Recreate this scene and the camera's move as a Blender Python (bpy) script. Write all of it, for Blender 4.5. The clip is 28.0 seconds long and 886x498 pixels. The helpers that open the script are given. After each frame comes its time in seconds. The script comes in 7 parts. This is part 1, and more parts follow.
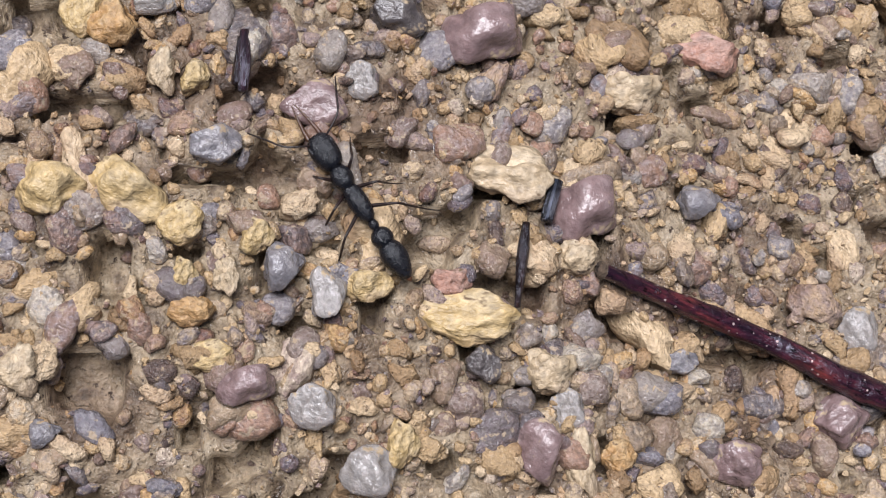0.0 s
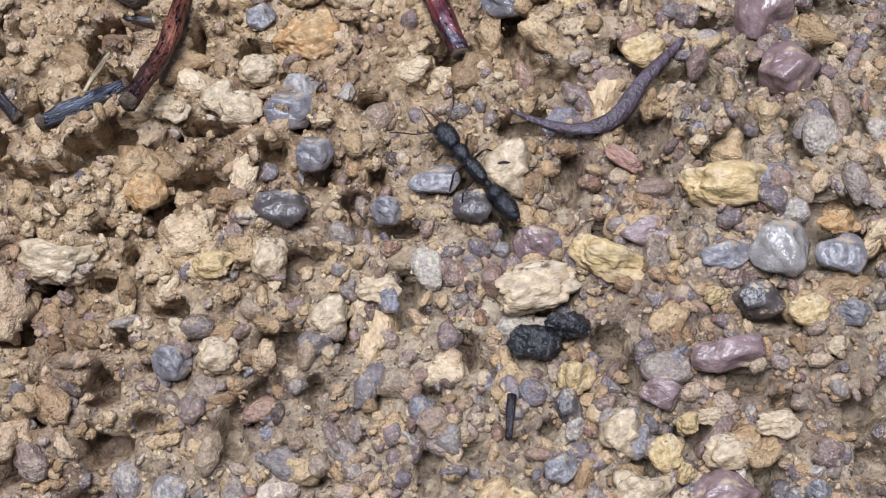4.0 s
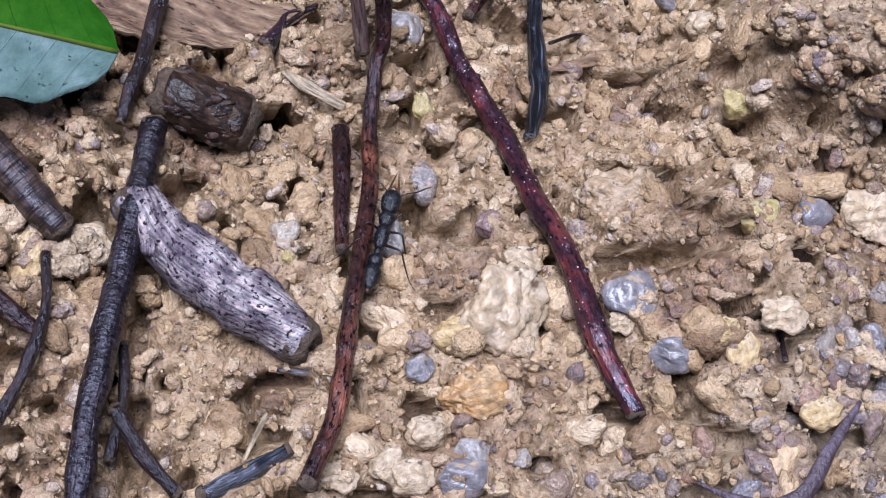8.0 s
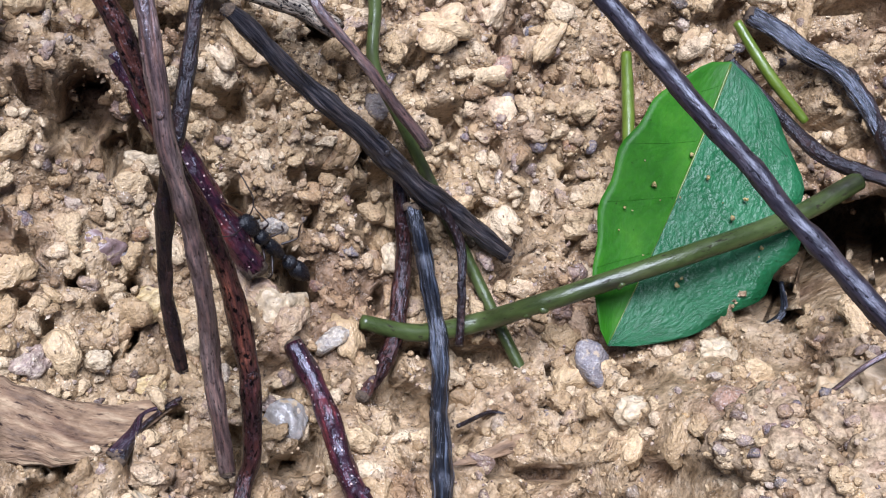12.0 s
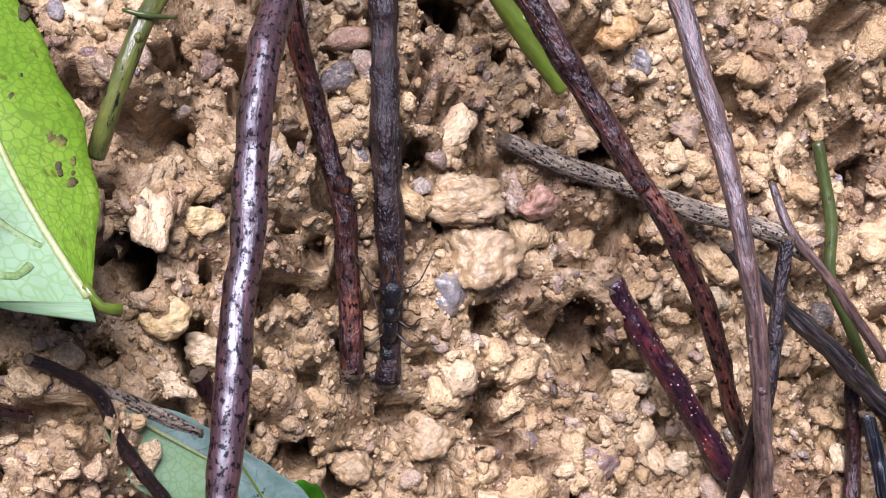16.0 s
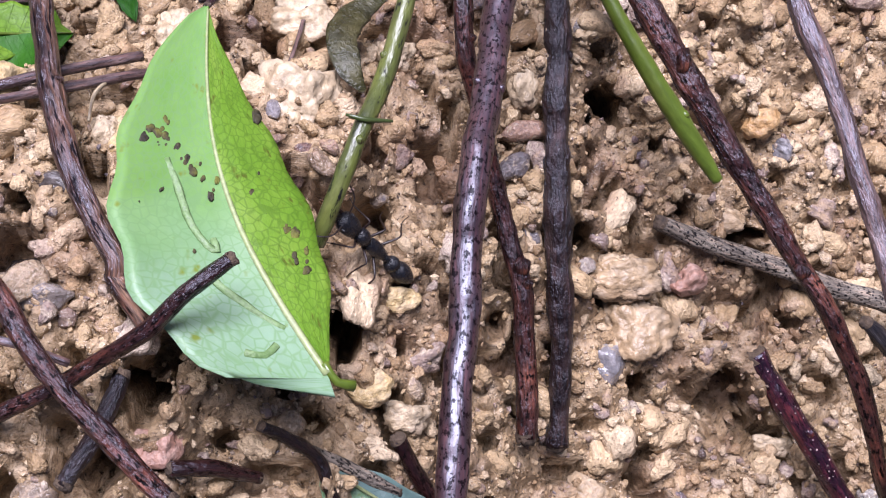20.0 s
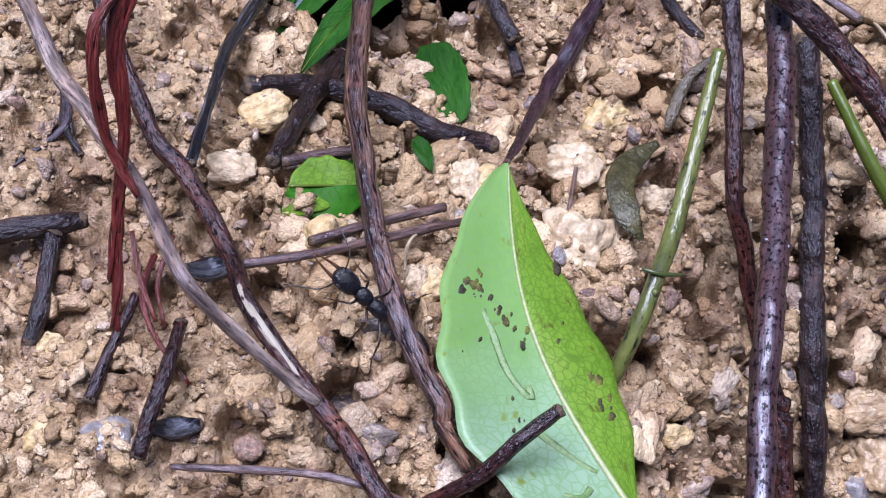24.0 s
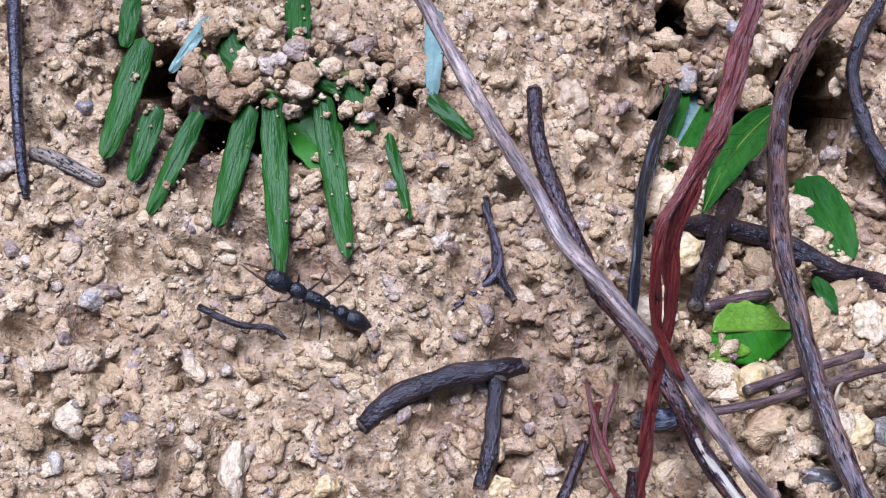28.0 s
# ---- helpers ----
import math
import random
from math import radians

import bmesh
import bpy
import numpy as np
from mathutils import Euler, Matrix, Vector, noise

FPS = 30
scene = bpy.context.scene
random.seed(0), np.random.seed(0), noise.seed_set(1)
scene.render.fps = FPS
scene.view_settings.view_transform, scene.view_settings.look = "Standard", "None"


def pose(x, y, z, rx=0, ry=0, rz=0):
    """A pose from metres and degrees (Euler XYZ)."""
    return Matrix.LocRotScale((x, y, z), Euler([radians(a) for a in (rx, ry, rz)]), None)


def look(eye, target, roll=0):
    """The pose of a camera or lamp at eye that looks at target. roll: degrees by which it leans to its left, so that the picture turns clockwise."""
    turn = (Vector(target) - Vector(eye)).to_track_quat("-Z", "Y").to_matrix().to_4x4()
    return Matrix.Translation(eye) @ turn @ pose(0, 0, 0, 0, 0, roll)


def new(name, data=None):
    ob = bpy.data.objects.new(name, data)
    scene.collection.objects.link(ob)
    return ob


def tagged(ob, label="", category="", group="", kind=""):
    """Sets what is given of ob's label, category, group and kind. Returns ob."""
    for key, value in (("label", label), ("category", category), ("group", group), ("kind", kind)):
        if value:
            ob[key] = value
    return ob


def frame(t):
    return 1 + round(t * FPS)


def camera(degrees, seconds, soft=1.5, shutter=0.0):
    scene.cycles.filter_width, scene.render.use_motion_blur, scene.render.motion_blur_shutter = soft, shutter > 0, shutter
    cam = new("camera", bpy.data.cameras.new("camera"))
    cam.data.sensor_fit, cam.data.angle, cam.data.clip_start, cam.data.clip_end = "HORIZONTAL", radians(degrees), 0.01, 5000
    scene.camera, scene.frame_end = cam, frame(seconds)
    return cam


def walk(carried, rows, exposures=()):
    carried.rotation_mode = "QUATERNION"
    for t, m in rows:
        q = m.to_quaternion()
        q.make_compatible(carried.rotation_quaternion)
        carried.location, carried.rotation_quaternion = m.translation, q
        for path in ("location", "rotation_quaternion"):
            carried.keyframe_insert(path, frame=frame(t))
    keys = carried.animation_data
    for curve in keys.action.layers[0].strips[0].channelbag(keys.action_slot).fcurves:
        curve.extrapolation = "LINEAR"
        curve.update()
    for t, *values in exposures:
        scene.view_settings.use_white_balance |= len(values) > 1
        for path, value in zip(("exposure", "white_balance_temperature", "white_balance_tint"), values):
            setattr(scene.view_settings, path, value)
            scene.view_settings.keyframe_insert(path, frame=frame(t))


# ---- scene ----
cam = camera(33.56, 28.0, soft=1.15)
walk(cam, [
    (0.0, pose(0.00001, -0.00001, 0.13465, 4.314, -7.021, -0.348)),
    (0.5, pose(-0.00774, 0.00402, 0.13782, 5.840, -6.940, 0.579)),
    (1.0, pose(-0.02430, 0.00913, 0.14017, 6.088, -7.352, 0.635)),
    (1.5, pose(-0.03737, 0.01535, 0.13788, 4.920, -6.528, 1.577)),
    (2.0, pose(-0.04436, 0.01663, 0.13785, 4.129, -4.480, 3.486)),
    (2.5, pose(-0.05522, 0.01155, 0.14297, 4.741, -4.345, 4.259)),
    (3.0, pose(-0.06569, 0.00660, 0.15028, 5.836, -3.338, 2.866)),
    (3.5, pose(-0.07500, 0.00351, 0.15216, 8.561, -2.483, 1.740)),
    (4.0, pose(-0.08350, 0.02222, 0.15318, 5.044, -2.463, 0.955)),
    (4.5, pose(-0.08558, 0.03117, 0.14971, 5.791, -1.558, 1.310)),
    (6.5, pose(-0.10319, 0.05833, 0.14852, 5.777, -0.901, 2.796)),
    (7.0, pose(-0.12123, 0.06409, 0.15042, 3.771, -6.234, 1.942)),
    (7.5, pose(-0.12284, 0.05490, 0.14917, 6.884, -7.714, 0.830)),
    (8.0, pose(-0.12206, 0.05826, 0.14674, 6.099, -9.773, 0.350)),
    (8.5, pose(-0.12187, 0.06024, 0.14079, 6.967, -12.721, 0.717)),
    (9.0, pose(-0.11174, 0.06605, 0.13462, 7.528, -12.099, 0.740)),
    (9.5, pose(-0.10547, 0.07437, 0.13070, 6.909, -12.062, 0.229)),
    (10.0, pose(-0.10135, 0.08080, 0.12793, 6.487, -12.063, -0.155)),
    (10.5, pose(-0.09778, 0.08527, 0.12623, 6.689, -11.390, -0.130)),
    (11.0, pose(-0.09787, 0.08939, 0.12595, 7.280, -10.971, 0.308)),
    (11.5, pose(-0.10198, 0.09214, 0.12588, 8.831, -10.847, 0.477)),
    (12.0, pose(-0.10856, 0.09824, 0.12667, 9.629, -10.583, 0.435)),
    (12.5, pose(-0.11504, 0.10857, 0.13002, 8.701, -9.434, 0.823)),
    (13.0, pose(-0.12840, 0.11012, 0.12580, 9.600, -10.540, 1.108)),
    (13.5, pose(-0.13745, 0.10871, 0.12329, 10.296, -10.174, 1.315)),
    (15.5, pose(-0.15736, 0.11533, 0.13156, 10.317, -8.458, 0.084)),
    (16.0, pose(-0.15815, 0.11764, 0.13366, 10.639, -7.921, 0.649)),
    (16.5, pose(-0.15984, 0.11789, 0.13521, 11.357, -7.910, 0.810)),
    (17.0, pose(-0.16149, 0.11886, 0.13744, 11.364, -7.925, 1.133)),
    (17.5, pose(-0.16314, 0.11857, 0.13908, 11.501, -7.907, 1.251)),
    (18.0, pose(-0.16434, 0.11773, 0.14085, 11.488, -7.664, 1.404)),
    (18.5, pose(-0.16677, 0.11633, 0.14266, 11.607, -7.508, 1.410)),
    (19.0, pose(-0.16986, 0.11672, 0.14428, 11.426, -7.313, 1.526)),
    (19.5, pose(-0.17191, 0.11721, 0.14560, 11.718, -6.725, 1.517)),
    (20.0, pose(-0.17412, 0.11870, 0.14703, 12.043, -6.277, 1.518)),
    (20.5, pose(-0.17679, 0.11975, 0.14851, 12.704, -6.062, 1.474)),
    (21.0, pose(-0.17925, 0.12259, 0.15063, 12.575, -5.824, 1.923)),
    (21.5, pose(-0.18223, 0.12304, 0.15232, 12.980, -5.616, 2.273)),
    (22.0, pose(-0.18528, 0.12341, 0.15456, 13.224, -5.153, 2.677)),
    (22.5, pose(-0.19045, 0.12387, 0.15595, 13.678, -5.159, 2.553)),
    (24.5, pose(-0.19831, 0.12487, 0.15899, 14.103, -2.839, 3.539)),
    (25.0, pose(-0.20008, 0.12861, 0.15980, 13.843, -2.759, 3.321)),
    (25.5, pose(-0.20197, 0.13419, 0.16247, 13.342, -2.518, 3.558)),
    (26.0, pose(-0.20525, 0.13549, 0.16444, 13.921, -2.096, 4.044)),
    (26.5, pose(-0.21539, 0.13540, 0.16393, 14.314, -3.105, 4.420)),
    (27.0, pose(-0.22165, 0.13494, 0.16291, 14.510, -2.613, 4.786)),
    (27.5, pose(-0.22737, 0.13423, 0.16325, 14.697, -1.468, 4.984)),
    (28.0, pose(-0.23658, 0.13315, 0.16561, 15.054, -0.342, 4.988)),
], exposures=((0.0, 0.42, 6500, 14), (2.0, 0.4, 6400, 13), (4.0, 0.4, 6000, 12), (7.0, 0.5, 5650, 18), (9.0, 0.54, 5700, 22), (11.0, 0.6, 5700, 20), (12.0, 0.9, 5800, 14), (13.0, 0.93, 5950, 14), (16.0, 1.07, 6500, 24), (17.0, 1.07, 6400, 24), (20.0, 0.98, 6100, 26), (22.0, 0.92, 5950, 24), (25.0, 0.8, 5650, 24), (28.0, 0.9, 5400, 20)))

MM = 0.001

# ---- light ----
world = bpy.data.worlds.new("overcast_sky")
scene.world = world
world.use_nodes = True
sky = world.node_tree.nodes.new("ShaderNodeTexSky")
sky.sky_type = "NISHITA"
sky.sun_disc = False
sky.sun_elevation = radians(68)
sky.sun_rotation = radians(-27)
sky.air_density, sky.dust_density, sky.ozone_density = 1.0, 3.0, 1.5
background = world.node_tree.nodes["Background"]
background.inputs["Strength"].default_value = 0.035
world.node_tree.links.new(sky.outputs["Color"], background.inputs["Color"])

sun = new("sun", bpy.data.lights.new("sun", "SUN"))
sun.data.energy = 4.9
sun.data.angle = radians(34)
sun.data.color = (0.93, 0.955, 1.0)
sun.matrix_world = look((-0.18, 0.36, 1.0), (0, 0, 0))


# ---- materials ----
MATS = {}


def ramp(nodes, stops, mode="LINEAR"):
    node = nodes.new("ShaderNodeValToRGB")
    node.color_ramp.interpolation = mode
    elements = node.color_ramp.elements
    while len(elements) < len(stops):
        elements.new(0.5)
    for el, (pos, colour) in zip(elements, stops):
        el.position = pos
        el.color = (*colour, 1.0)
    return node


def surface(name, stops, size=2.0, rough=0.7, bump=0.25, bump_size=0.5, source="noise", uv=False,
            stretch=(1, 1, 1), specks=None, coat=0.0, spec=0.5, detail=6.0, fine=0.35, through_light=0.0, wet=0.0, net=None, coat_ior=1.5, zone=None, patches=None, coat_rough=0.24, dots=None, ends=None):
    """A procedural surface. Sizes in millimetres; stops: colours over the pattern's value; specks: (colour, amount, size)."""
    m = bpy.data.materials.new(name)
    m.use_nodes = True
    tree = m.node_tree
    nodes, link = tree.nodes, tree.links.new
    bsdf = nodes["Principled BSDF"]
    coords = nodes.new("ShaderNodeTexCoord")
    place = nodes.new("ShaderNodeMapping")
    place.inputs["Scale"].default_value = stretch
    link(coords.outputs["UV" if uv else "Object"], place.inputs["Vector"])
    unit = 1.0 if uv else 1000.0

    def noise_of(millimetres, depth=detail, roughness=0.6):
        node = nodes.new("ShaderNodeTexNoise")
        node.inputs["Scale"].default_value = unit / millimetres
        node.inputs["Detail"].default_value = depth
        node.inputs["Roughness"].default_value = roughness
        link(place.outputs["Vector"], node.inputs["Vector"])
        return node.outputs["Fac"]

    def mixed(fac, a, b, kind="MIX"):
        node = nodes.new("ShaderNodeMix")
        node.data_type = "RGBA"
        node.blend_type = kind
        for slot, value in ((0, fac), (6, a), (7, b)):
            if isinstance(value, (int, float)):
                node.inputs[slot].default_value = value
            elif isinstance(value, tuple):
                node.inputs[slot].default_value = (*value, 1.0)
            else:
                link(value, node.inputs[slot])
        return node.outputs[2]

    broad = noise_of(size)
    value = broad
    if source != "noise":
        pick = nodes.new("ShaderNodeNewGeometry" if source == "island" else "ShaderNodeObjectInfo")
        chosen = pick.outputs["Random Per Island" if source == "island" else "Random"]
        blend = nodes.new("ShaderNodeMath")
        blend.operation = "MULTIPLY_ADD"
        link(broad, blend.inputs[0])
        blend.inputs[1].default_value = 0.22
        shift = nodes.new("ShaderNodeMath")
        shift.operation = "SUBTRACT"
        link(chosen, shift.inputs[0])
        shift.inputs[1].default_value = 0.11
        link(shift.outputs[0], blend.inputs[2])
        value = blend.outputs[0]
    colours = ramp(nodes, stops)
    link(value, colours.inputs["Fac"])
    tone = colours.outputs["Color"]
    if zone:
        # the soil turns from gravelly to sandy along the slope
        other = ramp(nodes, zone)
        link(value, other.inputs["Fac"])
        along = nodes.new("ShaderNodeVectorMath")
        along.operation = "DOT_PRODUCT"
        link(coords.outputs["Object"], along.inputs[0])
        along.inputs[1].default_value = (-0.83, 1.0578, 0.0)
        turn = nodes.new("ShaderNodeMapRange")
        link(along.outputs["Value"], turn.inputs["Value"])
        turn.inputs["From Min"].default_value, turn.inputs["From Max"].default_value = 0.095, 0.13
        tone = mixed(turn.outputs["Result"], tone, other.outputs["Color"])
    if ends:
        # the colour changes along the length of a leaf
        stops_far, lo, hi = ends
        other = ramp(nodes, stops_far)
        link(value, other.inputs["Fac"])
        split = nodes.new("ShaderNodeSeparateXYZ")
        link(coords.outputs["UV"], split.inputs[0])
        sway = nodes.new("ShaderNodeMath")
        sway.operation = "MULTIPLY_ADD"
        link(noise_of(7.0, 2.0), sway.inputs[0])
        sway.inputs[1].default_value = 14.0
        link(split.outputs["Y"], sway.inputs[2])
        turn = nodes.new("ShaderNodeMapRange")
        link(sway.outputs[0], turn.inputs["Value"])
        turn.inputs["From Min"].default_value, turn.inputs["From Max"].default_value = lo + 7, hi + 7
        tone = mixed(turn.outputs["Result"], tone, other.outputs["Color"])
    if patches:
        broad_size, tint = patches
        stain = ramp(nodes, [(0.48, (0, 0, 0)), (0.64, (1, 1, 1))])
        link(noise_of(broad_size, 4.0), stain.inputs["Fac"])
        tone = mixed(stain.outputs["Color"], tone, mixed(1.0, tone, tint, "MULTIPLY"))
    # fine grain, with shade of the bump's hollows put into the colour
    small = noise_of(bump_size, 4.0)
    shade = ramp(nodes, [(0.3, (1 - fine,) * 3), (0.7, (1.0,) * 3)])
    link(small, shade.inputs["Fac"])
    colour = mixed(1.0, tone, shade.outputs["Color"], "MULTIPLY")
    if specks:
        tint, amount, speck_size = specks
        spots = noise_of(speck_size, 3.0, 0.7)
        edge = ramp(nodes, [(1 - amount - 0.05, (0, 0, 0)), (1 - amount + 0.02, (1, 1, 1))])
        link(spots, edge.inputs["Fac"])
        colour = mixed(edge.outputs["Color"], colour, tint)
        worn = nodes.new("ShaderNodeMapRange")
        link(edge.outputs["Color"], worn.inputs["Value"])
        worn.inputs["To Min"].default_value, worn.inputs["To Max"].default_value = coat, coat * 0.15
        link(worn.outputs["Result"], bsdf.inputs["Coat Weight"])
        dull = nodes.new("ShaderNodeMapRange")
        link(edge.outputs["Color"], dull.inputs["Value"])
        dull.inputs["To Min"].default_value, dull.inputs["To Max"].default_value = spec, spec * 0.15
        link(dull.outputs["Result"], bsdf.inputs["Specular IOR Level"])
    if dots:
        tint, share, dot_size, dot_width = dots
        cells = nodes.new("ShaderNodeTexVoronoi")
        cells.inputs["Scale"].default_value = unit / dot_size
        link(coords.outputs["UV" if uv else "Object"], cells.inputs["Vector"])
        inside = nodes.new("ShaderNodeMath")
        inside.operation = "LESS_THAN"
        link(cells.outputs["Distance"], inside.inputs[0])
        inside.inputs[1].default_value = dot_width
        chance = nodes.new("ShaderNodeSeparateColor")
        link(cells.outputs["Color"], chance.inputs[0])
        some = nodes.new("ShaderNodeMath")
        some.operation = "LESS_THAN"
        link(chance.outputs[0], some.inputs[0])
        some.inputs[1].default_value = share
        both = nodes.new("ShaderNodeMath")
        both.operation = "MULTIPLY"
        link(inside.outputs[0], both.inputs[0])
        link(some.outputs[0], both.inputs[1])
        colour = mixed(both.outputs[0], colour, tint)
    if net:
        tint, amount, net_size = net
        web = nodes.new("ShaderNodeTexVoronoi")
        web.feature = "DISTANCE_TO_EDGE"
        web.inputs["Scale"].default_value = unit / net_size
        link(coords.outputs["UV" if uv else "Object"], web.inputs["Vector"])
        lines = ramp(nodes, [(0.02, (amount,) * 3), (0.12, (0, 0, 0))])
        link(web.outputs["Distance"], lines.inputs["Fac"])
        colour = mixed(lines.outputs["Color"], colour, tint)
    link(colour, bsdf.inputs["Base Color"])
    gloss = nodes.new("ShaderNodeMapRange")
    link(broad, gloss.inputs["Value"])
    gloss.inputs["From Min"].default_value, gloss.inputs["From Max"].default_value = 0.3, 0.7
    gloss.inputs["To Min"].default_value = max(0.05, rough - 0.12 - wet)
    gloss.inputs["To Max"].default_value = min(1.0, rough + 0.12)
    link(gloss.outputs["Result"], bsdf.inputs["Roughness"])
    bsdf.inputs["Specular IOR Level"].default_value = spec
    if name.startswith("bark_"):
        bsdf.inputs["Specular Tint"].default_value = (0.74, 0.78, 1.0, 1.0)  # sky's blue put into the sheen of wet bark as a tint
    if not specks:
        bsdf.inputs["Coat Weight"].default_value = coat
    bsdf.inputs["Coat Roughness"].default_value = coat_rough
    bsdf.inputs["Coat IOR"].default_value = coat_ior
    if through_light:
        bsdf.inputs["Subsurface Weight"].default_value = through_light
        bsdf.inputs["Subsurface Radius"].default_value = (1.0, 0.8, 0.6)
        bsdf.inputs["Subsurface Scale"].default_value = 0.0006
    lumps = nodes.new("ShaderNodeBump")
    lumps.inputs["Strength"].default_value = min(1.0, bump * 2)
    lumps.inputs["Distance"].default_value = 0.00035
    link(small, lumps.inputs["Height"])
    if bump:
        coarse = nodes.new("ShaderNodeBump")
        coarse.inputs["Strength"].default_value = min(1.0, bump * 1.3)
        coarse.inputs["Distance"].default_value = 0.0006
        link(noise_of(bump_size * 3.2, 3.0), coarse.inputs["Height"])
        link(coarse.outputs["Normal"], lumps.inputs["Normal"])
        link(lumps.outputs["Normal"], bsdf.inputs["Normal"])
        link(lumps.outputs["Normal"], bsdf.inputs["Coat Normal"])
    if name.startswith("bark_"):
        # long fibres of the bark and patchy wetness
        grain = nodes.new("ShaderNodeMapping")
        grain.inputs["Scale"].default_value = (3.2, 0.32, 1.0)
        link(coords.outputs["UV"], grain.inputs["Vector"])
        fibre_noise = nodes.new("ShaderNodeTexNoise")
        fibre_noise.inputs["Scale"].default_value = 1.0
        fibre_noise.inputs["Detail"].default_value = 5.0
        link(grain.outputs["Vector"], fibre_noise.inputs["Vector"])
        fibres = nodes.new("ShaderNodeBump")
        fibres.inputs["Strength"].default_value = 0.25 if name in ("bark_glossy", "bark_red", "bark_slate", "bark_grey", "bark_lichen") else 1.0 if name in ("bark_black", "bark_ridged") else 0.7
        fibres.inputs["Distance"].default_value = 0.0003
        link(fibre_noise.outputs["Fac"], fibres.inputs["Height"])
        link(lumps.outputs["Normal"], fibres.inputs["Normal"])
        link(fibres.outputs["Normal"], bsdf.inputs["Normal"])
        dark_line = ramp(nodes, [(0.36, (0.4, 0.37, 0.37)), (0.5, (1, 1, 1)), (0.68, (1.9, 1.65, 1.5))])
        link(fibre_noise.outputs["Fac"], dark_line.inputs["Fac"])
        link(mixed(1.0, colour, dark_line.outputs["Color"], "MULTIPLY"), bsdf.inputs["Base Color"])
    MATS[name] = m
    return m


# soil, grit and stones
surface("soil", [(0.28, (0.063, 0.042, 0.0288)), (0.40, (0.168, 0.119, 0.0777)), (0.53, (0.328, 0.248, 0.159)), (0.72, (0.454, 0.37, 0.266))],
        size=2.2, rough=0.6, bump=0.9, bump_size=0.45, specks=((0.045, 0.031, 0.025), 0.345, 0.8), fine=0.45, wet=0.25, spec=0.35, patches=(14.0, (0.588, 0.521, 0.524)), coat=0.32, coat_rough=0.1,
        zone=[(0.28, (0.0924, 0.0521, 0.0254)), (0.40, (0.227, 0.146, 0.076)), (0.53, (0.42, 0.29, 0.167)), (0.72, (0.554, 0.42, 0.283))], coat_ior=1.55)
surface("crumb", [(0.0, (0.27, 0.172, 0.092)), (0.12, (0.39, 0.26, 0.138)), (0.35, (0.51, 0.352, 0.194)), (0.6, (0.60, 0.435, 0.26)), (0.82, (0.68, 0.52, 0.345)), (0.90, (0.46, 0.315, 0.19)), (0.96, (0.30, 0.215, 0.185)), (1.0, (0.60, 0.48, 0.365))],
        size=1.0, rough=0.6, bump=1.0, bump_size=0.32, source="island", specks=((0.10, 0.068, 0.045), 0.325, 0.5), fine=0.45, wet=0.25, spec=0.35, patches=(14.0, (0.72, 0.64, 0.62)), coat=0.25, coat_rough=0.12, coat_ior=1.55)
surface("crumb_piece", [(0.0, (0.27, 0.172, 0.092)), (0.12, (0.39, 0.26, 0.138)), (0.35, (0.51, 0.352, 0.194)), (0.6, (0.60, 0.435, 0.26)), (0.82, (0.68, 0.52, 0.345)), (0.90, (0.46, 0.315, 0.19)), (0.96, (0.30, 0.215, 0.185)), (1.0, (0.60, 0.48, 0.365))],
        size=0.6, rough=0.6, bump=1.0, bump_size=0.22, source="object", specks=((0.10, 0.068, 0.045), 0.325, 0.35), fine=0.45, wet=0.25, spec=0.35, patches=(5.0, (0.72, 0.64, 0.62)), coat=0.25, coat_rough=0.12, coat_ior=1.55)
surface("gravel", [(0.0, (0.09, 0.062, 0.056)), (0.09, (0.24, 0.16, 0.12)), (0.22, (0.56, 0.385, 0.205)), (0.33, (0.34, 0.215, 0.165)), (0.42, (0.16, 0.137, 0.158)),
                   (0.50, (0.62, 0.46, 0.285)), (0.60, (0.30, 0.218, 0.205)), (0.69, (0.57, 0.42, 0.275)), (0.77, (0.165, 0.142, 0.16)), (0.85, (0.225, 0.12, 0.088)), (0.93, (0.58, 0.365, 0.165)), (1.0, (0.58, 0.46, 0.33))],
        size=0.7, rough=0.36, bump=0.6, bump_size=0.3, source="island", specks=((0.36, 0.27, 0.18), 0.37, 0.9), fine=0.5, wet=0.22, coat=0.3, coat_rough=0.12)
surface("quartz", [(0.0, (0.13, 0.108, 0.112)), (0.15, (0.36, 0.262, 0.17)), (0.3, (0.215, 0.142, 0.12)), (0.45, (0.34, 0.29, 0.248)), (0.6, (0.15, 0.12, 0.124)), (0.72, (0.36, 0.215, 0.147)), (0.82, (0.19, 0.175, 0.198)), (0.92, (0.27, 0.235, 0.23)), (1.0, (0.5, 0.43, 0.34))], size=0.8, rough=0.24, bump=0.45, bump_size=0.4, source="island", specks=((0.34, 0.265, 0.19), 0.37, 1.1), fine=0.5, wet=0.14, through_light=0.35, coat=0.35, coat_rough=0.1)
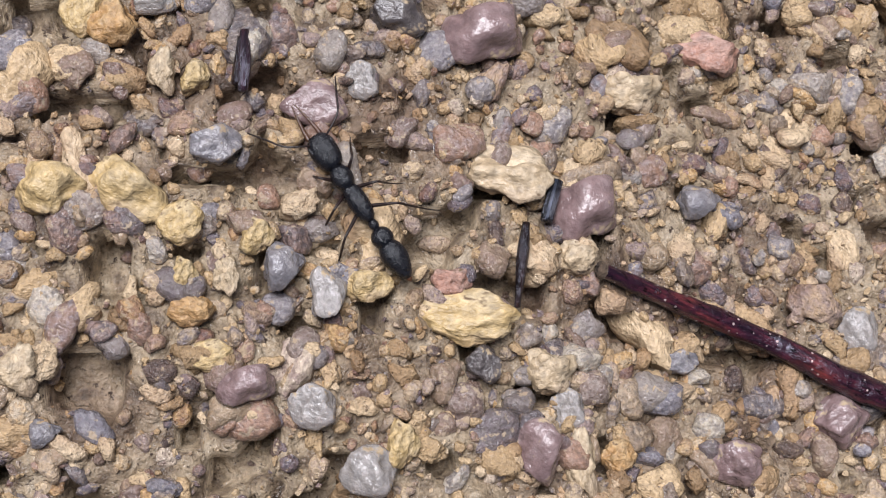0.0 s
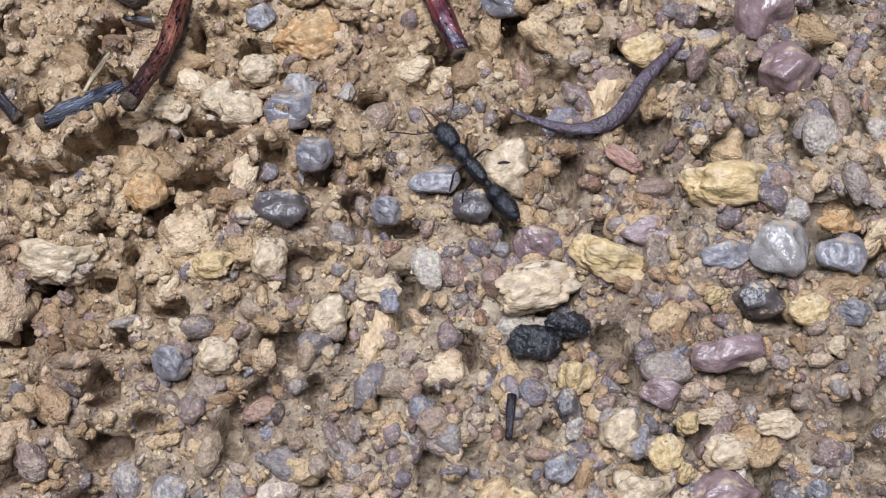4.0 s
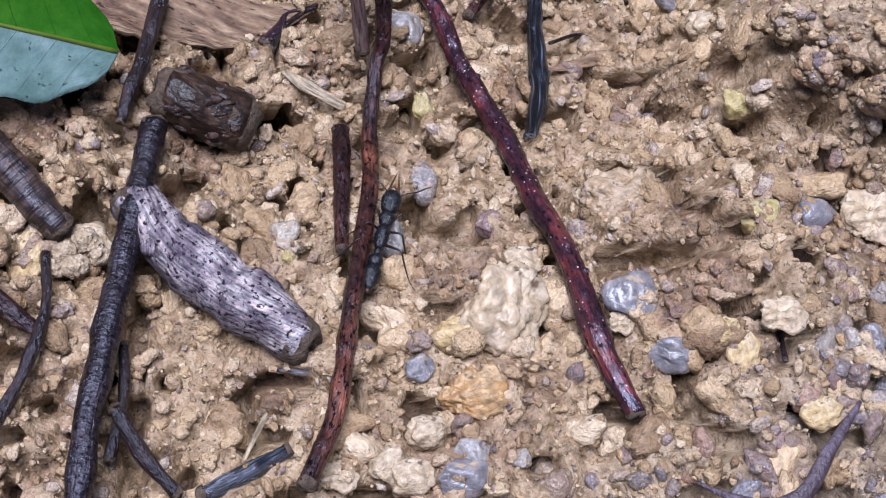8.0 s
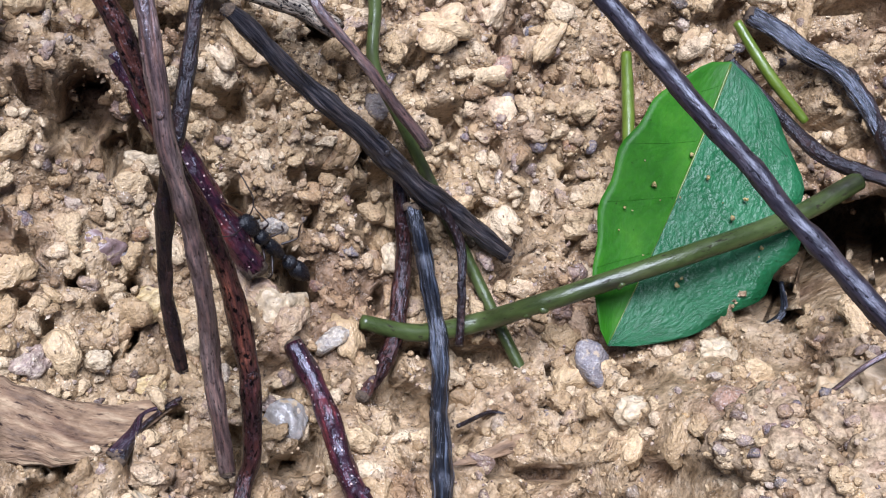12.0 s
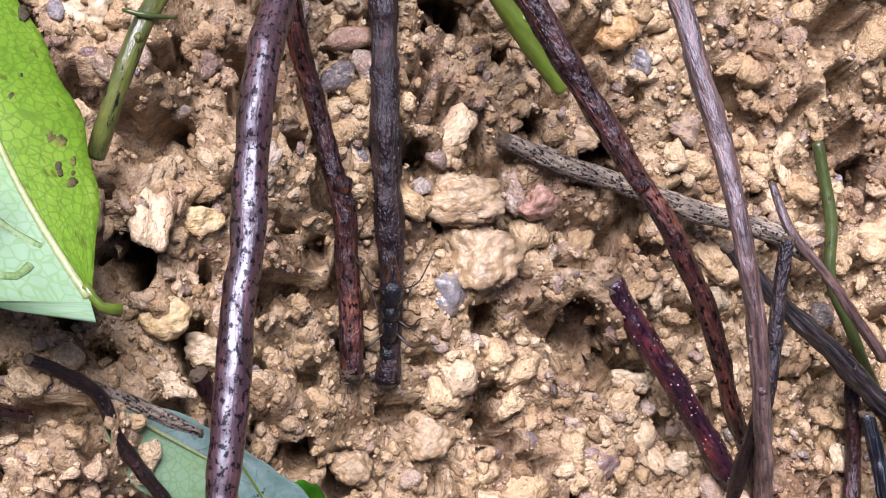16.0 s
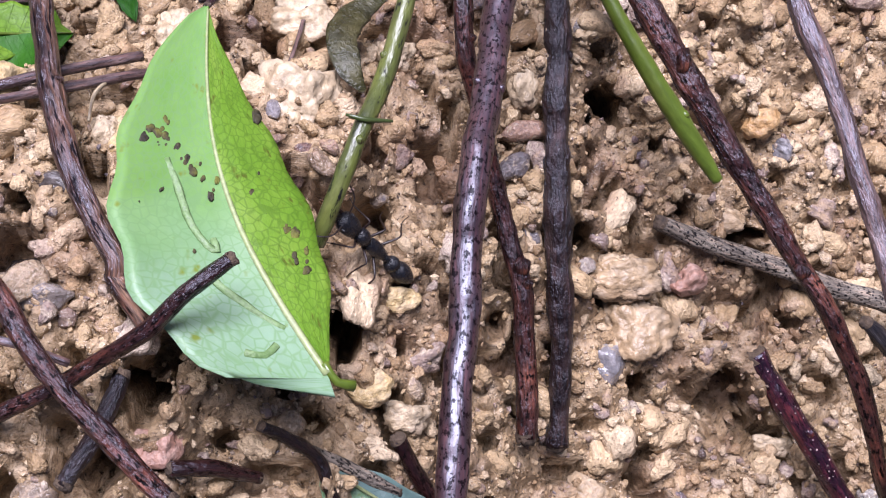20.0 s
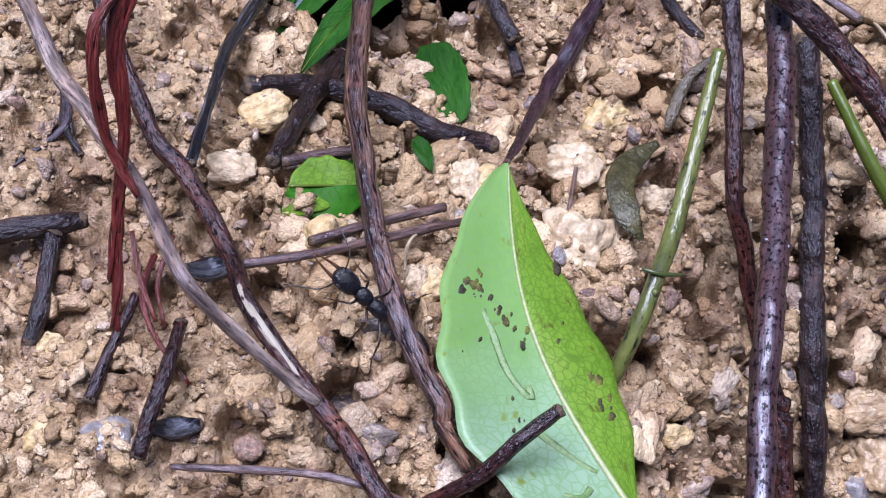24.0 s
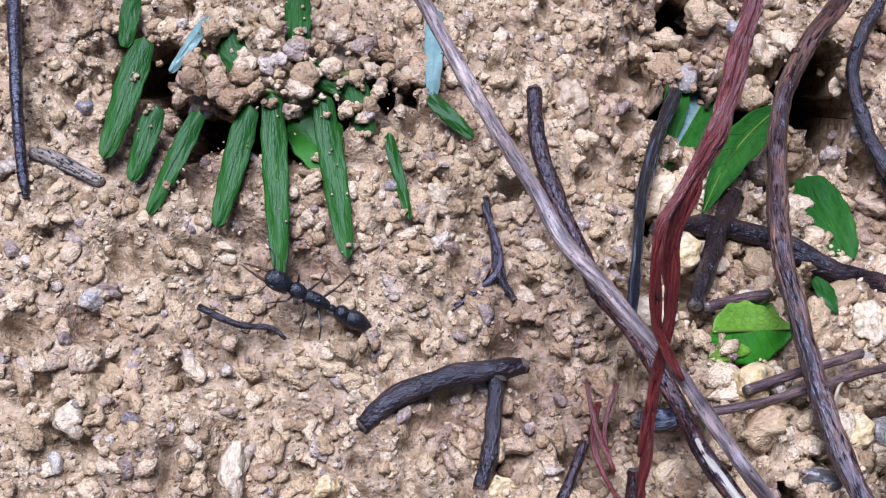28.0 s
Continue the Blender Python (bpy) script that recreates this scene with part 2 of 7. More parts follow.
STONES = {
    "y": [(0.2, (0.416, 0.268, 0.101)), (0.45, (0.545, 0.386, 0.18)), (0.7, (0.626, 0.491, 0.302))],
    "c": [(0.2, (0.343, 0.24, 0.134)), (0.45, (0.528, 0.397, 0.25)), (0.7, (0.634, 0.52, 0.371))],
    "o": [(0.2, (0.319, 0.158, 0.0578)), (0.45, (0.479, 0.279, 0.116)), (0.7, (0.549, 0.39, 0.211))],
    "g": [(0.2, (0.101, 0.0937, 0.0994)), (0.45, (0.188, 0.174, 0.184)), (0.7, (0.339, 0.308, 0.302))],
    "q": [(0.2, (0.197, 0.174, 0.156)), (0.45, (0.308, 0.279, 0.259)), (0.7, (0.434, 0.403, 0.385))],
    "p": [(0.2, (0.113, 0.0682, 0.0657)), (0.45, (0.212, 0.14, 0.135)), (0.7, (0.325, 0.239, 0.232))],
    "r": [(0.2, (0.3, 0.131, 0.0939)), (0.45, (0.409, 0.217, 0.156)), (0.7, (0.473, 0.325, 0.267))],
    "d": [(0.2, (0.0394, 0.0341, 0.0361)), (0.45, (0.0789, 0.0651, 0.0631)), (0.7, (0.144, 0.124, 0.114))],
    "k": [(0.2, (0.205, 0.125, 0.0625)), (0.45, (0.385, 0.263, 0.148)), (0.7, (0.512, 0.395, 0.267))],
    "l": [(0.2, (0.382, 0.273, 0.0722)), (0.45, (0.473, 0.372, 0.145)), (0.7, (0.499, 0.422, 0.252))],
}
for key, stops in STONES.items():
    clear = key in "gqpd"
    surface("stone_" + key, stops, size=1.0, rough=0.28 if clear else 0.56, bump=0.4 if clear else 1.0, bump_size=0.35, wet=0.2 if clear else 0.1,
            specks=((0.36, 0.275, 0.18) if clear else (0.13, 0.088, 0.055), 0.36 if clear else 0.33, 0.9), fine=0.45 if clear else 0.6, through_light=0.3 if key in "gq" else 0.0, coat=0.3 if clear else 0.04, coat_rough=0.12, patches=(4.0, (0.72, 0.66, 0.64)))

# bark
surface("bark_red", [(0.34, (0.007, 0.003, 0.008)), (0.49, (0.03, 0.006, 0.012)), (0.61, (0.10, 0.017, 0.017)), (0.72, (0.15, 0.06, 0.03))], size=4, rough=0.34, bump=0.3, bump_size=0.5,
        uv=True, stretch=(1.0, 0.5, 1), specks=((0.00496, 0.00248, 0.00372), 0.38, 0.7), coat=0.22, coat_ior=1.6, coat_rough=0.24, spec=0.55, dots=((0.34, 0.27, 0.26), 0.5, 0.7, 0.17), wet=0.1)
surface("bark_brown", [(0.3, (0.00602, 0.00173, 0.00208)), (0.5, (0.0205, 0.00604, 0.00521)), (0.7, (0.0543, 0.0181, 0.0146))], size=4, rough=0.36, bump=0.4, bump_size=0.45,
        uv=True, stretch=(1.2, 0.5, 1), specks=((0.00372, 0.00248, 0.00248), 0.42, 0.6), coat=0.22, coat_ior=1.6, coat_rough=0.24, spec=0.34, dots=((0.006, 0.003, 0.003), 0.5, 0.9, 0.2), wet=0.1, patches=(11.0, (4.6, 5.0, 3.6)))
surface("bark_dark", [(0.3, (0.0035, 0.0016, 0.0016)), (0.5, (0.0125, 0.0055, 0.0045)), (0.7, (0.04, 0.019, 0.014))], size=3, rough=0.42, bump=0.5, bump_size=0.45,
        uv=True, stretch=(1.2, 0.55, 1), specks=((0.07, 0.045, 0.034), 0.29, 0.5), coat=0.24, coat_ior=1.55, coat_rough=0.2, spec=0.36, dots=((0.002, 0.001, 0.001), 0.5, 0.8, 0.24), wet=0.1)
surface("bark_glossy", [(0.3, (0.015, 0.005, 0.006)), (0.5, (0.035, 0.012, 0.014)), (0.7, (0.06, 0.023, 0.024))], size=5, rough=0.46, bump=0.1, bump_size=0.9,
        uv=True, stretch=(1.3, 0.9, 1), specks=((0.006, 0.003, 0.004), 0.43, 0.75), coat_rough=0.4, coat=0.42, coat_ior=1.65, spec=0.9, wet=0.05)
surface("bark_peeling", [(0.3, (0.012, 0.006, 0.006)), (0.46, (0.055, 0.024, 0.015)), (0.58, (0.14, 0.073, 0.044)), (0.72, (0.3, 0.195, 0.125))], size=3.2, rough=0.4, bump=0.45, bump_size=0.5,
        uv=True, stretch=(1.5, 0.22, 1), specks=((0.004, 0.002, 0.003), 0.42, 0.8), coat_rough=0.2, coat=0.25, coat_ior=1.55, spec=0.5, wet=0.1, patches=(9.0, (0.3, 0.26, 0.3)))
surface("bark_pale", [(0.3, (0.034, 0.0185, 0.0175)), (0.5, (0.098, 0.06, 0.054)), (0.7, (0.23, 0.163, 0.145))], size=5, rough=0.42, bump=0.25, bump_size=0.5,
        uv=True, stretch=(2.0, 0.5, 1), specks=((0.031, 0.0217, 0.0186), 0.38, 0.5), wet=0.1, spec=0.7, coat=0.22, coat_ior=1.6, coat_rough=0.2)
surface("bark_ash", [(0.3, (0.075, 0.054, 0.05)), (0.48, (0.2, 0.155, 0.14)), (0.66, (0.44, 0.375, 0.33))], size=5, rough=0.45, bump=0.3, bump_size=0.5,
        uv=True, stretch=(2.0, 0.4, 1), specks=((0.03, 0.021, 0.02), 0.37, 0.5), wet=0.1, spec=0.5, coat=0.2, coat_ior=1.5, coat_rough=0.25, patches=(16.0, (0.35, 0.33, 0.4)))
surface("bark_grey", [(0.3, (0.111, 0.0903, 0.0694)), (0.5, (0.235, 0.2, 0.161)), (0.7, (0.42, 0.37, 0.29))], size=4, rough=0.7, bump=0.4, bump_size=0.5,
        uv=True, stretch=(1.4, 0.6, 1), specks=((0.0186, 0.0155, 0.0136), 0.43, 0.5), spec=0.3, dots=((0.006, 0.005, 0.005), 0.8, 0.6, 0.26))
surface("bark_grey_dark", [(0.3, (0.00268, 0.00144, 0.00248)), (0.5, (0.00893, 0.00467, 0.00694)), (0.7, (0.0268, 0.0165, 0.0228))], size=3, rough=0.36, bump=0.35, bump_size=0.5,
        uv=True, stretch=(0.7, 1.2, 1), specks=((0.00496, 0.00372, 0.00434), 0.42, 0.6), coat=0.22, coat_ior=1.6, coat_rough=0.24, spec=0.6, wet=0.1)
surface("bark_ridged", [(0.35, (0.00409, 0.00387, 0.00546)), (0.5, (0.0205, 0.018, 0.0205)), (0.65, (0.0649, 0.0572, 0.0589))], size=0.9, rough=0.5, bump=0.9, bump_size=0.5,
        uv=True, stretch=(1.8, 0.10, 1), wet=0.1, spec=0.25, coat=0.4, coat_ior=1.6, coat_rough=0.2)
surface("bark_black", [(0.40, (0.0012, 0.0014, 0.002)), (0.54, (0.006, 0.007, 0.0105)), (0.66, (0.085, 0.11, 0.16))], size=0.8, rough=0.3, bump=0.6, bump_size=0.5,
        uv=True, stretch=(1.8, 0.07, 1), coat=0.22, coat_ior=1.6, coat_rough=0.24, spec=0.7, wet=0.1)
surface("bark_slate", [(0.3, (0.0062, 0.00434, 0.00744)), (0.5, (0.0174, 0.013, 0.0186)), (0.7, (0.0496, 0.0409, 0.0496))], size=4, rough=0.46, bump=0.15, bump_size=0.6,
        uv=True, stretch=(1.4, 0.45, 1), specks=((0.00496, 0.00372, 0.00496), 0.38, 0.6), coat=0.2, coat_ior=1.6, coat_rough=0.4, spec=0.6, wet=0.05)
surface("bark_purple", [(0.3, (0.00744, 0.00248, 0.00558)), (0.5, (0.0223, 0.00744, 0.0136)), (0.7, (0.0558, 0.026, 0.0322))], size=2, rough=0.36, bump=0.45, bump_size=0.4,
        uv=True, stretch=(1.5, 0.25, 1), wet=0.1, spec=0.6, coat=0.22, coat_rough=0.24, coat_ior=1.6)
surface("bark_ring", [(0.3, (0.00992, 0.00558, 0.00496)), (0.5, (0.031, 0.018, 0.0136)), (0.7, (0.0744, 0.0496, 0.0372))], size=1.2, rough=0.4, bump=0.8, bump_size=0.7,
        uv=True, stretch=(0.12, 1.3, 1), wet=0.1, spec=0.5, coat=0.22, coat_rough=0.24, coat_ior=1.7)
surface("bark_straw", [(0.3, (0.248, 0.186, 0.105)), (0.7, (0.384, 0.322, 0.211))], size=2, rough=0.6, bump=0.2, uv=True)
surface("bark_lichen", [(0.32, (0.0558, 0.0418, 0.0576)), (0.47, (0.177, 0.149, 0.168)), (0.60, (0.46, 0.42, 0.42))], size=2.2, rough=0.6, bump=0.6, bump_size=0.6,
        uv=True, stretch=(1.0, 0.8, 1), specks=((0.0124, 0.00868, 0.0149), 0.41, 0.6), spec=0.3, coat=0.2, patches=(9.0, (0.14, 0.12, 0.22)))
surface("wood_end", [(0.3, (0.031, 0.0186, 0.0124)), (0.7, (0.149, 0.0992, 0.062))], size=1, rough=0.8, bump=0.6, bump_size=0.3)
surface("wood_flake", [(0.3, (0.09, 0.053, 0.034)), (0.5, (0.25, 0.155, 0.09)), (0.7, (0.48, 0.35, 0.22))], size=1.6, rough=0.7, bump=1.0, bump_size=0.7,
        uv=True, stretch=(1.2, 0.35, 1), specks=((0.04, 0.025, 0.02), 0.36, 0.9), patches=(6.0, (0.6, 0.52, 0.52)))
surface("rotten_wood", [(0.3, (0.00694, 0.00341, 0.00335)), (0.5, (0.026, 0.0123, 0.0101)), (0.7, (0.0955, 0.0512, 0.0346))], size=1.5, rough=0.55, bump=1.0, bump_size=0.6, wet=0.2, spec=0.2, coat=0.25, coat_rough=0.15)
surface("rotten_bark", [(0.3, (0.004, 0.002, 0.002)), (0.5, (0.018, 0.009, 0.006)), (0.7, (0.08, 0.043, 0.026))], size=1.8, rough=0.6, bump=1.0, bump_size=0.7, uv=True, stretch=(0.8, 0.5, 1), wet=0.2, spec=0.2, coat=0.25, coat_rough=0.15)
surface("clod", [(0.3, (0.19, 0.122, 0.072)), (0.45, (0.33, 0.235, 0.145)), (0.58, (0.5, 0.37, 0.235)), (0.72, (0.6, 0.47, 0.34))], size=2.4, rough=0.6, bump=1.0, bump_size=0.6, fine=0.5, wet=0.2, spec=0.3, patches=(5.0, (0.6, 0.52, 0.52)))
surface("peeled_wood", [(0.3, (0.285, 0.236, 0.174)), (0.7, (0.422, 0.384, 0.322))], size=2, rough=0.6, bump=0.3, uv=True, stretch=(1.5, 0.2, 1))
surface("red_fibre", [(0.3, (0.0434, 0.0021, 0.00192)), (0.5, (0.117, 0.00756, 0.00539)), (0.7, (0.232, 0.0252, 0.0162))], size=2, rough=0.5, bump=0.5, bump_size=0.4,
        uv=True, stretch=(2.0, 0.25, 1), wet=0.1, spec=0.6, coat=0.3, coat_rough=0.2)
# green parts
surface("stem_green", [(0.3, (0.0236, 0.0347, 0.0093)), (0.5, (0.0515, 0.0719, 0.0198)), (0.7, (0.093, 0.112, 0.0397))], size=5, rough=0.4, bump=0.15, bump_size=0.8,
        uv=True, stretch=(1.2, 0.4, 1), specks=((0.0217, 0.0186, 0.0136), 0.36, 0.9), coat=0.15, wet=0.1, spec=0.3, patches=(9.0, (0.30, 0.22, 0.36)))
surface("stem_blotched", [(0.3, (0.06, 0.075, 0.018)), (0.5, (0.105, 0.125, 0.026)), (0.7, (0.17, 0.185, 0.05))], size=5, rough=0.38, bump=0.25, bump_size=0.8,
        uv=True, stretch=(1.2, 0.4, 1), specks=((0.012, 0.012, 0.012), 0.38, 1.0), coat=0.2, wet=0.1, spec=0.4, patches=(8.0, (0.35, 0.36, 0.8)))
surface("stem_lime", [(0.3, (0.0547, 0.0868, 0.0065)), (0.5, (0.0911, 0.139, 0.0109)), (0.7, (0.146, 0.182, 0.0238))], size=6, rough=0.4, bump=0.12, bump_size=0.8,
        uv=True, stretch=(1.2, 0.4, 1), coat=0.2)
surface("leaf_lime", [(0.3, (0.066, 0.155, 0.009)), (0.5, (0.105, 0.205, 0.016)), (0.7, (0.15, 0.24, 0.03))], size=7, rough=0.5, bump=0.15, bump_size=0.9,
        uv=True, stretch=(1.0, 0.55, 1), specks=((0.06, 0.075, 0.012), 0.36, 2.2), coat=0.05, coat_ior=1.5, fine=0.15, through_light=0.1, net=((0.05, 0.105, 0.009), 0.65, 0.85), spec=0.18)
# pale leaf green, with the sky's sheen put into the colour
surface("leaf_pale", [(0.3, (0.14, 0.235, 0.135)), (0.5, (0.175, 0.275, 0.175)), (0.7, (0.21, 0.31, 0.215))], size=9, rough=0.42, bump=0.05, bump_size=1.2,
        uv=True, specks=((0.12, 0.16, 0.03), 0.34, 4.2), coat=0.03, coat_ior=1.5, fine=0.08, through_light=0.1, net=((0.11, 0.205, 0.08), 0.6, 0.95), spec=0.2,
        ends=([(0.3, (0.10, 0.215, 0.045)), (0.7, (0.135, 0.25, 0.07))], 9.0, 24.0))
surface("leaf_mine", [(0.3, (0.11, 0.2, 0.06)), (0.7, (0.16, 0.25, 0.10))], size=2, rough=0.5, bump=0.2)
surface("leaf_spot", [(0.4, (0.016, 0.011, 0.004)), (0.52, (0.045, 0.036, 0.007)), (0.64, (0.13, 0.13, 0.014))], size=3.0, rough=0.7, bump=0.3)
surface("leaf_dark", [(0.3, (0.009, 0.062, 0.0018)), (0.5, (0.02, 0.105, 0.0035)), (0.7, (0.042, 0.15, 0.007))], size=9, rough=0.5, bump=0.1, bump_size=1.0,
        uv=True, specks=((0.0124, 0.022, 0.006), 0.29, 1.2), coat=0.03, coat_ior=1.45, fine=0.2, through_light=0.08, spec=0.14)
# bluish sheen on one half of the hollow's leaf, put into the colour
surface("leaf_teal_sheen", [(0.3, (0.006, 0.06, 0.018)), (0.5, (0.012, 0.095, 0.034)), (0.7, (0.025, 0.13, 0.055))], size=7, rough=0.36, bump=0.35, bump_size=0.8,
        uv=True, specks=((0.0124, 0.022, 0.012), 0.29, 1.2), coat=0.08, coat_ior=1.5, fine=0.25, through_light=0.08, spec=0.3)
# pale blue of reflected sky put into the colour; also serves greyish leaves
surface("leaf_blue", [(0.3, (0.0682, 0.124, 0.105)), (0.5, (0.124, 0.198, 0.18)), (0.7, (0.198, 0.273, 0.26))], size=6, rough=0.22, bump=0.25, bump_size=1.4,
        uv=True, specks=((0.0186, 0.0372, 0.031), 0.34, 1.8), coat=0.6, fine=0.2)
surface("fern_green", [(0.3, (0.0042, 0.035, 0.0018)), (0.5, (0.0105, 0.064, 0.003)), (0.7, (0.026, 0.105, 0.006))], size=4, rough=0.5, bump=0.25, bump_size=0.5,
        uv=True, stretch=(1.5, 0.3, 1), coat=0.04, spec=0.25, fine=0.3, specks=((0.22, 0.17, 0.10), 0.27, 0.9))
surface("leaf_vein", [(0.3, (0.236, 0.285, 0.112)), (0.7, (0.322, 0.36, 0.186))], size=3, rough=0.45, bump=0.1)
surface("leaf_purple", [(0.3, (0.0217, 0.0124, 0.0161)), (0.5, (0.0558, 0.0341, 0.0465)), (0.7, (0.124, 0.093, 0.13))], size=3, rough=0.4, bump=0.4, uv=True, coat=0.3)
surface("leaf_olive", [(0.3, (0.012, 0.012, 0.004)), (0.5, (0.035, 0.034, 0.009)), (0.7, (0.085, 0.075, 0.025))], size=3, rough=0.3, bump=0.4, uv=True, coat=0.4)
surface("leaf_brown", [(0.3, (0.0279, 0.0198, 0.0093)), (0.7, (0.0868, 0.062, 0.031))], size=3, rough=0.4, bump=0.4, uv=True, coat=0.3)
# insect and seed
surface("ant_black", [(0.3, (0.003, 0.003, 0.005)), (0.7, (0.008, 0.009, 0.013))], size=0.6, rough=0.27, bump=0.18, bump_size=0.12, spec=0.45, fine=0.2)
surface("ant_brown", [(0.3, (0.007, 0.004, 0.004)), (0.7, (0.022, 0.010, 0.008))], size=0.8, rough=0.4, bump=0.1, bump_size=0.15)
surface("ant_rust", [(0.3, (0.04, 0.014, 0.006)), (0.7, (0.10, 0.04, 0.016))], size=0.8, rough=0.35, bump=0.1, bump_size=0.15)
surface("capsule_black", [(0.3, (0.006, 0.006, 0.008)), (0.7, (0.022, 0.021, 0.026))], size=0.8, rough=0.3, bump=0.9, bump_size=0.5, coat=0.4)


# ---- form of the ground: a hollow between gravel and a sandy bank, in millimetres ----
RELIEF = np.array([[28, 23, 18, 9, -2, -4, 0], [23, 22, 20, 15, 6, -1, -5], [18, 20, 21, 21, 14, 2, -10], [11, 17, 20, 21, 17, 1, -18], [4, 11, 16, 10, 5, -9, -32], [-2, 0, 4, 2, -2, -24, -51], [-3, -4, -1, -5, -21, -47, -65], [1, -2, -7, -18, -35, -49, -57], [7, 1, -8, -24, -38, -39, -38], [10, 6, -2, -15, -31, -27, -24], [11, 9, 8, 7, -1, -12, -27], [11, 10, 11, 14, 7, -18, -41], [13, 10, 7, 3, 1, -24, -47], [14, 11, 7, 3, 2, -17, -40], [14, 12, 10, 7, 2, -10, -27]], dtype=float)
MOUNDS = ((-50, 101, 20, 11), (-40, 97, 14, 10), (-63, 76, 9, 12), (-28, 112, 8, 14))
PITS = ((-207.0, 201.8, 60, 4.4), (-190.9, 206.6, 60, 3.2), (-201.8, 203.1, 60, 3.6), (-211.5, 202.2, 50, 2.6), (-211.1, 218.6, 40, 2.2), (-191.8, 212.2, 60, 3.6), (-262.6, 189.6, 30, 3.4), (-255.4, 190.9, 30, 3.4), (-268.3, 188.4, 30, 3.0), (-249.6, 196.4, 30, 3.4), (-275.4, 195.0, 30, 3.4), (-32.6, 126.5, 30, 5), (-168.5, 142.1, 20, 2.2), (-137.3, 174.1, 12, 2.4), (-118.7, 160.2, 14, 2), (-126.7, 162.3, 10, 1.6), (-131.1, 141.5, 7, 1.3), (-188.2, 133.5, 25, 2.6), (-190.3, 127.5, 14, 2), (-118.5, 139.7, 12, 3.0), (-115.1, 135.8, 10, 2.2), (-35.1, 35.8, 8, 1.5), (-116.5, 160.2, 12, 2.0), (-121.3, 136.4, 9, 1.8), (-152.2, 123.8, 11, 2), (-94.5, 123.8, 9, 2), (-28.2, 130.7, 30, 5),
        (-112.6, 93.1, 10, 1.6), (-81.0, 78.6, 7, 1.0), (-95.1, 101.4, 7, 1.0), (-39.4, 121.5, 26, 2.8), (-92.7, 152.9, 14, 2.0), (-139.9, 156.6, 10, 1.5), (-79.8, 163.4, 9, 1.4), (-87.5, 138.3, 8, 1.4), (-150.8, 145.4, 8, 1.4), (-84.2, 166.5, 9, 1.7), (-131.4, 129.6, 7, 1.1), (-200.4, 150.9, 9, 1.3), (-241.5, 203.4, 20, 1.6), (-212.9, 191.2, 16, 1.5), (-170.5, 203.4, 12, 1.1), (-215.0, 184.6, 9, 1.2), (-278.9, 198.5, 20, 1.3))


def height(x, y):
    """Smooth height of the ground at arrays x, y."""
    x, y = np.atleast_1d(np.asarray(x, float)), np.atleast_1d(np.asarray(y, float))
    rows, cols = RELIEF.shape
    along = np.clip((-0.83 * x + 0.5578 * y + 60) / 28, 1, rows - 2)
    across = np.clip((0.5578 * x + 0.83 * y + 85) / 28, 1, cols - 2)
    z = np.zeros_like(along)
    weight = lambda d: np.where(d < 1, (4 - 6 * d ** 2 + 3 * d ** 3) / 6, np.where(d < 2, (2 - d) ** 3 / 6, 0))
    for i in range(rows):
        wi = weight(np.abs(along - i))
        for j in range(cols):
            z += RELIEF[i, j] * wi * weight(np.abs(across - j))
    for mx, my, mh, mr in MOUNDS:
        z += mh * np.exp(-((x - mx) ** 2 + (y - my) ** 2) / mr ** 2)
    return z


def lattice(ix, iy, seed):
    n = (ix.astype(np.int64) * 374761393 + iy.astype(np.int64) * 668265263 + seed * 974711) & 0x7FFFFFFF
    n = ((n ^ (n >> 13)) * 1274126177) & 0x7FFFFFFF
    return ((n ^ (n >> 16)) & 0xFFFF) / 65535.0


def wave(x, y, size, seed):
    """Smooth value noise, 0 to 1, with features of that many millimetres."""
    u, v = x / size, y / size
    i, j = np.floor(u), np.floor(v)
    f, g = u - i, v - j
    f, g = f * f * (3 - 2 * f), g * g * (3 - 2 * g)
    a, b = lattice(i, j, seed), lattice(i + 1, j, seed)
    c, d = lattice(i, j + 1, seed), lattice(i + 1, j + 1, seed)
    return (a + (b - a) * f) * (1 - g) + (c + (d - c) * f) * g


def domes(x, y, size, seed):
    """Packed rounded lumps of about that many millimetres: height 0 to 1."""
    u, v = x / size, y / size
    i, j = np.floor(u), np.floor(v)
    best, tall = np.full(u.shape, 9.0), np.zeros(u.shape)
    for a in (-1, 0, 1):
        for b in (-1, 0, 1):
            cx = i + a + lattice(i + a, j + b, seed)
            cy = j + b + lattice(i + a, j + b, seed + 7)
            d = (u - cx) ** 2 + (v - cy) ** 2
            nearer = d < best
            best = np.where(nearer, d, best)
            tall = np.where(nearer, lattice(i + a, j + b, seed + 13), tall)
    return np.sqrt(np.clip(1 - best * 1.5, 0, 1)) * (0.35 + 0.65 * tall)


def bank_share(x, y):
    """0 on the gravel, 1 on the crumbly sand of the hollow and bank."""
    return np.clip((-0.83 * x + 1.0578 * y - 100) / 30, 0, 1)


def crevice(x, y):
    """0 on the open soil, 1 in the narrow dark gaps between clods."""
    gap = np.clip((wave(x, y, 2.9, 51) - 0.70) / 0.07, 0, 1)
    seam = 1 - np.abs(wave(x, y, 5.0, 52) - 0.5) / 0.03
    seam = np.clip(seam, 0, 1) * np.clip((wave(x, y, 4.0, 53) - 0.6) / 0.1, 0, 1)
    return np.maximum(gap, 0.7 * seam)


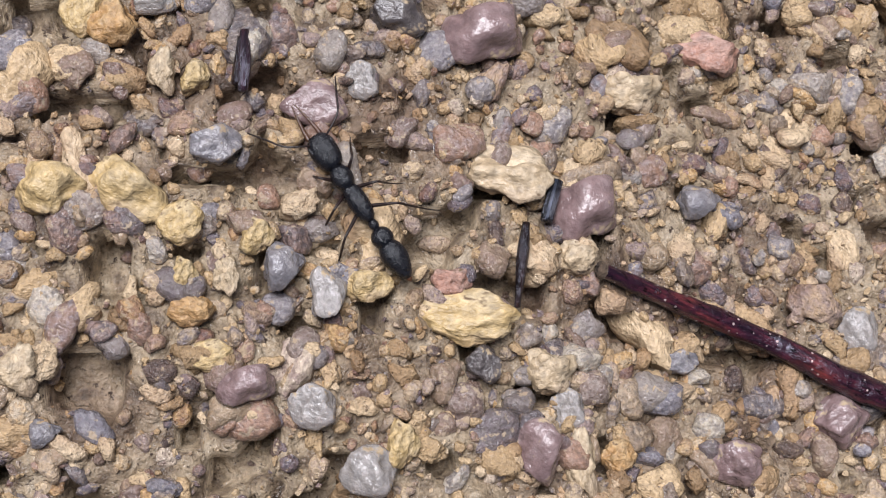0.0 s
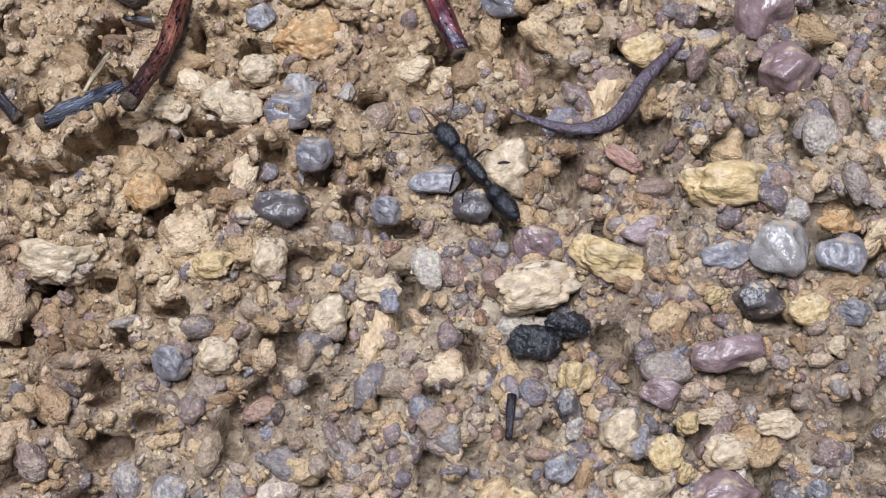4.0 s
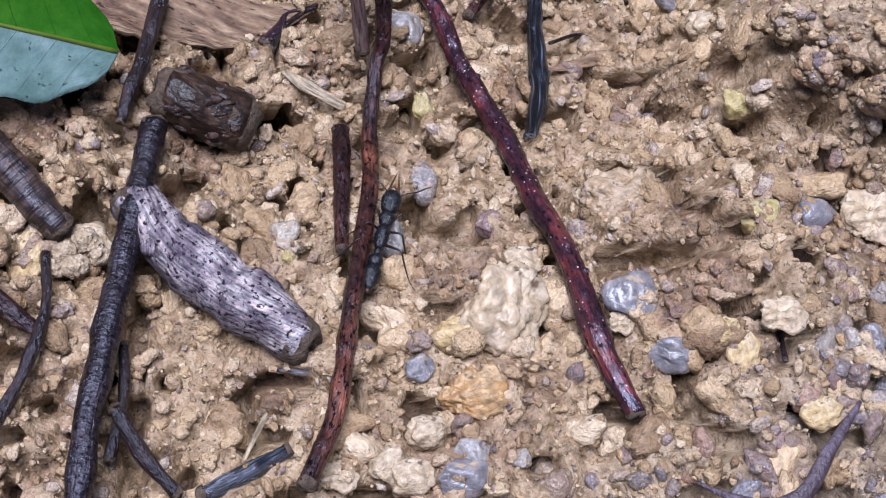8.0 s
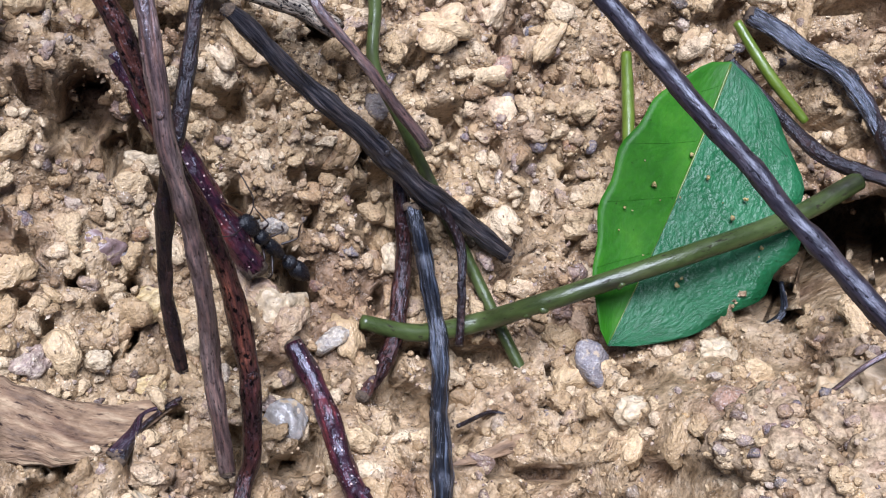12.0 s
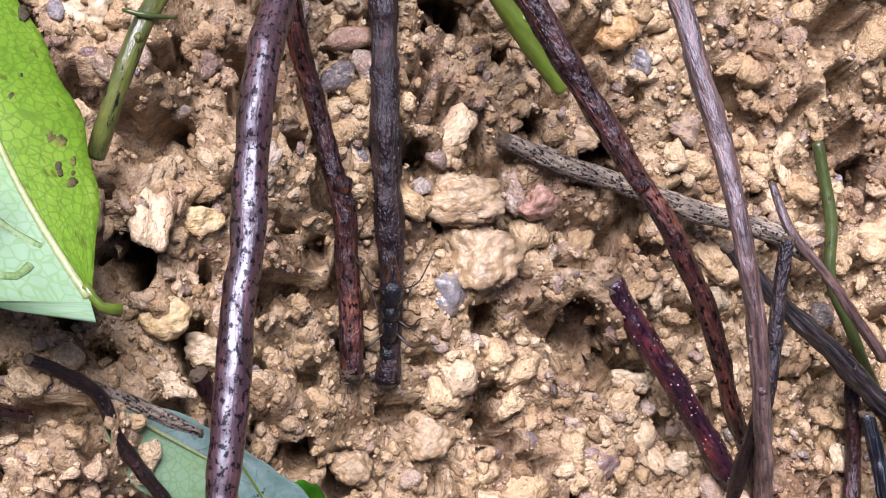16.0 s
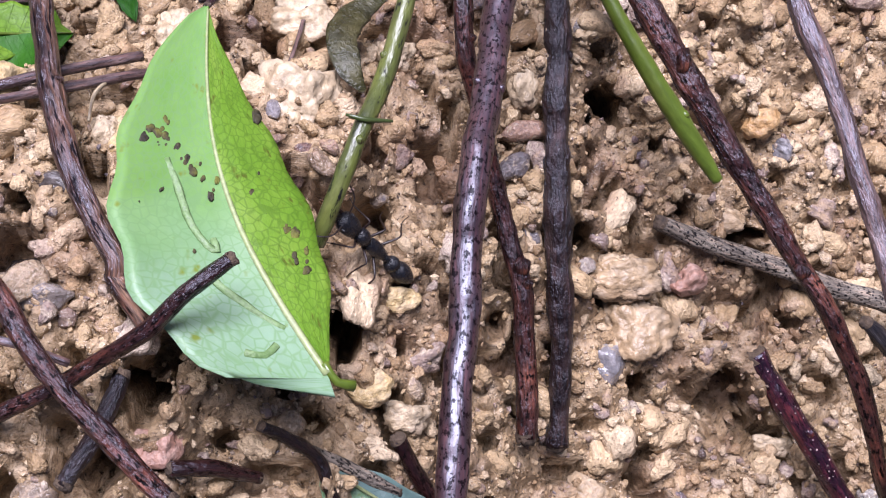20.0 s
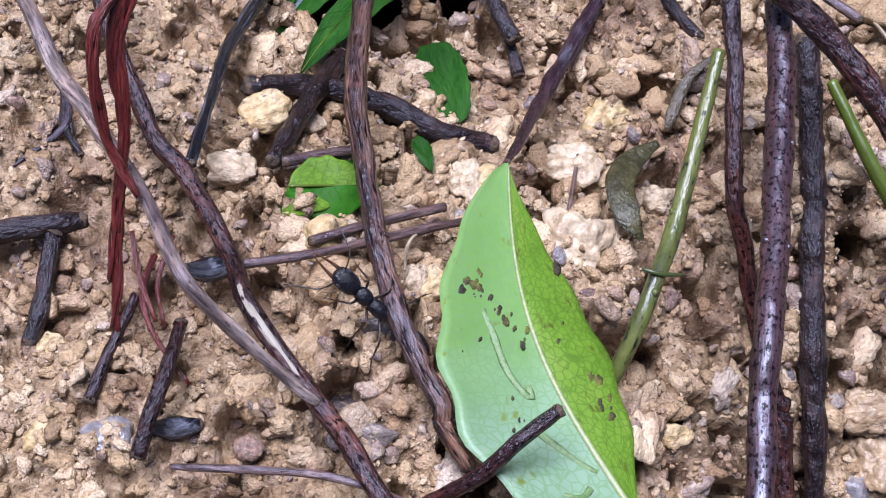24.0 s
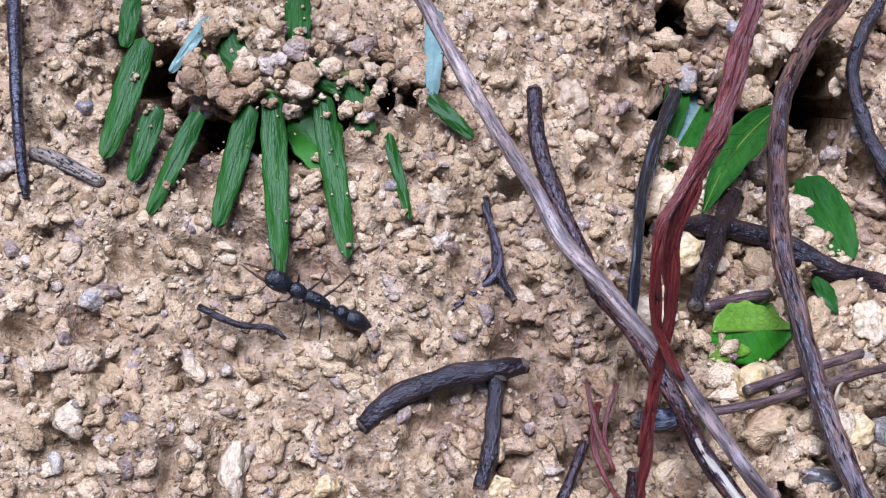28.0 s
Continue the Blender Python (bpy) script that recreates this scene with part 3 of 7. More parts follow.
def ground_height(x, y):
    """Height with clods, hollows and pits."""
    x, y = np.atleast_1d(np.asarray(x, float)), np.atleast_1d(np.asarray(y, float))
    share = bank_share(x, y)
    z = height(x, y)
    rough = (wave(x, y, 9, 1) - 0.5) * (1.6 + 3.0 * share) + (wave(x, y, 4.2, 2) - 0.5) * (1.2 + 2.0 * share)
    rough += (wave(x, y, 2.0, 3) - 0.5) * 1.0 + (wave(x, y, 1.0, 4) - 0.5) * 0.55
    rough += domes(x, y, 7.5, 21) * 3.4 * share + domes(x, y, 3.2, 31) * (0.9 + 1.5 * share) + domes(x, y, 1.6, 41) * 1.0 - 1.7 - 1.7 * share
    fine = np.clip((-x - 208) / 20, 0, 1)  # the last stretch is finer and smoother
    rough -= crevice(x, y) * (4.2 + 3.3 * share) * (1 - 0.6 * fine)
    rough *= 1 - 0.3 * fine
    near = np.clip(2 - np.hypot(x + 110, y - 90) / 260, 0, 1)
    z = z + rough * near
    return z - pit_depth(x, y)


def pit_depth(x, y):
    """Depth of the burrows and crevices, uneven in outline."""
    z = np.zeros_like(x)
    for px, py, pd, pr in PITS:
        u = x - px + (wave(x, y, pr * 0.6, 61) - 0.5) * pr * 1.1
        v = y - py + (wave(x, y, pr * 0.6, 62) - 0.5) * pr * 1.1
        z = np.maximum(z, pd * np.exp(-((u ** 2 + v ** 2) / pr ** 2) ** (5 if pd > 15 else 2.6)))
    return z


# ---- mesh helpers ----
def mesh_of(name, verts, faces, material, smooth=True, uvs=None):
    me = bpy.data.meshes.new(name)
    me.from_pydata([tuple(v) for v in verts], [], [tuple(f) for f in faces])
    me.materials.append(MATS[material])
    if smooth:
        me.polygons.foreach_set("use_smooth", [True] * len(me.polygons))
    if uvs is not None:
        layer = me.uv_layers.new(name="UVMap")
        loops = np.empty(len(me.loops), dtype=np.int32)
        me.loops.foreach_get("vertex_index", loops)
        layer.data.foreach_set("uv", np.asarray(uvs, dtype=np.float32)[loops].ravel())
    me.update()
    return me


def big_mesh(name, verts, tris, material, smooth=True):
    """A mesh from numpy arrays, shaded smooth."""
    me = bpy.data.meshes.new(name)
    me.vertices.add(len(verts))
    me.vertices.foreach_set("co", np.asarray(verts, dtype=np.float32).ravel())
    sides = tris.shape[1]
    me.loops.add(tris.size)
    me.loops.foreach_set("vertex_index", np.asarray(tris, dtype=np.int32).ravel())
    me.polygons.add(len(tris))
    me.polygons.foreach_set("loop_start", np.arange(0, tris.size, sides, dtype=np.int32))
    me.polygons.foreach_set("use_smooth", np.full(len(tris), smooth))
    me.materials.append(MATS[material])
    me.update(calc_edges=True)
    me.validate()
    return me


def part(name, me, parent, label=""):
    ob = new(name, me)
    ob.parent = parent
    return tagged(ob, label)


def ball(level):
    bm = bmesh.new()
    bmesh.ops.create_icosphere(bm, subdivisions=level, radius=1.0)
    bm.verts.ensure_lookup_table()
    v = np.array([p.co[:] for p in bm.verts])
    f = np.array([[p.index for p in q.verts] for q in bm.faces])
    bm.free()
    return v, f


def stone_shape(level, seed, lumps=0.22, facets=9, crust=0.0, knobs_count=50, knob=(0.2, 0.5)):
    """Vertices and faces of an uneven, partly broken stone of about unit radius."""
    rng = np.random.default_rng(seed)
    v, f = ball(level)
    r = np.ones(len(v))
    for k in range(facets):
        n = rng.normal(size=3)
        n /= np.linalg.norm(n)
        cut = rng.uniform(0.52, 0.9)
        d = v @ n
        r = np.minimum(r, np.where(d > 0.05, cut / np.maximum(d, 0.05), 9))
    for k in range(22):
        n = rng.normal(size=3)
        n /= np.linalg.norm(n)
        r += lumps * rng.uniform(-0.5, 0.6) * np.exp(-((1 - v @ n) / rng.uniform(0.02, 0.22)))
    for k in range(10):
        n = rng.normal(size=3) * rng.uniform(3, 11)
        r += lumps * 0.55 / np.linalg.norm(n) * np.sin(v @ n + rng.uniform(0, 6))
    if crust:
        knobs = np.zeros(len(v))
        for k in range(knobs_count):
            n = rng.normal(size=3)
            n /= np.linalg.norm(n)
            away = np.arccos(np.clip(v @ n, -1, 1)) / rng.uniform(*knob)
            knobs = np.maximum(knobs, rng.uniform(0.4, 1.0) * np.sqrt(np.clip(1 - away ** 2, 0, 1)))
        r += 0.20 * crust * knobs
        r += 0.03 * crust * rng.normal(size=len(v))
    return v * (r / r.mean() * 0.92)[:, None], f


# ---- ground ----
def fine_steps(lo, hi, step, far):
    core = np.arange(lo, hi + step / 2, step)
    out, d, s = [], 0.0, step
    while d < far:
        s *= 1.35
        d += s
        out.append(d)
    out = np.array(out)
    return np.concatenate([lo - out[::-1], core, hi + out])


gx, gy = fine_steps(-305, 66, 0.6, 60000), fine_steps(-24, 232, 0.6, 60000)
grid_x, grid_y = np.meshgrid(gx, gy, indexing="ij")
flat_x, flat_y = grid_x.ravel(), grid_y.ravel()
inside_x, inside_y = np.clip(flat_x, -340, 100), np.clip(flat_y, -60, 270)
ground_z = ground_height(inside_x, inside_y)
lean = np.clip(pit_depth(inside_x, inside_y) - 2.0, 0, 60)  # burrows run in under the slope
index = np.arange(flat_x.size).reshape(grid_x.shape)
quads = np.stack([index[:-1, :-1].ravel(), index[1:, :-1].ravel(), index[1:, 1:].ravel(), index[:-1, 1:].ravel()], 1)
ground = new("ground", big_mesh("ground", np.stack([flat_x + np.where(flat_x > -60, 0.55, 0.06) * lean, flat_y + 0.40 * lean, ground_z], 1) * MM, quads, "soil"))
tagged(ground, "damp sandy soil with gravel, a hollow and a crumbly bank", "ground", kind="structure")

# ---- loose gravel and crumbs ----
TRAIL = ((40, 5), (0, 12), (-40, 25), (-78, 38), (-95, 72), (-70, 105), (-42, 121), (-72, 118), (-85, 130), (-133, 155), (-172, 167), (-235, 178), (-270, 182))


def near_trail(x, y, reach):
    best = np.full(x.shape, 1e9)
    for (ax, ay), (bx, by) in zip(TRAIL[:-1], TRAIL[1:]):
        dx, dy = bx - ax, by - ay
        s = np.clip(((x - ax) * dx + (y - ay) * dy) / (dx * dx + dy * dy), 0, 1)
        best = np.minimum(best, np.hypot(x - ax - s * dx, y - ay - s * dy))
    return best < reach


def broken_shape(seed, corners):
    """An angular broken grain: the hull of some corners."""
    rng = np.random.default_rng(seed)
    p = rng.normal(size=(corners, 3))
    p *= (rng.uniform(0.8, 1.1, corners) / np.linalg.norm(p, axis=1))[:, None]
    bm = bmesh.new()
    for q in p:
        bm.verts.new(q)
    bmesh.ops.convex_hull(bm, input=bm.verts[:])
    bm.verts.index_update()
    v = np.array([q.co[:] for q in bm.verts])
    f = np.array([[q.index for q in t.verts] for t in bm.faces])
    bm.free()
    return v, f


def scatter(name, label, material, count, small, large, shapes, seed, share, sink=0.25, power=2.0, reach=54, flat=0.8, smooth=True, pieces=0):
    """Grains strewn over the ground along the trail; small and large are half widths."""
    rng = np.random.default_rng(seed)
    x, y = rng.uniform(-310, 72, count * 6), rng.uniform(-34, 240, count * 6)
    keep = near_trail(x, y, reach) & (rng.random(x.size) < share(bank_share(x, y)))
    for px, py, pd, pr in PITS:
        keep &= np.hypot(x - px, y - py) > pr * 1.05
    keep &= (crevice(x, y) < 0.12) | (rng.random(x.size) < 0.12)
    x, y = x[keep][:count], y[keep][:count]
    n = len(x)
    size = small + (large - small) * rng.random(n) ** power
    size = np.where(x < -214, np.minimum(size, 1.25), size)
    z = ground_height(x, y) + size * (0.5 - sink)
    clear = np.ones(n, dtype=bool)
    for line in TWIG_LINES if large > 1 else ():
        lo, hi = line[:, :2].min(0) - 4, line[:, :2].max(0) + 4
        some = np.flatnonzero((x > lo[0]) & (x < hi[0]) & (y > lo[1]) & (y < hi[1]))
        away = np.hypot(x[some, None] - line[None, :, 0], y[some, None] - line[None, :, 1])
        over = (away < line[None, :, 3] + 0.7 * size[some, None]) & (z[some, None] + 0.5 * size[some, None] > line[None, :, 2])
        clear[some] &= ~over.any(1)
    single = np.flatnonzero(clear & near_trail(x, y, 34))
    single = single[np.argsort(-size[single])][:pieces]
    clear[single] = False
    meshes = [mesh_of("clod", v * MM, f, material + "_piece") for v, f in shapes] if pieces else []
    for k in single:
        ob = new("clod", meshes[k % len(shapes)])
        ob.location = (x[k] * MM, y[k] * MM, (z[k] - 0.25 * size[k]) * MM)
        ob.rotation_euler = (rng.uniform(-0.5, 0.5), rng.uniform(-0.5, 0.5), rng.uniform(0, 6.283))
        ob.scale = (size[k] * rng.uniform(0.8, 1.35), size[k] * rng.uniform(0.65, 1.0), size[k] * flat)
        ob.parent = ground
    verts, faces, base = [], [], 0
    for k in np.flatnonzero(clear):
        v, f = shapes[k % len(shapes)]
        a = rng.uniform(0, 6.283)
        ca, sa = math.cos(a), math.sin(a)
        tilt, lie = rng.uniform(-0.6, 0.6), rng.uniform(0, 6.283)
        cl, sl, ct, st = math.cos(lie), math.sin(lie), math.cos(tilt), math.sin(tilt)
        p = v @ np.array(((cl, sl, 0), (-sl * ct, cl * ct, st), (sl * st, -cl * st, ct)))
        p = p * (size[k] * rng.uniform(0.75, 1.4), size[k] * rng.uniform(0.6, 1.0), size[k] * flat)
        verts.append(np.stack([x[k] + p[:, 0] * ca - p[:, 1] * sa, y[k] + p[:, 0] * sa + p[:, 1] * ca, z[k] + p[:, 2]], 1))
        faces.append(f + base)
        base += len(v)
    ob = new(name, big_mesh(name, np.vstack(verts) * MM, np.vstack(faces), material, smooth))
    return tagged(ob, label, "gravel", kind="stuff")


# ---- makers of plant parts ----
def resample(points, step):
    """Smooth curve through points of any width, with even steps in millimetres."""
    p = np.array(points, float)
    p = np.vstack([2 * p[0] - p[1], p, 2 * p[-1] - p[-2]])
    out = []
    for i in range(1, len(p) - 2):
        n = max(2, int(np.linalg.norm(p[i + 1, :3] - p[i, :3]) / step))
        for k in range(n):
            t = k / n
            a, b, c, d = p[i - 1], p[i], p[i + 1], p[i + 2]
            out.append(0.5 * (2 * b + (c - a) * t + (2 * a - 5 * b + 4 * c - d) * t * t + (3 * b - a - 3 * c + d) * t ** 3))
    out.append(p[-2])
    return np.array(out)


def tube(name, points, material, sides=12, step=0.9, rough=0.08, flat=1.0, seed=0, closed=True, waist=3.0):
    """A sweep along points of (x, y, z, radius) in millimetres, uneven as grown wood is."""
    rng = np.random.default_rng(seed)
    c = resample(points, step)
    n = len(c)
    along = np.concatenate([[0], np.cumsum(np.linalg.norm(np.diff(c[:, :3], axis=0), axis=1))])
    tangent = np.gradient(c[:, :3], axis=0)
    tangent /= np.linalg.norm(tangent, axis=1)[:, None] + 1e-9
    side_way = np.cross(tangent, (0, 0, 1.0))
    side_way /= np.linalg.norm(side_way, axis=1)[:, None] + 1e-9
    up = np.cross(side_way, tangent)
    angle = np.linspace(0, 2 * np.pi, sides, endpoint=False)
    phase = rng.uniform(0, 100, 4)
    kink = np.minimum(c[:, 3], 1.2) * np.clip(rough / 0.055, 0, 1.5) * 0.13
    c[:, :3] += side_way * (kink * (wave(along + 40, along * 0 + phase[3], 5.5, 8) - 0.5) * 2)[:, None] if rough > 0.04 else 0
    swell = 1 + rough * 1.2 * (wave(along * 1.0, along * 0 + phase[0], waist, 5) - 0.5) * 2
    wobble = 1 + rough * 2 * (wave(along[:, None] / 1.3 + phase[1], np.tile(angle * 1.3, (n, 1)) + phase[2], 1.0, 6) - 0.5)
    fissure = wave(np.tile(angle * 2.6, (n, 1)) + phase[3], along[:, None] / 7.0 + phase[1], 1.0, 9) + 0.6 * wave(np.tile(angle * 5.0, (n, 1)) + phase[0], along[:, None] / 2.5, 1.0, 10)
    r = np.maximum(c[:, 3], 0.02)[:, None] * swell[:, None] * wobble * (1 + rough * 0.9 * (fissure - 0.8))
    ring = (c[:, None, :3] + side_way[:, None, :] * (np.cos(angle) * r)[:, :, None]
            + up[:, None, :] * (np.sin(angle) * r * flat)[:, :, None])
    verts = ring.reshape(-1, 3)
    uvs = np.stack([np.tile(angle, (n, 1)) * np.maximum(c[:, 3:4], 0.2), np.tile(along[:, None], (1, sides))], 2).reshape(-1, 2)
    idx = np.arange(n * sides).reshape(n, sides)
    a, b = idx[:-1], idx[1:]
    faces = np.stack([a, np.roll(a, -1, 1), np.roll(b, -1, 1), b], 2).reshape(-1, 4).tolist()
    if closed:
        for i, order in ((0, 1), (n - 1, -1)):
            tip = c[i, :3] + tangent[i] * c[i, 3] * (-0.35 if i == 0 else 0.35)
            verts = np.vstack([verts, tip])
            uvs = np.vstack([uvs, (0, along[i])])
            k = len(verts) - 1
            for s in range(sides):
                e = (idx[i, s], idx[i, (s + 1) % sides], k)
                faces.append(e[::-1] if order == 1 else e)
    return mesh_of(name, verts * MM, faces, material, uvs=uvs), c


def end_cap(name, c, i, parent, material="wood_end", seed=0):
    """A ragged broken end on a sweep."""
    rng = np.random.default_rng(seed)
    inner = 1 if i == 0 else -2
    way = c[i, :3] - c[inner, :3]
    way /= np.linalg.norm(way) + 1e-9
    r = c[i, 3]
    side_way = np.cross(way, (0.3, 0.1, 1.0))
    side_way /= np.linalg.norm(side_way)
    up = np.cross(side_way, way)
    verts, faces = [], []
    k = 9
    for j, (rr, push) in enumerate(((1.06, -0.5), (1.02, 0.15), (0.7, 0.42), (0.3, 0.35))):
        for s in range(k):
            a = 6.283 * s / k
            q = rr * rng.uniform(0.9, 1.1)
            verts.append(c[i, :3] + (side_way * math.cos(a) + up * math.sin(a)) * r * q + way * r * (push + rng.uniform(-0.2, 0.25)))
    for j in range(3):
        for s in range(k):
            faces.append((j * k + s, j * k + (s + 1) % k, (j + 1) * k + (s + 1) % k, (j + 1) * k + s))
    faces.append(tuple(3 * k + s for s in range(k)))
    return part(name, mesh_of(name, np.array(verts) * MM, faces, material), parent)


TWIGS = []
TWIG_LINES = []


def twig(name, bark, label, points, knots=(), scar=None):
    """A twig with broken ends, knots (share of its length, size) and a peeled scar."""
    seed = len(TWIGS) * 7 + 3
    thick = max(p[3] for p in points)
    me, c = tube(name, points, bark, sides=24 if thick > 1.0 else 14, step=0.5 if thick > 0.8 else 0.45,
                 rough=0.13 if bark in ("bark_dark", "bark_black", "bark_ridged", "bark_purple") else 0.03 if "stem" in bark else 0.085, seed=seed)
    thing = tagged(new(name, me), label, "shoot" if "shoot" in name else "twig", "twigs lying on the soil" if "shoot" not in name else "")
    TWIGS.append(thing)
    TWIG_LINES.append(c)
    if thick > 0.55 and "shoot" not in name:
        end_cap("broken_end", c, 0, thing, seed=seed)
        end_cap("broken_end", c, len(c) - 1, thing, seed=seed + 1)
    rng = np.random.default_rng(seed)
    for share, size in knots:
        i = int(share * (len(c) - 1))
        knot(c, i, size, bark, thing, rng)
    if thick > 0.9 and not knots:
        for share in rng.uniform(0.12, 0.88, int(len(c) * 0.8 / 32)):
            knot(c, int(share * (len(c) - 1)), rng.uniform(0.38, 0.55), bark, thing, rng)
    if scar:
        lo, hi = (int(s * (len(c) - 1)) for s in scar)
        q = c[lo:hi].copy()
        q[:, 2] += q[:, 3] * 0.62
        q[:, 3] *= 0.5 * np.sin(np.linspace(0.25, 2.9, len(q)))
        part("peeled_scar", tube("peeled_scar", q, "peeled_wood", sides=8, seed=seed)[0], thing, "pale peeled wood")
    return thing


def knot(c, i, size, bark, thing, rng):
    v, f = stone_shape(2, int(rng.integers(1, 9999)), 0.3)
    a = rng.uniform(0.3, 2.8)
    way = np.cross(c[min(i + 1, len(c) - 1), :3] - c[i - 1, :3], (0, 0, 1.0))
    way /= np.linalg.norm(way) + 1e-9
    at = c[i, :3] + c[i, 3] * 0.8 * (way * math.cos(a) + np.array((0, 0, 1.0)) * math.sin(a))
    me = mesh_of("knot", (v * c[i, 3] * size + at) * MM, f, bark, uvs=v[:, :2] * 2)
    part("knot", me, thing)


def leaf(name, label, base, tip, left, right, bend=0.0, lift=0.0, cup=(0.25, 0.25), mats=("leaf_dark", "leaf_dark"), rib=0.3, stalk=None, cut=(0.0, 1.0),
         shape=(0.75, 0.85), veins=6, parent=None, heel=0.0):
    """A leaf from base to tip (millimetres) in two halves with a midrib and side veins. cup: rise of each half's edge per width."""
    base, tip = np.array(base, float), np.array(tip, float)
    way = tip - base
    length = np.linalg.norm(way)
    way /= length
    flat_side = np.cross((0, 0, 1.0), way)
    flat_side /= np.linalg.norm(flat_side)
    up = np.cross(way, flat_side)
    thing = tagged(new(name), label, "" if parent else "leaf")
    thing.parent = parent
    rows, cols = 30, 8

    def point(s, k, half):
        middle = base + way * length * s + flat_side * bend * math.sin(math.pi * s) + up * lift * math.sin(math.pi * s)
        grow, blunt = shape[-2:] if half else shape[:2]
        width = (left, right)[half] * math.sin(math.pi * min(1, max(0, s)) ** grow) ** blunt
        sign = (1, -1)[half]
        edge = 1 + 0.04 * math.sin(31 * s + half)
        rise = cup[half] * width * k ** 1.4 + 0.12 * math.sin(9 * s + 3 * k + half * 2)
        back = heel * math.sin(math.pi * min(1.0, k * 1.1)) * max(0.0, 1 - 1.6 * s) ** 5 if half == 0 else 0.0
        return middle + flat_side * sign * width * k * edge + up * rise - way * back

    for half in (0, 1):
        verts, uvs, faces = [], [], []
        for layer in (0.09, -0.09):
            for i in range(rows + 1):
                s = cut[0] + (cut[1] - cut[0]) * i / rows
                for j in range(cols + 1):
                    k = j / cols
                    verts.append(point(s, k, half) + up * layer * (1 - 0.6 * k))
                    uvs.append((k * (left, right)[half], s * length))
        w = cols + 1
        n = (rows + 1) * w
        for i in range(rows):
            for j in range(cols):
                a = i * w + j
                quad = (a, a + 1, a + w + 1, a + w)
                faces.append(quad if half else quad[::-1])
                quad = tuple(n + q for q in quad)
                faces.append(quad[::-1] if half else quad)
        for i in range(rows):
            a = i * w + cols
            quad = (a, n + a, n + a + w, a + w)
            faces.append(quad if half else quad[::-1])
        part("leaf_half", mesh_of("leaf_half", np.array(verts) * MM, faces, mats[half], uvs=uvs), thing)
    if rib:
        line = []
        for s in np.linspace(cut[0] + 0.01, cut[1] - 0.02, 12):
            q = point(s, 0, 0) + up * 0.12
            line.append((*q, rib * (1.05 - 0.75 * s)))
        part("midrib", tube("midrib", line, "leaf_vein" if "leaf_pale" in mats else "stem_lime", sides=8, rough=0.03)[0], thing, "pale raised midrib")
        for half in (0, 1):
            for v in range(veins):
                s0 = cut[0] + (cut[1] - cut[0]) * (0.08 + 0.8 * v / veins)
                line = []
                for t in np.linspace(0, 0.9, 6):
                    q = point(min(s0 + 0.13 * t, 0.97), t, half) + up * 0.10
                    line.append((*q, rib * 0.15 * (1.1 - t)))
                part("side_vein", tube("side_vein", line, mats[half], sides=6, rough=0.02)[0], thing)
    if stalk:
        part("leaf_stalk", tube("leaf_stalk", stalk, "stem_lime", sides=8)[0], thing)
    return thing


def strip(name, label, category, points, material, flat=0.25, sides=12, rough=0.08):
    """A flat curled piece: dry leaf, bark flake."""
    me, c = tube(name, points, material, sides=sides, flat=flat, rough=rough, seed=len(name))
    return tagged(new(name, me), label, category), c


# ---- twigs and stems ----
twig("fallen_twig", "bark_red", "bare reddish-brown fallen twig lying on the gravel",
     [(28.7, 7.5, 11.9, 0.72), (33.4, 5.7, 10.5, 0.82), (38.9, 3.8, 8.8, 0.92), (44.3, 1.6, 8.0, 0.97), (49.5, -1.0, 7.9, 1.11), (57.0, -4.3, 7.6, 1.25)])
twig("fallen_twig", "bark_red", "thick wine-red speckled twig leaning across the sandy hollow",
     [(-95.3, 115.2, -36.6, 1.07), (-92.3, 109.2, -35.1, 1.24), (-89.0, 99.9, -30.7, 1.26), (-85.4, 91.7, -25.7, 1.28), (-82.9, 82.9, -19.3, 1.33), (-80.3, 76.0, -13.8, 1.33), (-78.5, 65.7, -7.1, 1.45), (-75.4, 57.6, -3.8, 1.05)])
twig("fallen_twig", "bark_brown", "long dark brown twig hanging from the bank into the hollow",
     [(-156.9, 198.9, 6.0, 1.70), (-144.5, 187.6, 4.0, 1.52), (-132.3, 167.2, 3.0, 1.36), (-120.7, 149.7, 1.0, 1.09), (-117.4, 145.1, 0.0, 1.05), (-114.4, 140.1, -2.0, 1.02), (-111.6, 134.2, -5.0, 0.95), (-108.8, 128.7, -9.0, 0.97), (-105.1, 123.5, -14.0, 1.00), (-102.6, 117.9, -18.0, 1.03), (-100.8, 111.4, -22.0, 1.05), (-100.0, 102.7, -26.0, 0.93), (-100.6, 99.3, -27.0, 0.93), (-101.5, 91.0, -25.5, 0.95), (-102.0, 83.4, -19.5, 0.95), (-104.0, 74.0, -13.2, 1.0), (-105.7, 65.5, -8.0, 1.05), (-107.4, 57.1, -3.6, 1.05), (-110.3, 50.5, 0.0, 1.03)], knots=((0.12, 0.55), (0.2, 0.9), (0.34, 0.85), (0.5, 0.5), (0.62, 0.6), (0.75, 0.5)))
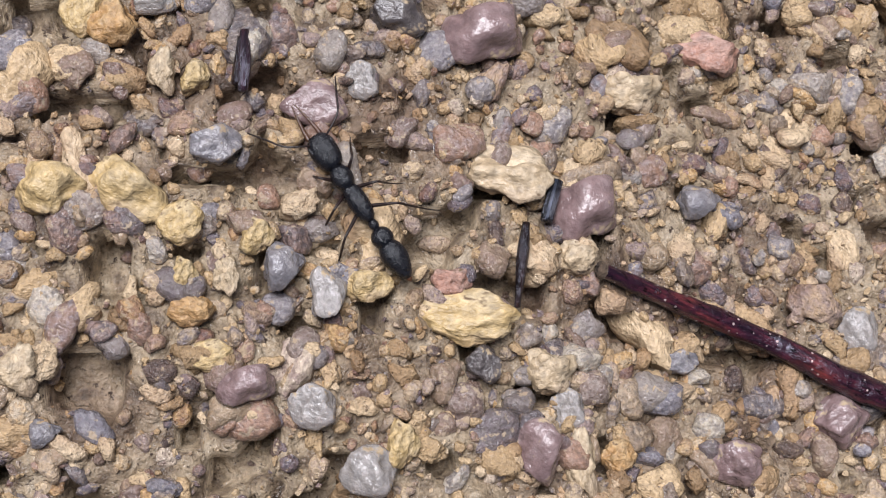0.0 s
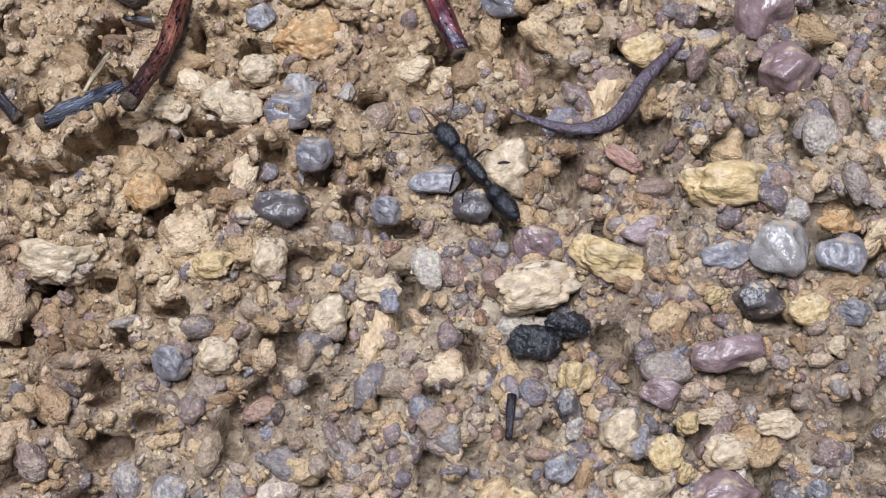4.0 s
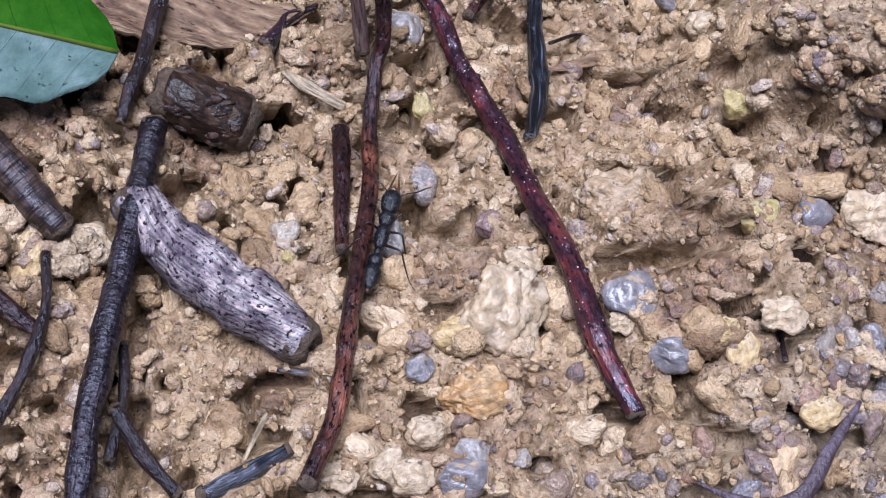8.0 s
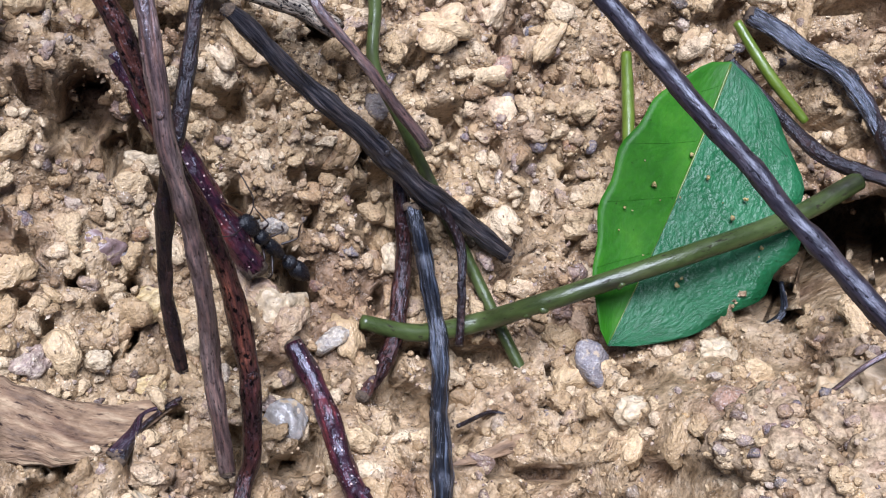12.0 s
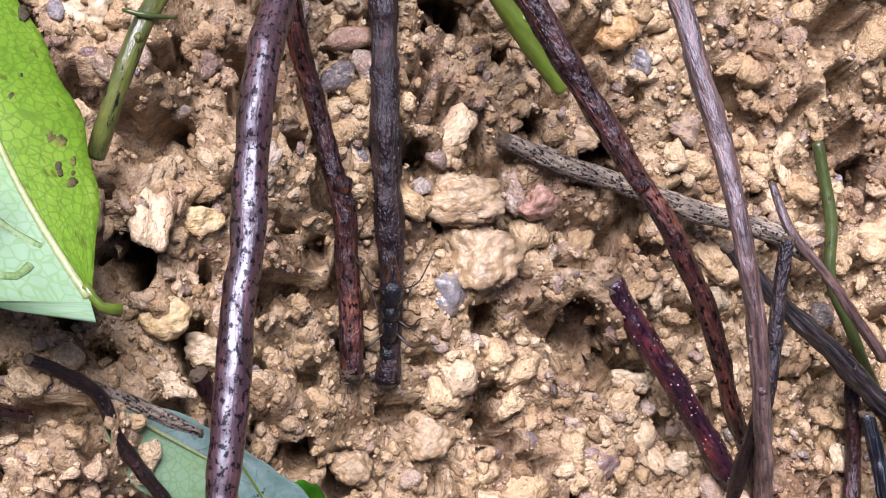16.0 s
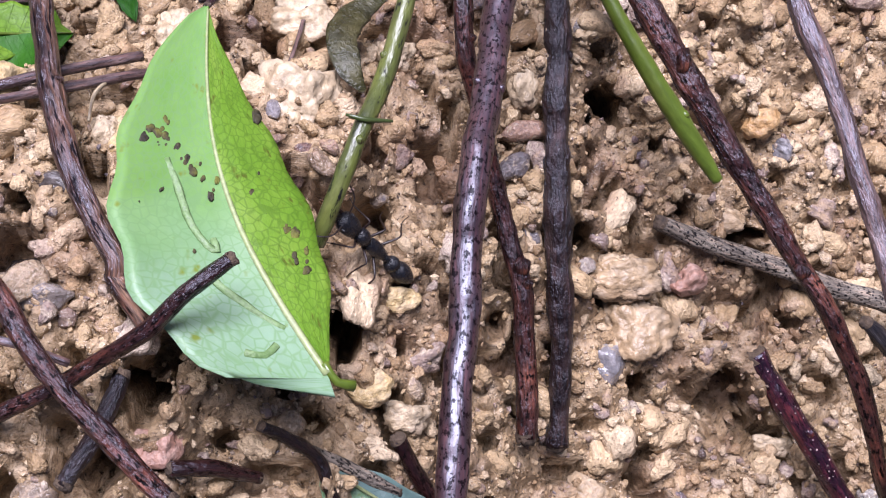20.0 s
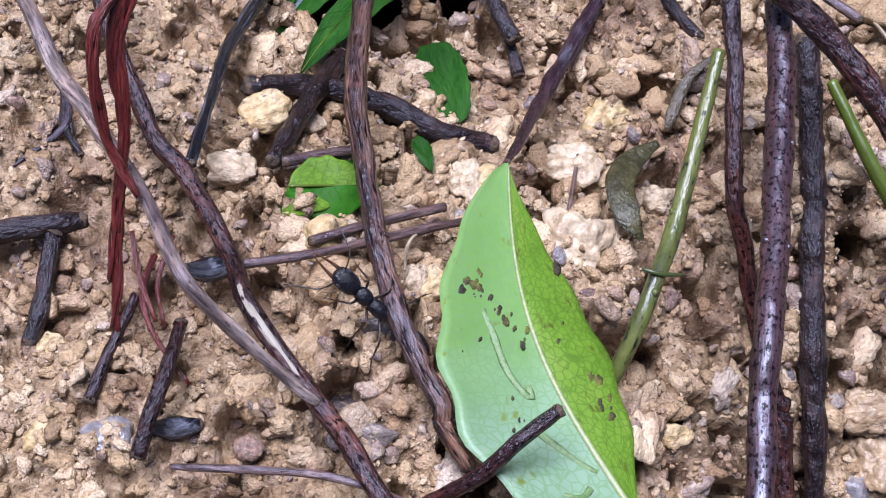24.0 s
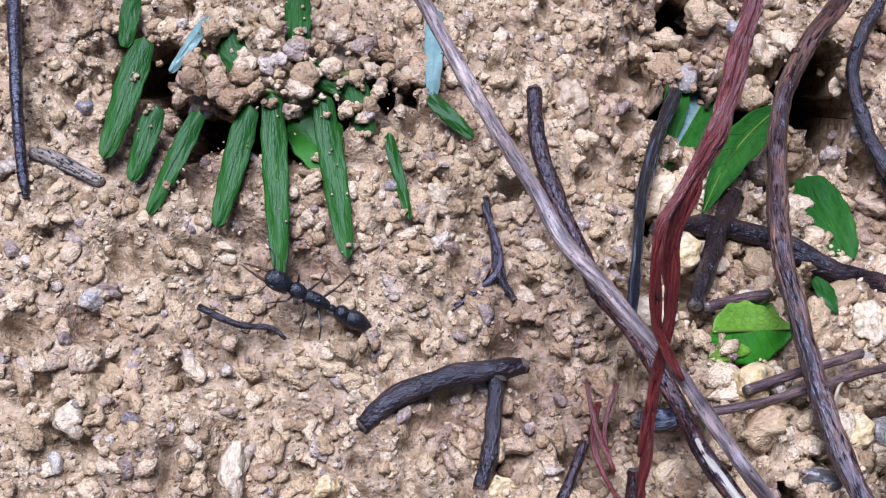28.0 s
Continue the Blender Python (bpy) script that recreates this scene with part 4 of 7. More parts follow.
twig("fallen_twig", "bark_pale", "pale grey-brown ribbed twig leaning over the other twigs",
     [(-122.9, 179.3, 6.0, 1.21), (-118.7, 167.1, 6.0, 1.19), (-114.5, 152.1, 6.0, 0.98), (-113.1, 145.2, 6.0, 0.93), (-111.7, 138.1, 5.0, 0.88), (-110.5, 132.8, 3.0, 0.89), (-109.1, 127.4, 0.0, 0.91), (-107.2, 122.1, -6.0, 0.94), (-105.7, 116.4, -12.0, 0.93), (-104.6, 111.3, -18.0, 0.97), (-102.4, 100.9, -26.0, 0.87)])
twig("fallen_twig", "bark_dark", "short dark charred twig crossing two others",
     [(-106.9, 145.0, 2.0, 0.66), (-107.6, 139.4, 1.0, 0.70), (-108.5, 131.9, -0.0, 0.74), (-109.3, 127.2, -2.0, 0.75), (-109.6, 123.1, -6.0, 0.76), (-109.2, 117.3, -12.0, 0.74), (-107.5, 110.6, -18.0, 0.63)])
twig("fallen_twig", "bark_grey", "dry grey twig with black speckles half buried in soil",
     [(-130.3, 160.1, -22.6, 0.99), (-122.7, 158.4, -25.5, 1.18), (-114.2, 156.7, -28.0, 1.26), (-105.8, 154.5, -29.4, 1.27), (-96.4, 152.5, -30.9, 1.23), (-91.6, 150.4, -31.8, 1.06)])
twig("fallen_twig", "bark_ridged", "weathered blue-grey ridged twig with a frayed end",
     [(-103.9, 149.5, -24.2, 0.90), (-97.6, 144.9, -28.1, 1.08), (-89.9, 139.9, -32.2, 1.22), (-81.8, 134.5, -36.9, 1.32), (-75.1, 130.6, -40.2, 1.29), (-69.3, 127.0, -42.6, 1.01)])
twig("thin_twig", "bark_dark", "thin dark side twig hanging over a green stem",
     [(-79.0, 132.8, -37.5, 0.52), (-75.8, 127.8, -39.3, 0.58), (-75.5, 122.6, -39.5, 0.52), (-75.4, 116.2, -41.2, 0.46)])
twig("fallen_twig", "bark_black", "blue-black ridged dead stalk with a split silvery end",
     [(-81.6, 132.0, -39.2, 0.99), (-79.5, 124.6, -40.1, 1.04), (-78.0, 116.8, -40.7, 1.10), (-78.2, 108.7, -37.7, 1.07), (-78.8, 99.3, -33.4, 1.22), (-81.3, 91.3, -28.1, 0.80)])
twig("fallen_twig", "bark_brown", "brown mottled twig lying beside a dark stalk",
     [(-83.0, 137.0, -40.3, 0.88), (-81.9, 128.9, -42.5, 1.00), (-81.9, 123.6, -43.4, 1.06), (-83.5, 115.4, -41.7, 1.04), (-87.0, 109.6, -39.4, 0.85)])
twig("green_shoot", "stem_green", "fresh green stem lying across the hollow under a leaf",
     [(-87.0, 118.5, -40.8, 0.86), (-80.2, 117.5, -41.9, 1.10), (-72.6, 119.1, -42.5, 1.18), (-67.4, 120.5, -36.0, 1.14), (-58.1, 123.6, -33.0, 1.14), (-48.2, 127.1, -32.0, 1.15), (-37.2, 131.4, -33.0, 1.17), (-28.0, 136.5, -34.0, 1.20)])
twig("green_shoot", "stem_green", "thin green stem passing under the grey twig",
     [(-88.8, 164.7, -33.7, 0.73), (-86.8, 155.2, -35.3, 0.79), (-86.6, 148.2, -36.6, 0.75), (-82.9, 142.3, -39.6, 0.76), (-78.8, 136.1, -43.2, 0.78), (-73.6, 126.5, -44.5, 0.78), (-70.8, 120.8, -44.5, 0.78), (-66.3, 112.0, -44.5, 0.71)])
twig("thin_twig", "bark_pale", "thin brown twig with a swollen node at its end",
     [(-95.9, 158.5, -30.8, 0.47), (-93.9, 152.2, -29.7, 0.58), (-88.0, 146.1, -31.7, 0.59), (-80.3, 138.6, -36.6, 0.73)])
twig("fallen_twig", "bark_slate", "long smooth slate-coloured twig spanning above the leaf",
     [(-66.8, 152.1, -16.0, 0.94), (-58.2, 142.8, -16.0, 1.10), (-52.5, 135.8, -15.0, 1.14), (-35.5, 116.5, -13.0, 1.20), (-29.2, 109.3, -12.0, 1.25), (-21.0, 100.4, -11.0, 1.30)])
twig("green_shoot", "stem_lime", "light green stem standing behind the dark leaf",
     [(-53.5, 153.9, -44.5, 0.69), (-54.0, 145.7, -42.5, 0.80), (-54.5, 138.2, -41.2, 0.73)])
twig("green_shoot", "stem_lime", "light green leaf stalk beside dark twigs",
     [(-41.2, 156.8, -38.2, 0.62), (-37.4, 150.4, -37.9, 0.74), (-32.5, 144.7, -38.5, 0.55)])
twig("fallen_twig", "bark_black", "dark wet twig piece at the edge of the hollow",
     [(-38.1, 159.0, -41.0, 1.26), (-32.2, 154.5, -39.3, 1.25), (-27.4, 150.0, -36.9, 1.11), (-24.6, 141.6, -34.3, 0.79)])
twig("fallen_twig", "bark_dark", "crooked dark twig beside the green leaf",
     [(-41.3, 152.9, -40.9, 0.75), (-35.2, 144.6, -38.3, 0.86), (-30.9, 139.1, -35.3, 0.90), (-23.9, 135.9, -32.0, 0.83)])
twig("fallen_twig", "bark_dark", "dark forked twig at the edge of the hollow",
     [(-27.0, 151.2, -38.1, 0.90), (-25.2, 146.4, -36.0, 0.95), (-24.0, 140.8, -33.6, 1.00), (-23.0, 135.3, -30.9, 1.05), (-22.8, 130.3, -28.2, 0.90)])
twig("thin_twig", "bark_brown", "brown side arm of the forked twig",
     [(-23.3, 136.5, -31.6, 0.60), (-21.3, 143.7, -33.3, 0.55), (-21.7, 150.5, -35.7, 0.50)])
twig("broken_stub", "bark_red", "thick purple-brown broken stub pushed into the bank",
     [(-115.8, 145.8, -31.0, 1.49), (-112.8, 141.5, -32.0, 1.50), (-108.4, 135.8, -33.6, 1.51), (-104.2, 130.1, -35.6, 1.52), (-99.5, 123.6, -38.0, 1.42)])
twig("fallen_twig", "bark_brown", "brown twig with a side knot and a cut end",
     [(-157.7, 199.8, -3.0, 1.02), (-157.0, 188.4, -3.0, 1.06), (-156.3, 175.5, -5.0, 1.06), (-154.2, 168.0, -8.5, 1.08), (-151.6, 160.8, -12.0, 1.12), (-148.6, 150.3, -14.0, 1.18), (-147.4, 141.6, -16.0, 1.18), (-146.6, 133.2, -18.0, 1.29)], knots=((0.35, 0.5), (0.73, 1.0), (0.76, 0.7)))
twig("fallen_twig", "bark_dark", "dark wet twig with a rough broken end",
     [(-146.4, 197.5, -10.0, 1.45), (-145.0, 185.2, -12.5, 1.46), (-144.3, 170.6, -14.1, 1.39), (-143.8, 157.5, -15.9, 1.55), (-142.6, 144.9, -19.1, 1.33), (-142.5, 132.8, -22.7, 1.27)])
twig("fallen_twig", "bark_glossy", "thick glossy brown twig with dark speckles lying uppermost",
     [(-153.1, 197.5, 0.0, 1.52), (-153.0, 187.0, 2.0, 1.60), (-154.4, 173.7, 6.0, 1.64), (-157.1, 155.8, 13.0, 1.51), (-157.7, 147.5, 13.0, 1.45), (-158.0, 139.4, 13.0, 1.43), (-158.7, 131.5, 14.0, 1.45), (-159.4, 118.1, 14.0, 1.40), (-159.9, 113.4, 14.0, 1.39)])
twig("fallen_twig", "bark_brown", "short grey-brown twig resting across the pale leaf",
     [(-179.3, 144.5, 20.0, 0.70), (-183.1, 141.3, 20.0, 0.86), (-186.9, 137.9, 18.0, 0.78), (-191.9, 134.9, 15.0, 0.79), (-199.4, 130.9, 12.0, 0.76), (-203.4, 128.6, 11.0, 0.76)])
twig("fallen_twig", "bark_peeling", "long peeling brown twig running past the leaf tip",
     [(-191.8, 217.0, -4.0, 1.31), (-199.5, 203.2, 0.0, 1.20), (-201.2, 193.7, 2.0, 1.23), (-201.4, 182.4, 5.0, 1.25), (-199.9, 171.3, 8.0, 1.26), (-195.3, 154.8, 12.0, 1.17), (-190.2, 145.2, 13.0, 1.09), (-190.3, 143.8, 13.0, 0.95), (-187.3, 139.4, 12.0, 0.82)])
twig("fallen_twig", "bark_brown", "dark brown twig with a pale peeled scar",
     [(-230.7, 195.1, 8.0, 0.85), (-229.1, 186.7, 9.0, 0.95), (-222.8, 173.6, 9.0, 1.01), (-218.4, 168.6, 9.0, 1.10), (-213.0, 159.7, 11.0, 1.02), (-210.1, 153.7, 14.0, 0.97), (-203.3, 145.4, 16.0, 0.99), (-197.8, 138.5, 18.0, 1.02), (-193.7, 133.1, 19.0, 0.93), (-188.5, 128.0, 19.0, 0.97), (-183.5, 123.4, 19.0, 0.97)], scar=(0.45, 0.72))
twig("fallen_twig", "bark_ash", "long pale twig held above the soil",
     [(-244.9, 200.6, 22.0, 0.74), (-237.9, 188.1, 26.0, 0.81), (-231.0, 176.3, 31.0, 0.81), (-227.0, 169.9, 33.0, 0.79), (-217.4, 157.5, 40.0, 0.62), (-212.9, 149.6, 45.0, 0.63), (-208.8, 146.3, 42.0, 0.60), (-203.6, 142.6, 38.0, 0.53), (-201.7, 141.4, 37.0, 0.37)])
twig("forked_twig", "bark_dark", "small dark T-shaped twig lying on crumbly soil",
     [(-246.2, 155.3, 6.0, 0.92), (-243.0, 158.5, 6.2, 1.14), (-237.1, 161.6, 5.9, 1.20), (-232.2, 162.9, 5.7, 1.21), (-229.2, 163.7, 5.2, 0.88)])
twig("thin_twig", "bark_dark", "short dark side arm of the forked twig",
     [(-232.1, 162.1, 5.6, 0.99), (-232.2, 154.9, 6.4, 0.97), (-233.0, 149.7, 6.4, 0.80)])
twig("thin_twig", "bark_black", "thin dark twig leaning on the scarred twig",
     [(-211.3, 205.6, -15.6, 0.89), (-214.6, 194.7, -6.7, 0.90), (-216.5, 186.5, -0.5, 0.80), (-217.5, 177.2, 4.9, 0.66), (-218.3, 169.7, 8.6, 0.63)])
twig("thin_twig", "bark_dark", "dark root running under the hollow",
     [(-204.1, 190.6, -10.8, 1.34), (-207.4, 181.4, -3.7, 1.16), (-210.1, 172.9, 1.5, 0.94)])
twig("fallen_twig", "bark_dark", "half-buried dark branch under the peeling twig",
     [(-214.1, 183.3, -3.7, 1.16), (-206.4, 185.4, -7.0, 1.31), (-198.9, 184.3, -8.4, 1.37), (-191.9, 181.7, -8.9, 1.38), (-184.8, 181.0, -11.1, 1.21)])
twig("thin_twig", "bark_purple", "purple shredded stalk ending at the leaf tip",
     [(-171.8, 202.7, -15.3, 1.02), (-175.2, 195.8, -13.1, 1.06), (-178.2, 188.8, -10.9, 0.98), (-181.6, 180.4, -3.1, 0.75), (-184.1, 174.3, 3.0, 0.39)])
twig("thin_twig", "bark_pale", "thin pale twig passing under two others",
     [(-187.9, 168.1, 0.3, 0.50), (-196.1, 164.6, 4.4, 0.54), (-204.4, 161.1, 8.1, 0.52), (-213.0, 158.7, 10.0, 0.57), (-214.7, 158.3, 10.0, 0.62)])
twig("thin_twig", "bark_pale", "short straw-coloured splinter by a torn leaf",
     [(-208.9, 173.0, 1.3, 0.61), (-201.1, 176.1, -1.6, 0.63)])
twig("green_shoot", "stem_blotched", "green stem with a bluish base beside the pale leaf",
     [(-161.1, 188.3, 6.0, 0.75), (-165.3, 168.8, 5.0, 1.0), (-168.0, 160.8, 7.0, 0.95), (-169.9, 155.2, 6.0, 0.95), (-171.8, 150.2, 2.0, 0.95)])
twig("green_shoot", "stem_lime", "flattened lime-green stalk under the brown twig",
     [(-143.9, 191.3, -8.0, 0.70), (-139.2, 182.4, -9.0, 0.90), (-134.1, 174.9, -11.0, 1.10), (-129.7, 169.4, -13.0, 1.25), (-125.1, 163.7, -15.0, 0.70)])
twig("fallen_twig", "bark_brown", "tilted dark twig end below the grey stump",
     [(-162.1, 131.9, -8.5, 0.89), (-159.7, 128.3, -11.0, 0.90), (-157.5, 125.5, -13.1, 0.86)])
twig("thin_twig", "bark_dark", "thin dark twig over a buried leaf",
     [(-176.4, 131.6, 3.3, 0.55), (-173.8, 130.7, 1.4, 0.64), (-170.6, 129.0, -1.1, 0.66), (-168.9, 125.4, -2.8, 0.66), (-165.7, 121.1, -5.8, 0.63), (-162.1, 116.6, -8.9, 0.65)])
twig("thin_twig", "bark_grey", "grey dry root lying below the leaf",
     [(-171.7, 129.8, -1.7, 0.57), (-167.4, 128.2, -4.6, 0.77), (-161.9, 126.3, -9.4, 0.66)])
twig("fallen_twig", "bark_grey_dark", "dark straight twig with a splintered top",
     [(-126.8, 89.7, -19.0, 1.43), (-127.9, 82.4, -15.2, 1.51), (-129.2, 73.8, -10.8, 1.46), (-130.7, 64.5, -6.1, 1.46), (-131.8, 56.4, -2.5, 1.42), (-132.6, 47.5, 0.1, 1.44)])
twig("thin_twig", "bark_dark", "splintered dark twig above the straight twig",
     [(-126.3, 106.3, -25.8, 1.02), (-127.9, 99.4, -22.9, 0.88), (-129.3, 94.1, -20.3, 0.81), (-130.3, 89.9, -19.2, 0.57)])
twig("fallen_twig", "bark_ring", "thick ring-marked brown twig half in the soil",
     [(-156.3, 96.4, -10.1, 2.03), (-151.2, 93.0, -12.1, 2.11), (-145.5, 87.2, -12.9, 2.18), (-140.5, 81.9, -13.7, 2.08), (-136.0, 77.1, -14.0, 1.81)])
twig("fallen_twig", "bark_brown", "dark flaking twig below the ringed twig",
     [(-148.9, 72.2, -8.5, 1.58), (-143.5, 70.1, -8.8, 1.16), (-137.4, 65.8, -8.6, 0.69)])
twig("thin_twig", "bark_dark", "thin twig bent beside the straight twig",
     [(-137.3, 74.1, -11.4, 0.49), (-136.9, 67.9, -8.5, 0.58), (-138.7, 61.3, -6.2, 0.67), (-141.6, 55.4, -4.4, 0.71), (-145.6, 49.7, -2.9, 0.70)])
twig("thin_twig", "bark_dark", "dark twig branching below the straight twig",
     [(-129.5, 58.0, -6.2, 0.78), (-126.6, 53.5, -5.3, 0.83), (-122.9, 49.5, -4.7, 0.77)])
twig("thin_twig", "bark_dark", "half-hidden dark twig behind the straight twig",
     [(-128.8, 64.6, -9.8, 0.54), (-128.7, 58.6, -7.5, 0.58), (-129.8, 52.8, -5.5, 0.62)])
twig("thin_twig", "bark_brown", "short dark twig lying against the hanging twig",
     [(-104.8, 91.3, -26.5, 1.03), (-105.0, 84.2, -22.0, 1.00), (-105.4, 75.8, -17.2, 0.74)])
twig("dry_rootlet", "bark_straw", "pale straw-like rootlet lying on the sand",
     [(-112.8, 59.6, -8.9, 0.27), (-115.4, 54.8, -6.9, 0.26), (-118.2, 48.4, -5.2, 0.23)])
twig("thin_twig", "bark_black", "charred twig fragment on the sand",
     [(-120.6, 49.2, -5.5, 0.94), (-116.5, 51.3, -5.8, 1.05), (-111.8, 53.8, -6.5, 0.79)])
twig("thin_twig", "bark_pale", "small dry wood splinter in the sand",
     [(-72.0, 79.9, -18.2, 0.53), (-67.8, 81.1, -18.6, 0.71), (-64.1, 82.3, -19.5, 0.60)])
twig("thin_twig", "bark_dark", "dark crumpled root crumb",
     [(-52.5, 76.8, -12.8, 1.15), (-56.2, 72.5, -9.1, 1.12), (-58.0, 67.3, -6.6, 0.44), (-58.3, 63.5, -4.4, 0.32)])
twig("thin_twig", "bark_dark", "short dark twig at the top of the bank",
     [(-164.2, 206.8, -17.1, 0.71), (-161.9, 202.5, -15.7, 0.90), (-158.6, 198.7, -15.3, 0.70)])
twig("thin_twig", "bark_dark", "dark twig half under crumbs at the bank",
     [(-186.2, 207.9, -20.0, 0.66), (-183.8, 201.3, -18.8, 0.78), (-181.3, 193.1, -18.3, 0.83)])
twig("thin_twig", "bark_red", "thin red-brown stalk along the bank top",
     [(-174.7, 205.6, -14.1, 0.45), (-163.8, 205.0, -10.3, 0.50), (-153.4, 204.4, -6.6, 0.49)])
twig("thin_twig", "bark_pale", "pale split stalk by the bark",
     [(-149.9, 203.5, -4.1, 0.48), (-146.6, 200.9, -3.6, 0.60), (-141.9, 197.5, -3.3, 0.60)])
twig("thin_twig", "bark_dark", "thin dark twig beside the fern hollow",
     [(-183.6, 222.5, -17.7, 0.88), (-187.3, 213.1, -17.6, 0.87), (-185.4, 203.4, -17.2, 0.92), (-182.3, 197.1, -16.3, 0.91)])
twig("thin_twig", "bark_grey_dark", "grey stalk standing at the edge of the soil",
     [(-291.9, 201.9, 7.4, 0.81), (-289.5, 190.5, 8.2, 0.74), (-287.3, 180.5, 8.0, 0.62), (-286.6, 177.5, 7.3, 0.39)])
twig("thin_twig", "bark_dark", "wispy dark rootlet on the soil",
     [(-265.9, 166.9, 6.0, 0.39), (-261.3, 165.3, 6.0, 0.33), (-257.6, 165.4, 5.6, 0.33), (-255.9, 164.3, 5.4, 0.22)])
twig("thin_twig", "bark_dark", "fine dark rootlets tangled in the soil",
     [(-235.0, 183.9, 1.4, 0.35), (-233.6, 178.2, 2.4, 0.46), (-233.0, 174.8, 2.9, 0.57), (-230.9, 171.6, 3.0, 0.40)])
twig("thin_twig", "bark_brown", "weathered brown stalk under the red fibres",
     [(-219.7, 138.4, 12.7, 0.83), (-218.7, 142.8, 13.1, 0.88), (-217.8, 147.5, 12.3, 0.85), (-217.1, 152.4, 10.3, 0.71)])
twig("thin_twig", "bark_brown", "thin brown stalk behind the red fibres",
     [(-225.6, 144.0, 9.0, 0.66), (-224.2, 149.3, 8.6, 0.61), (-222.3, 155.4, 8.1, 0.52)])
twig("thin_twig", "bark_dark", "dark root piece under the leaf",
     [(-193.9, 125.0, 9.5, 0.90), (-191.2, 129.7, 9.4, 0.91), (-189.4, 135.5, 8.8, 0.83)])
twig("thin_twig", "bark_brown", "flaky brown twig in the soil below the leaf",
     [(-184.6, 127.0, 6.1, 0.70), (-180.5, 127.2, 4.4, 0.80), (-176.3, 126.8, 1.2, 0.58)])
twig("thin_twig", "bark_pale", "thin pale twig by the leaf edge",
     [(-204.8, 162.8, 6.4, 0.58), (-198.9, 165.6, 4.4, 0.59), (-190.7, 169.4, 0.3, 0.56)])
twig("thin_twig", "stem_green", "short green side shoot of the stem",
     [(-169.6, 162.0, 8.0, 0.15), (-167.5, 161.6, 8.0, 0.29), (-164.9, 161.9, 7.0, 0.15)])
twig("thin_twig", "bark_straw", "thin pale straw across the bank",
     [(-137.0, 201.5, -12.3, 0.25), (-130.9, 194.4, -12.5, 0.31), (-123.2, 187.9, -16.8, 0.19)])
twig("thin_twig", "bark_black", "blunt black twig end under the scarred twig",
     [(-217.2, 157.8, 9.5, 0.93), (-214.7, 158.1, 10.1, 1.18), (-211.6, 158.9, 10.0, 0.67)])
twig("dry_rootlet", "bark_pale", "thin brown rootlet hanging on the bank",
     [(-173.4, 185.0, -16.2, 0.25), (-174.5, 177.8, -12.0, 0.27), (-176.1, 170.1, -6.7, 0.20)])
twig("dry_rootlet", "bark_straw", "small pale rootlet curl on the soil",
     [(-193.2, 166.1, 2.9, 0.22), (-194.5, 163.6, 4.5, 0.24), (-194.7, 160.6, 5.5, 0.16)])
twig("thin_twig", "bark_pale", "thin pale twig below the leaf",
     [(-216.2, 137.4, 14.2, 0.33), (-209.4, 137.5, 15.7, 0.42), (-202.5, 137.4, 16.6, 0.42), (-197.7, 136.6, 17.0, 0.37), (-193.2, 135.3, 16.0, 0.37)])
twig("thin_twig", "bark_black", "flat black piece on soil",
     [(-219.3, 141.6, 9.4, 0.75), (-216.4, 141.9, 9.9, 1.10), (-214.2, 142.3, 9.9, 0.60)])
twig("dry_rootlet", "bark_purple", "dark curved rootlet on the sand",
     [(-114.0, 102.5, -31.3, 0.78), (-112.1, 104.8, -32.4, 0.63), (-111.1, 107.1, -33.4, 0.27), (-107.6, 108.3, -34.7, 0.24)])
twig("dry_rootlet", "bark_pale", "pinkish brown rootlet lying over the slate twig",
     [(-41.9, 109.5, -14.0, 0.26), (-38.6, 112.2, -12.0, 0.31), (-34.6, 114.3, -11.0, 0.36), (-32.3, 115.0, -11.0, 0.26)])
twig("dry_rootlet", "bark_black", "thin black bent stalk on the sand",
     [(-44.8, 116.6, -38.9, 0.36), (-40.8, 118.1, -37.3, 0.35), (-37.3, 120.4, -36.1, 0.41), (-36.9, 124.3, -37.2, 0.30)])
twig("thin_twig", "bark_black", "small black chip of wood standing in sand",
     [(-40.7, 116.4, -36.9, 0.76), (-40.8, 112.9, -35.6, 0.87)])
twig("dry_rootlet", "bark_dark", "twisted dark rootlet by the green stem",
     [(-75.8, 106.6, -39.9, 0.23), (-71.4, 108.4, -41.6, 0.26), (-68.0, 107.5, -41.6, 0.23), (-66.5, 110.0, -43.8, 0.21)])
twig("thin_twig", "bark_grey", "grey stick stub behind the fern",
     [(-286.9, 183.2, 6.3, 0.74), (-283.5, 182.4, 6.4, 0.96), (-278.8, 180.3, 5.7, 0.68)])
twig("dry_rootlet", "bark_dark", "dark wiry rootlet on the bank",
     [(-234.6, 181.6, 1.8, 0.22), (-233.0, 176.8, 2.6, 0.33), (-231.7, 172.2, 3.0, 0.27)])
twig("dry_rootlet", "bark_purple", "thin purple rootlet in the loose soil",
     [(-235.3, 183.0, 1.8, 0.23), (-232.8, 175.5, 3.0, 0.40), (-237.8, 169.5, 3.7, 0.22)])
twig("dry_rootlet", "bark_dark", "fine dark root hair in the crumbs",
     [(-113.4, 101.8, -31.3, 0.78), (-111.3, 105.4, -33.0, 0.37), (-107.8, 108.5, -34.7, 0.27), (-105.7, 109.2, -35.5, 0.19)])
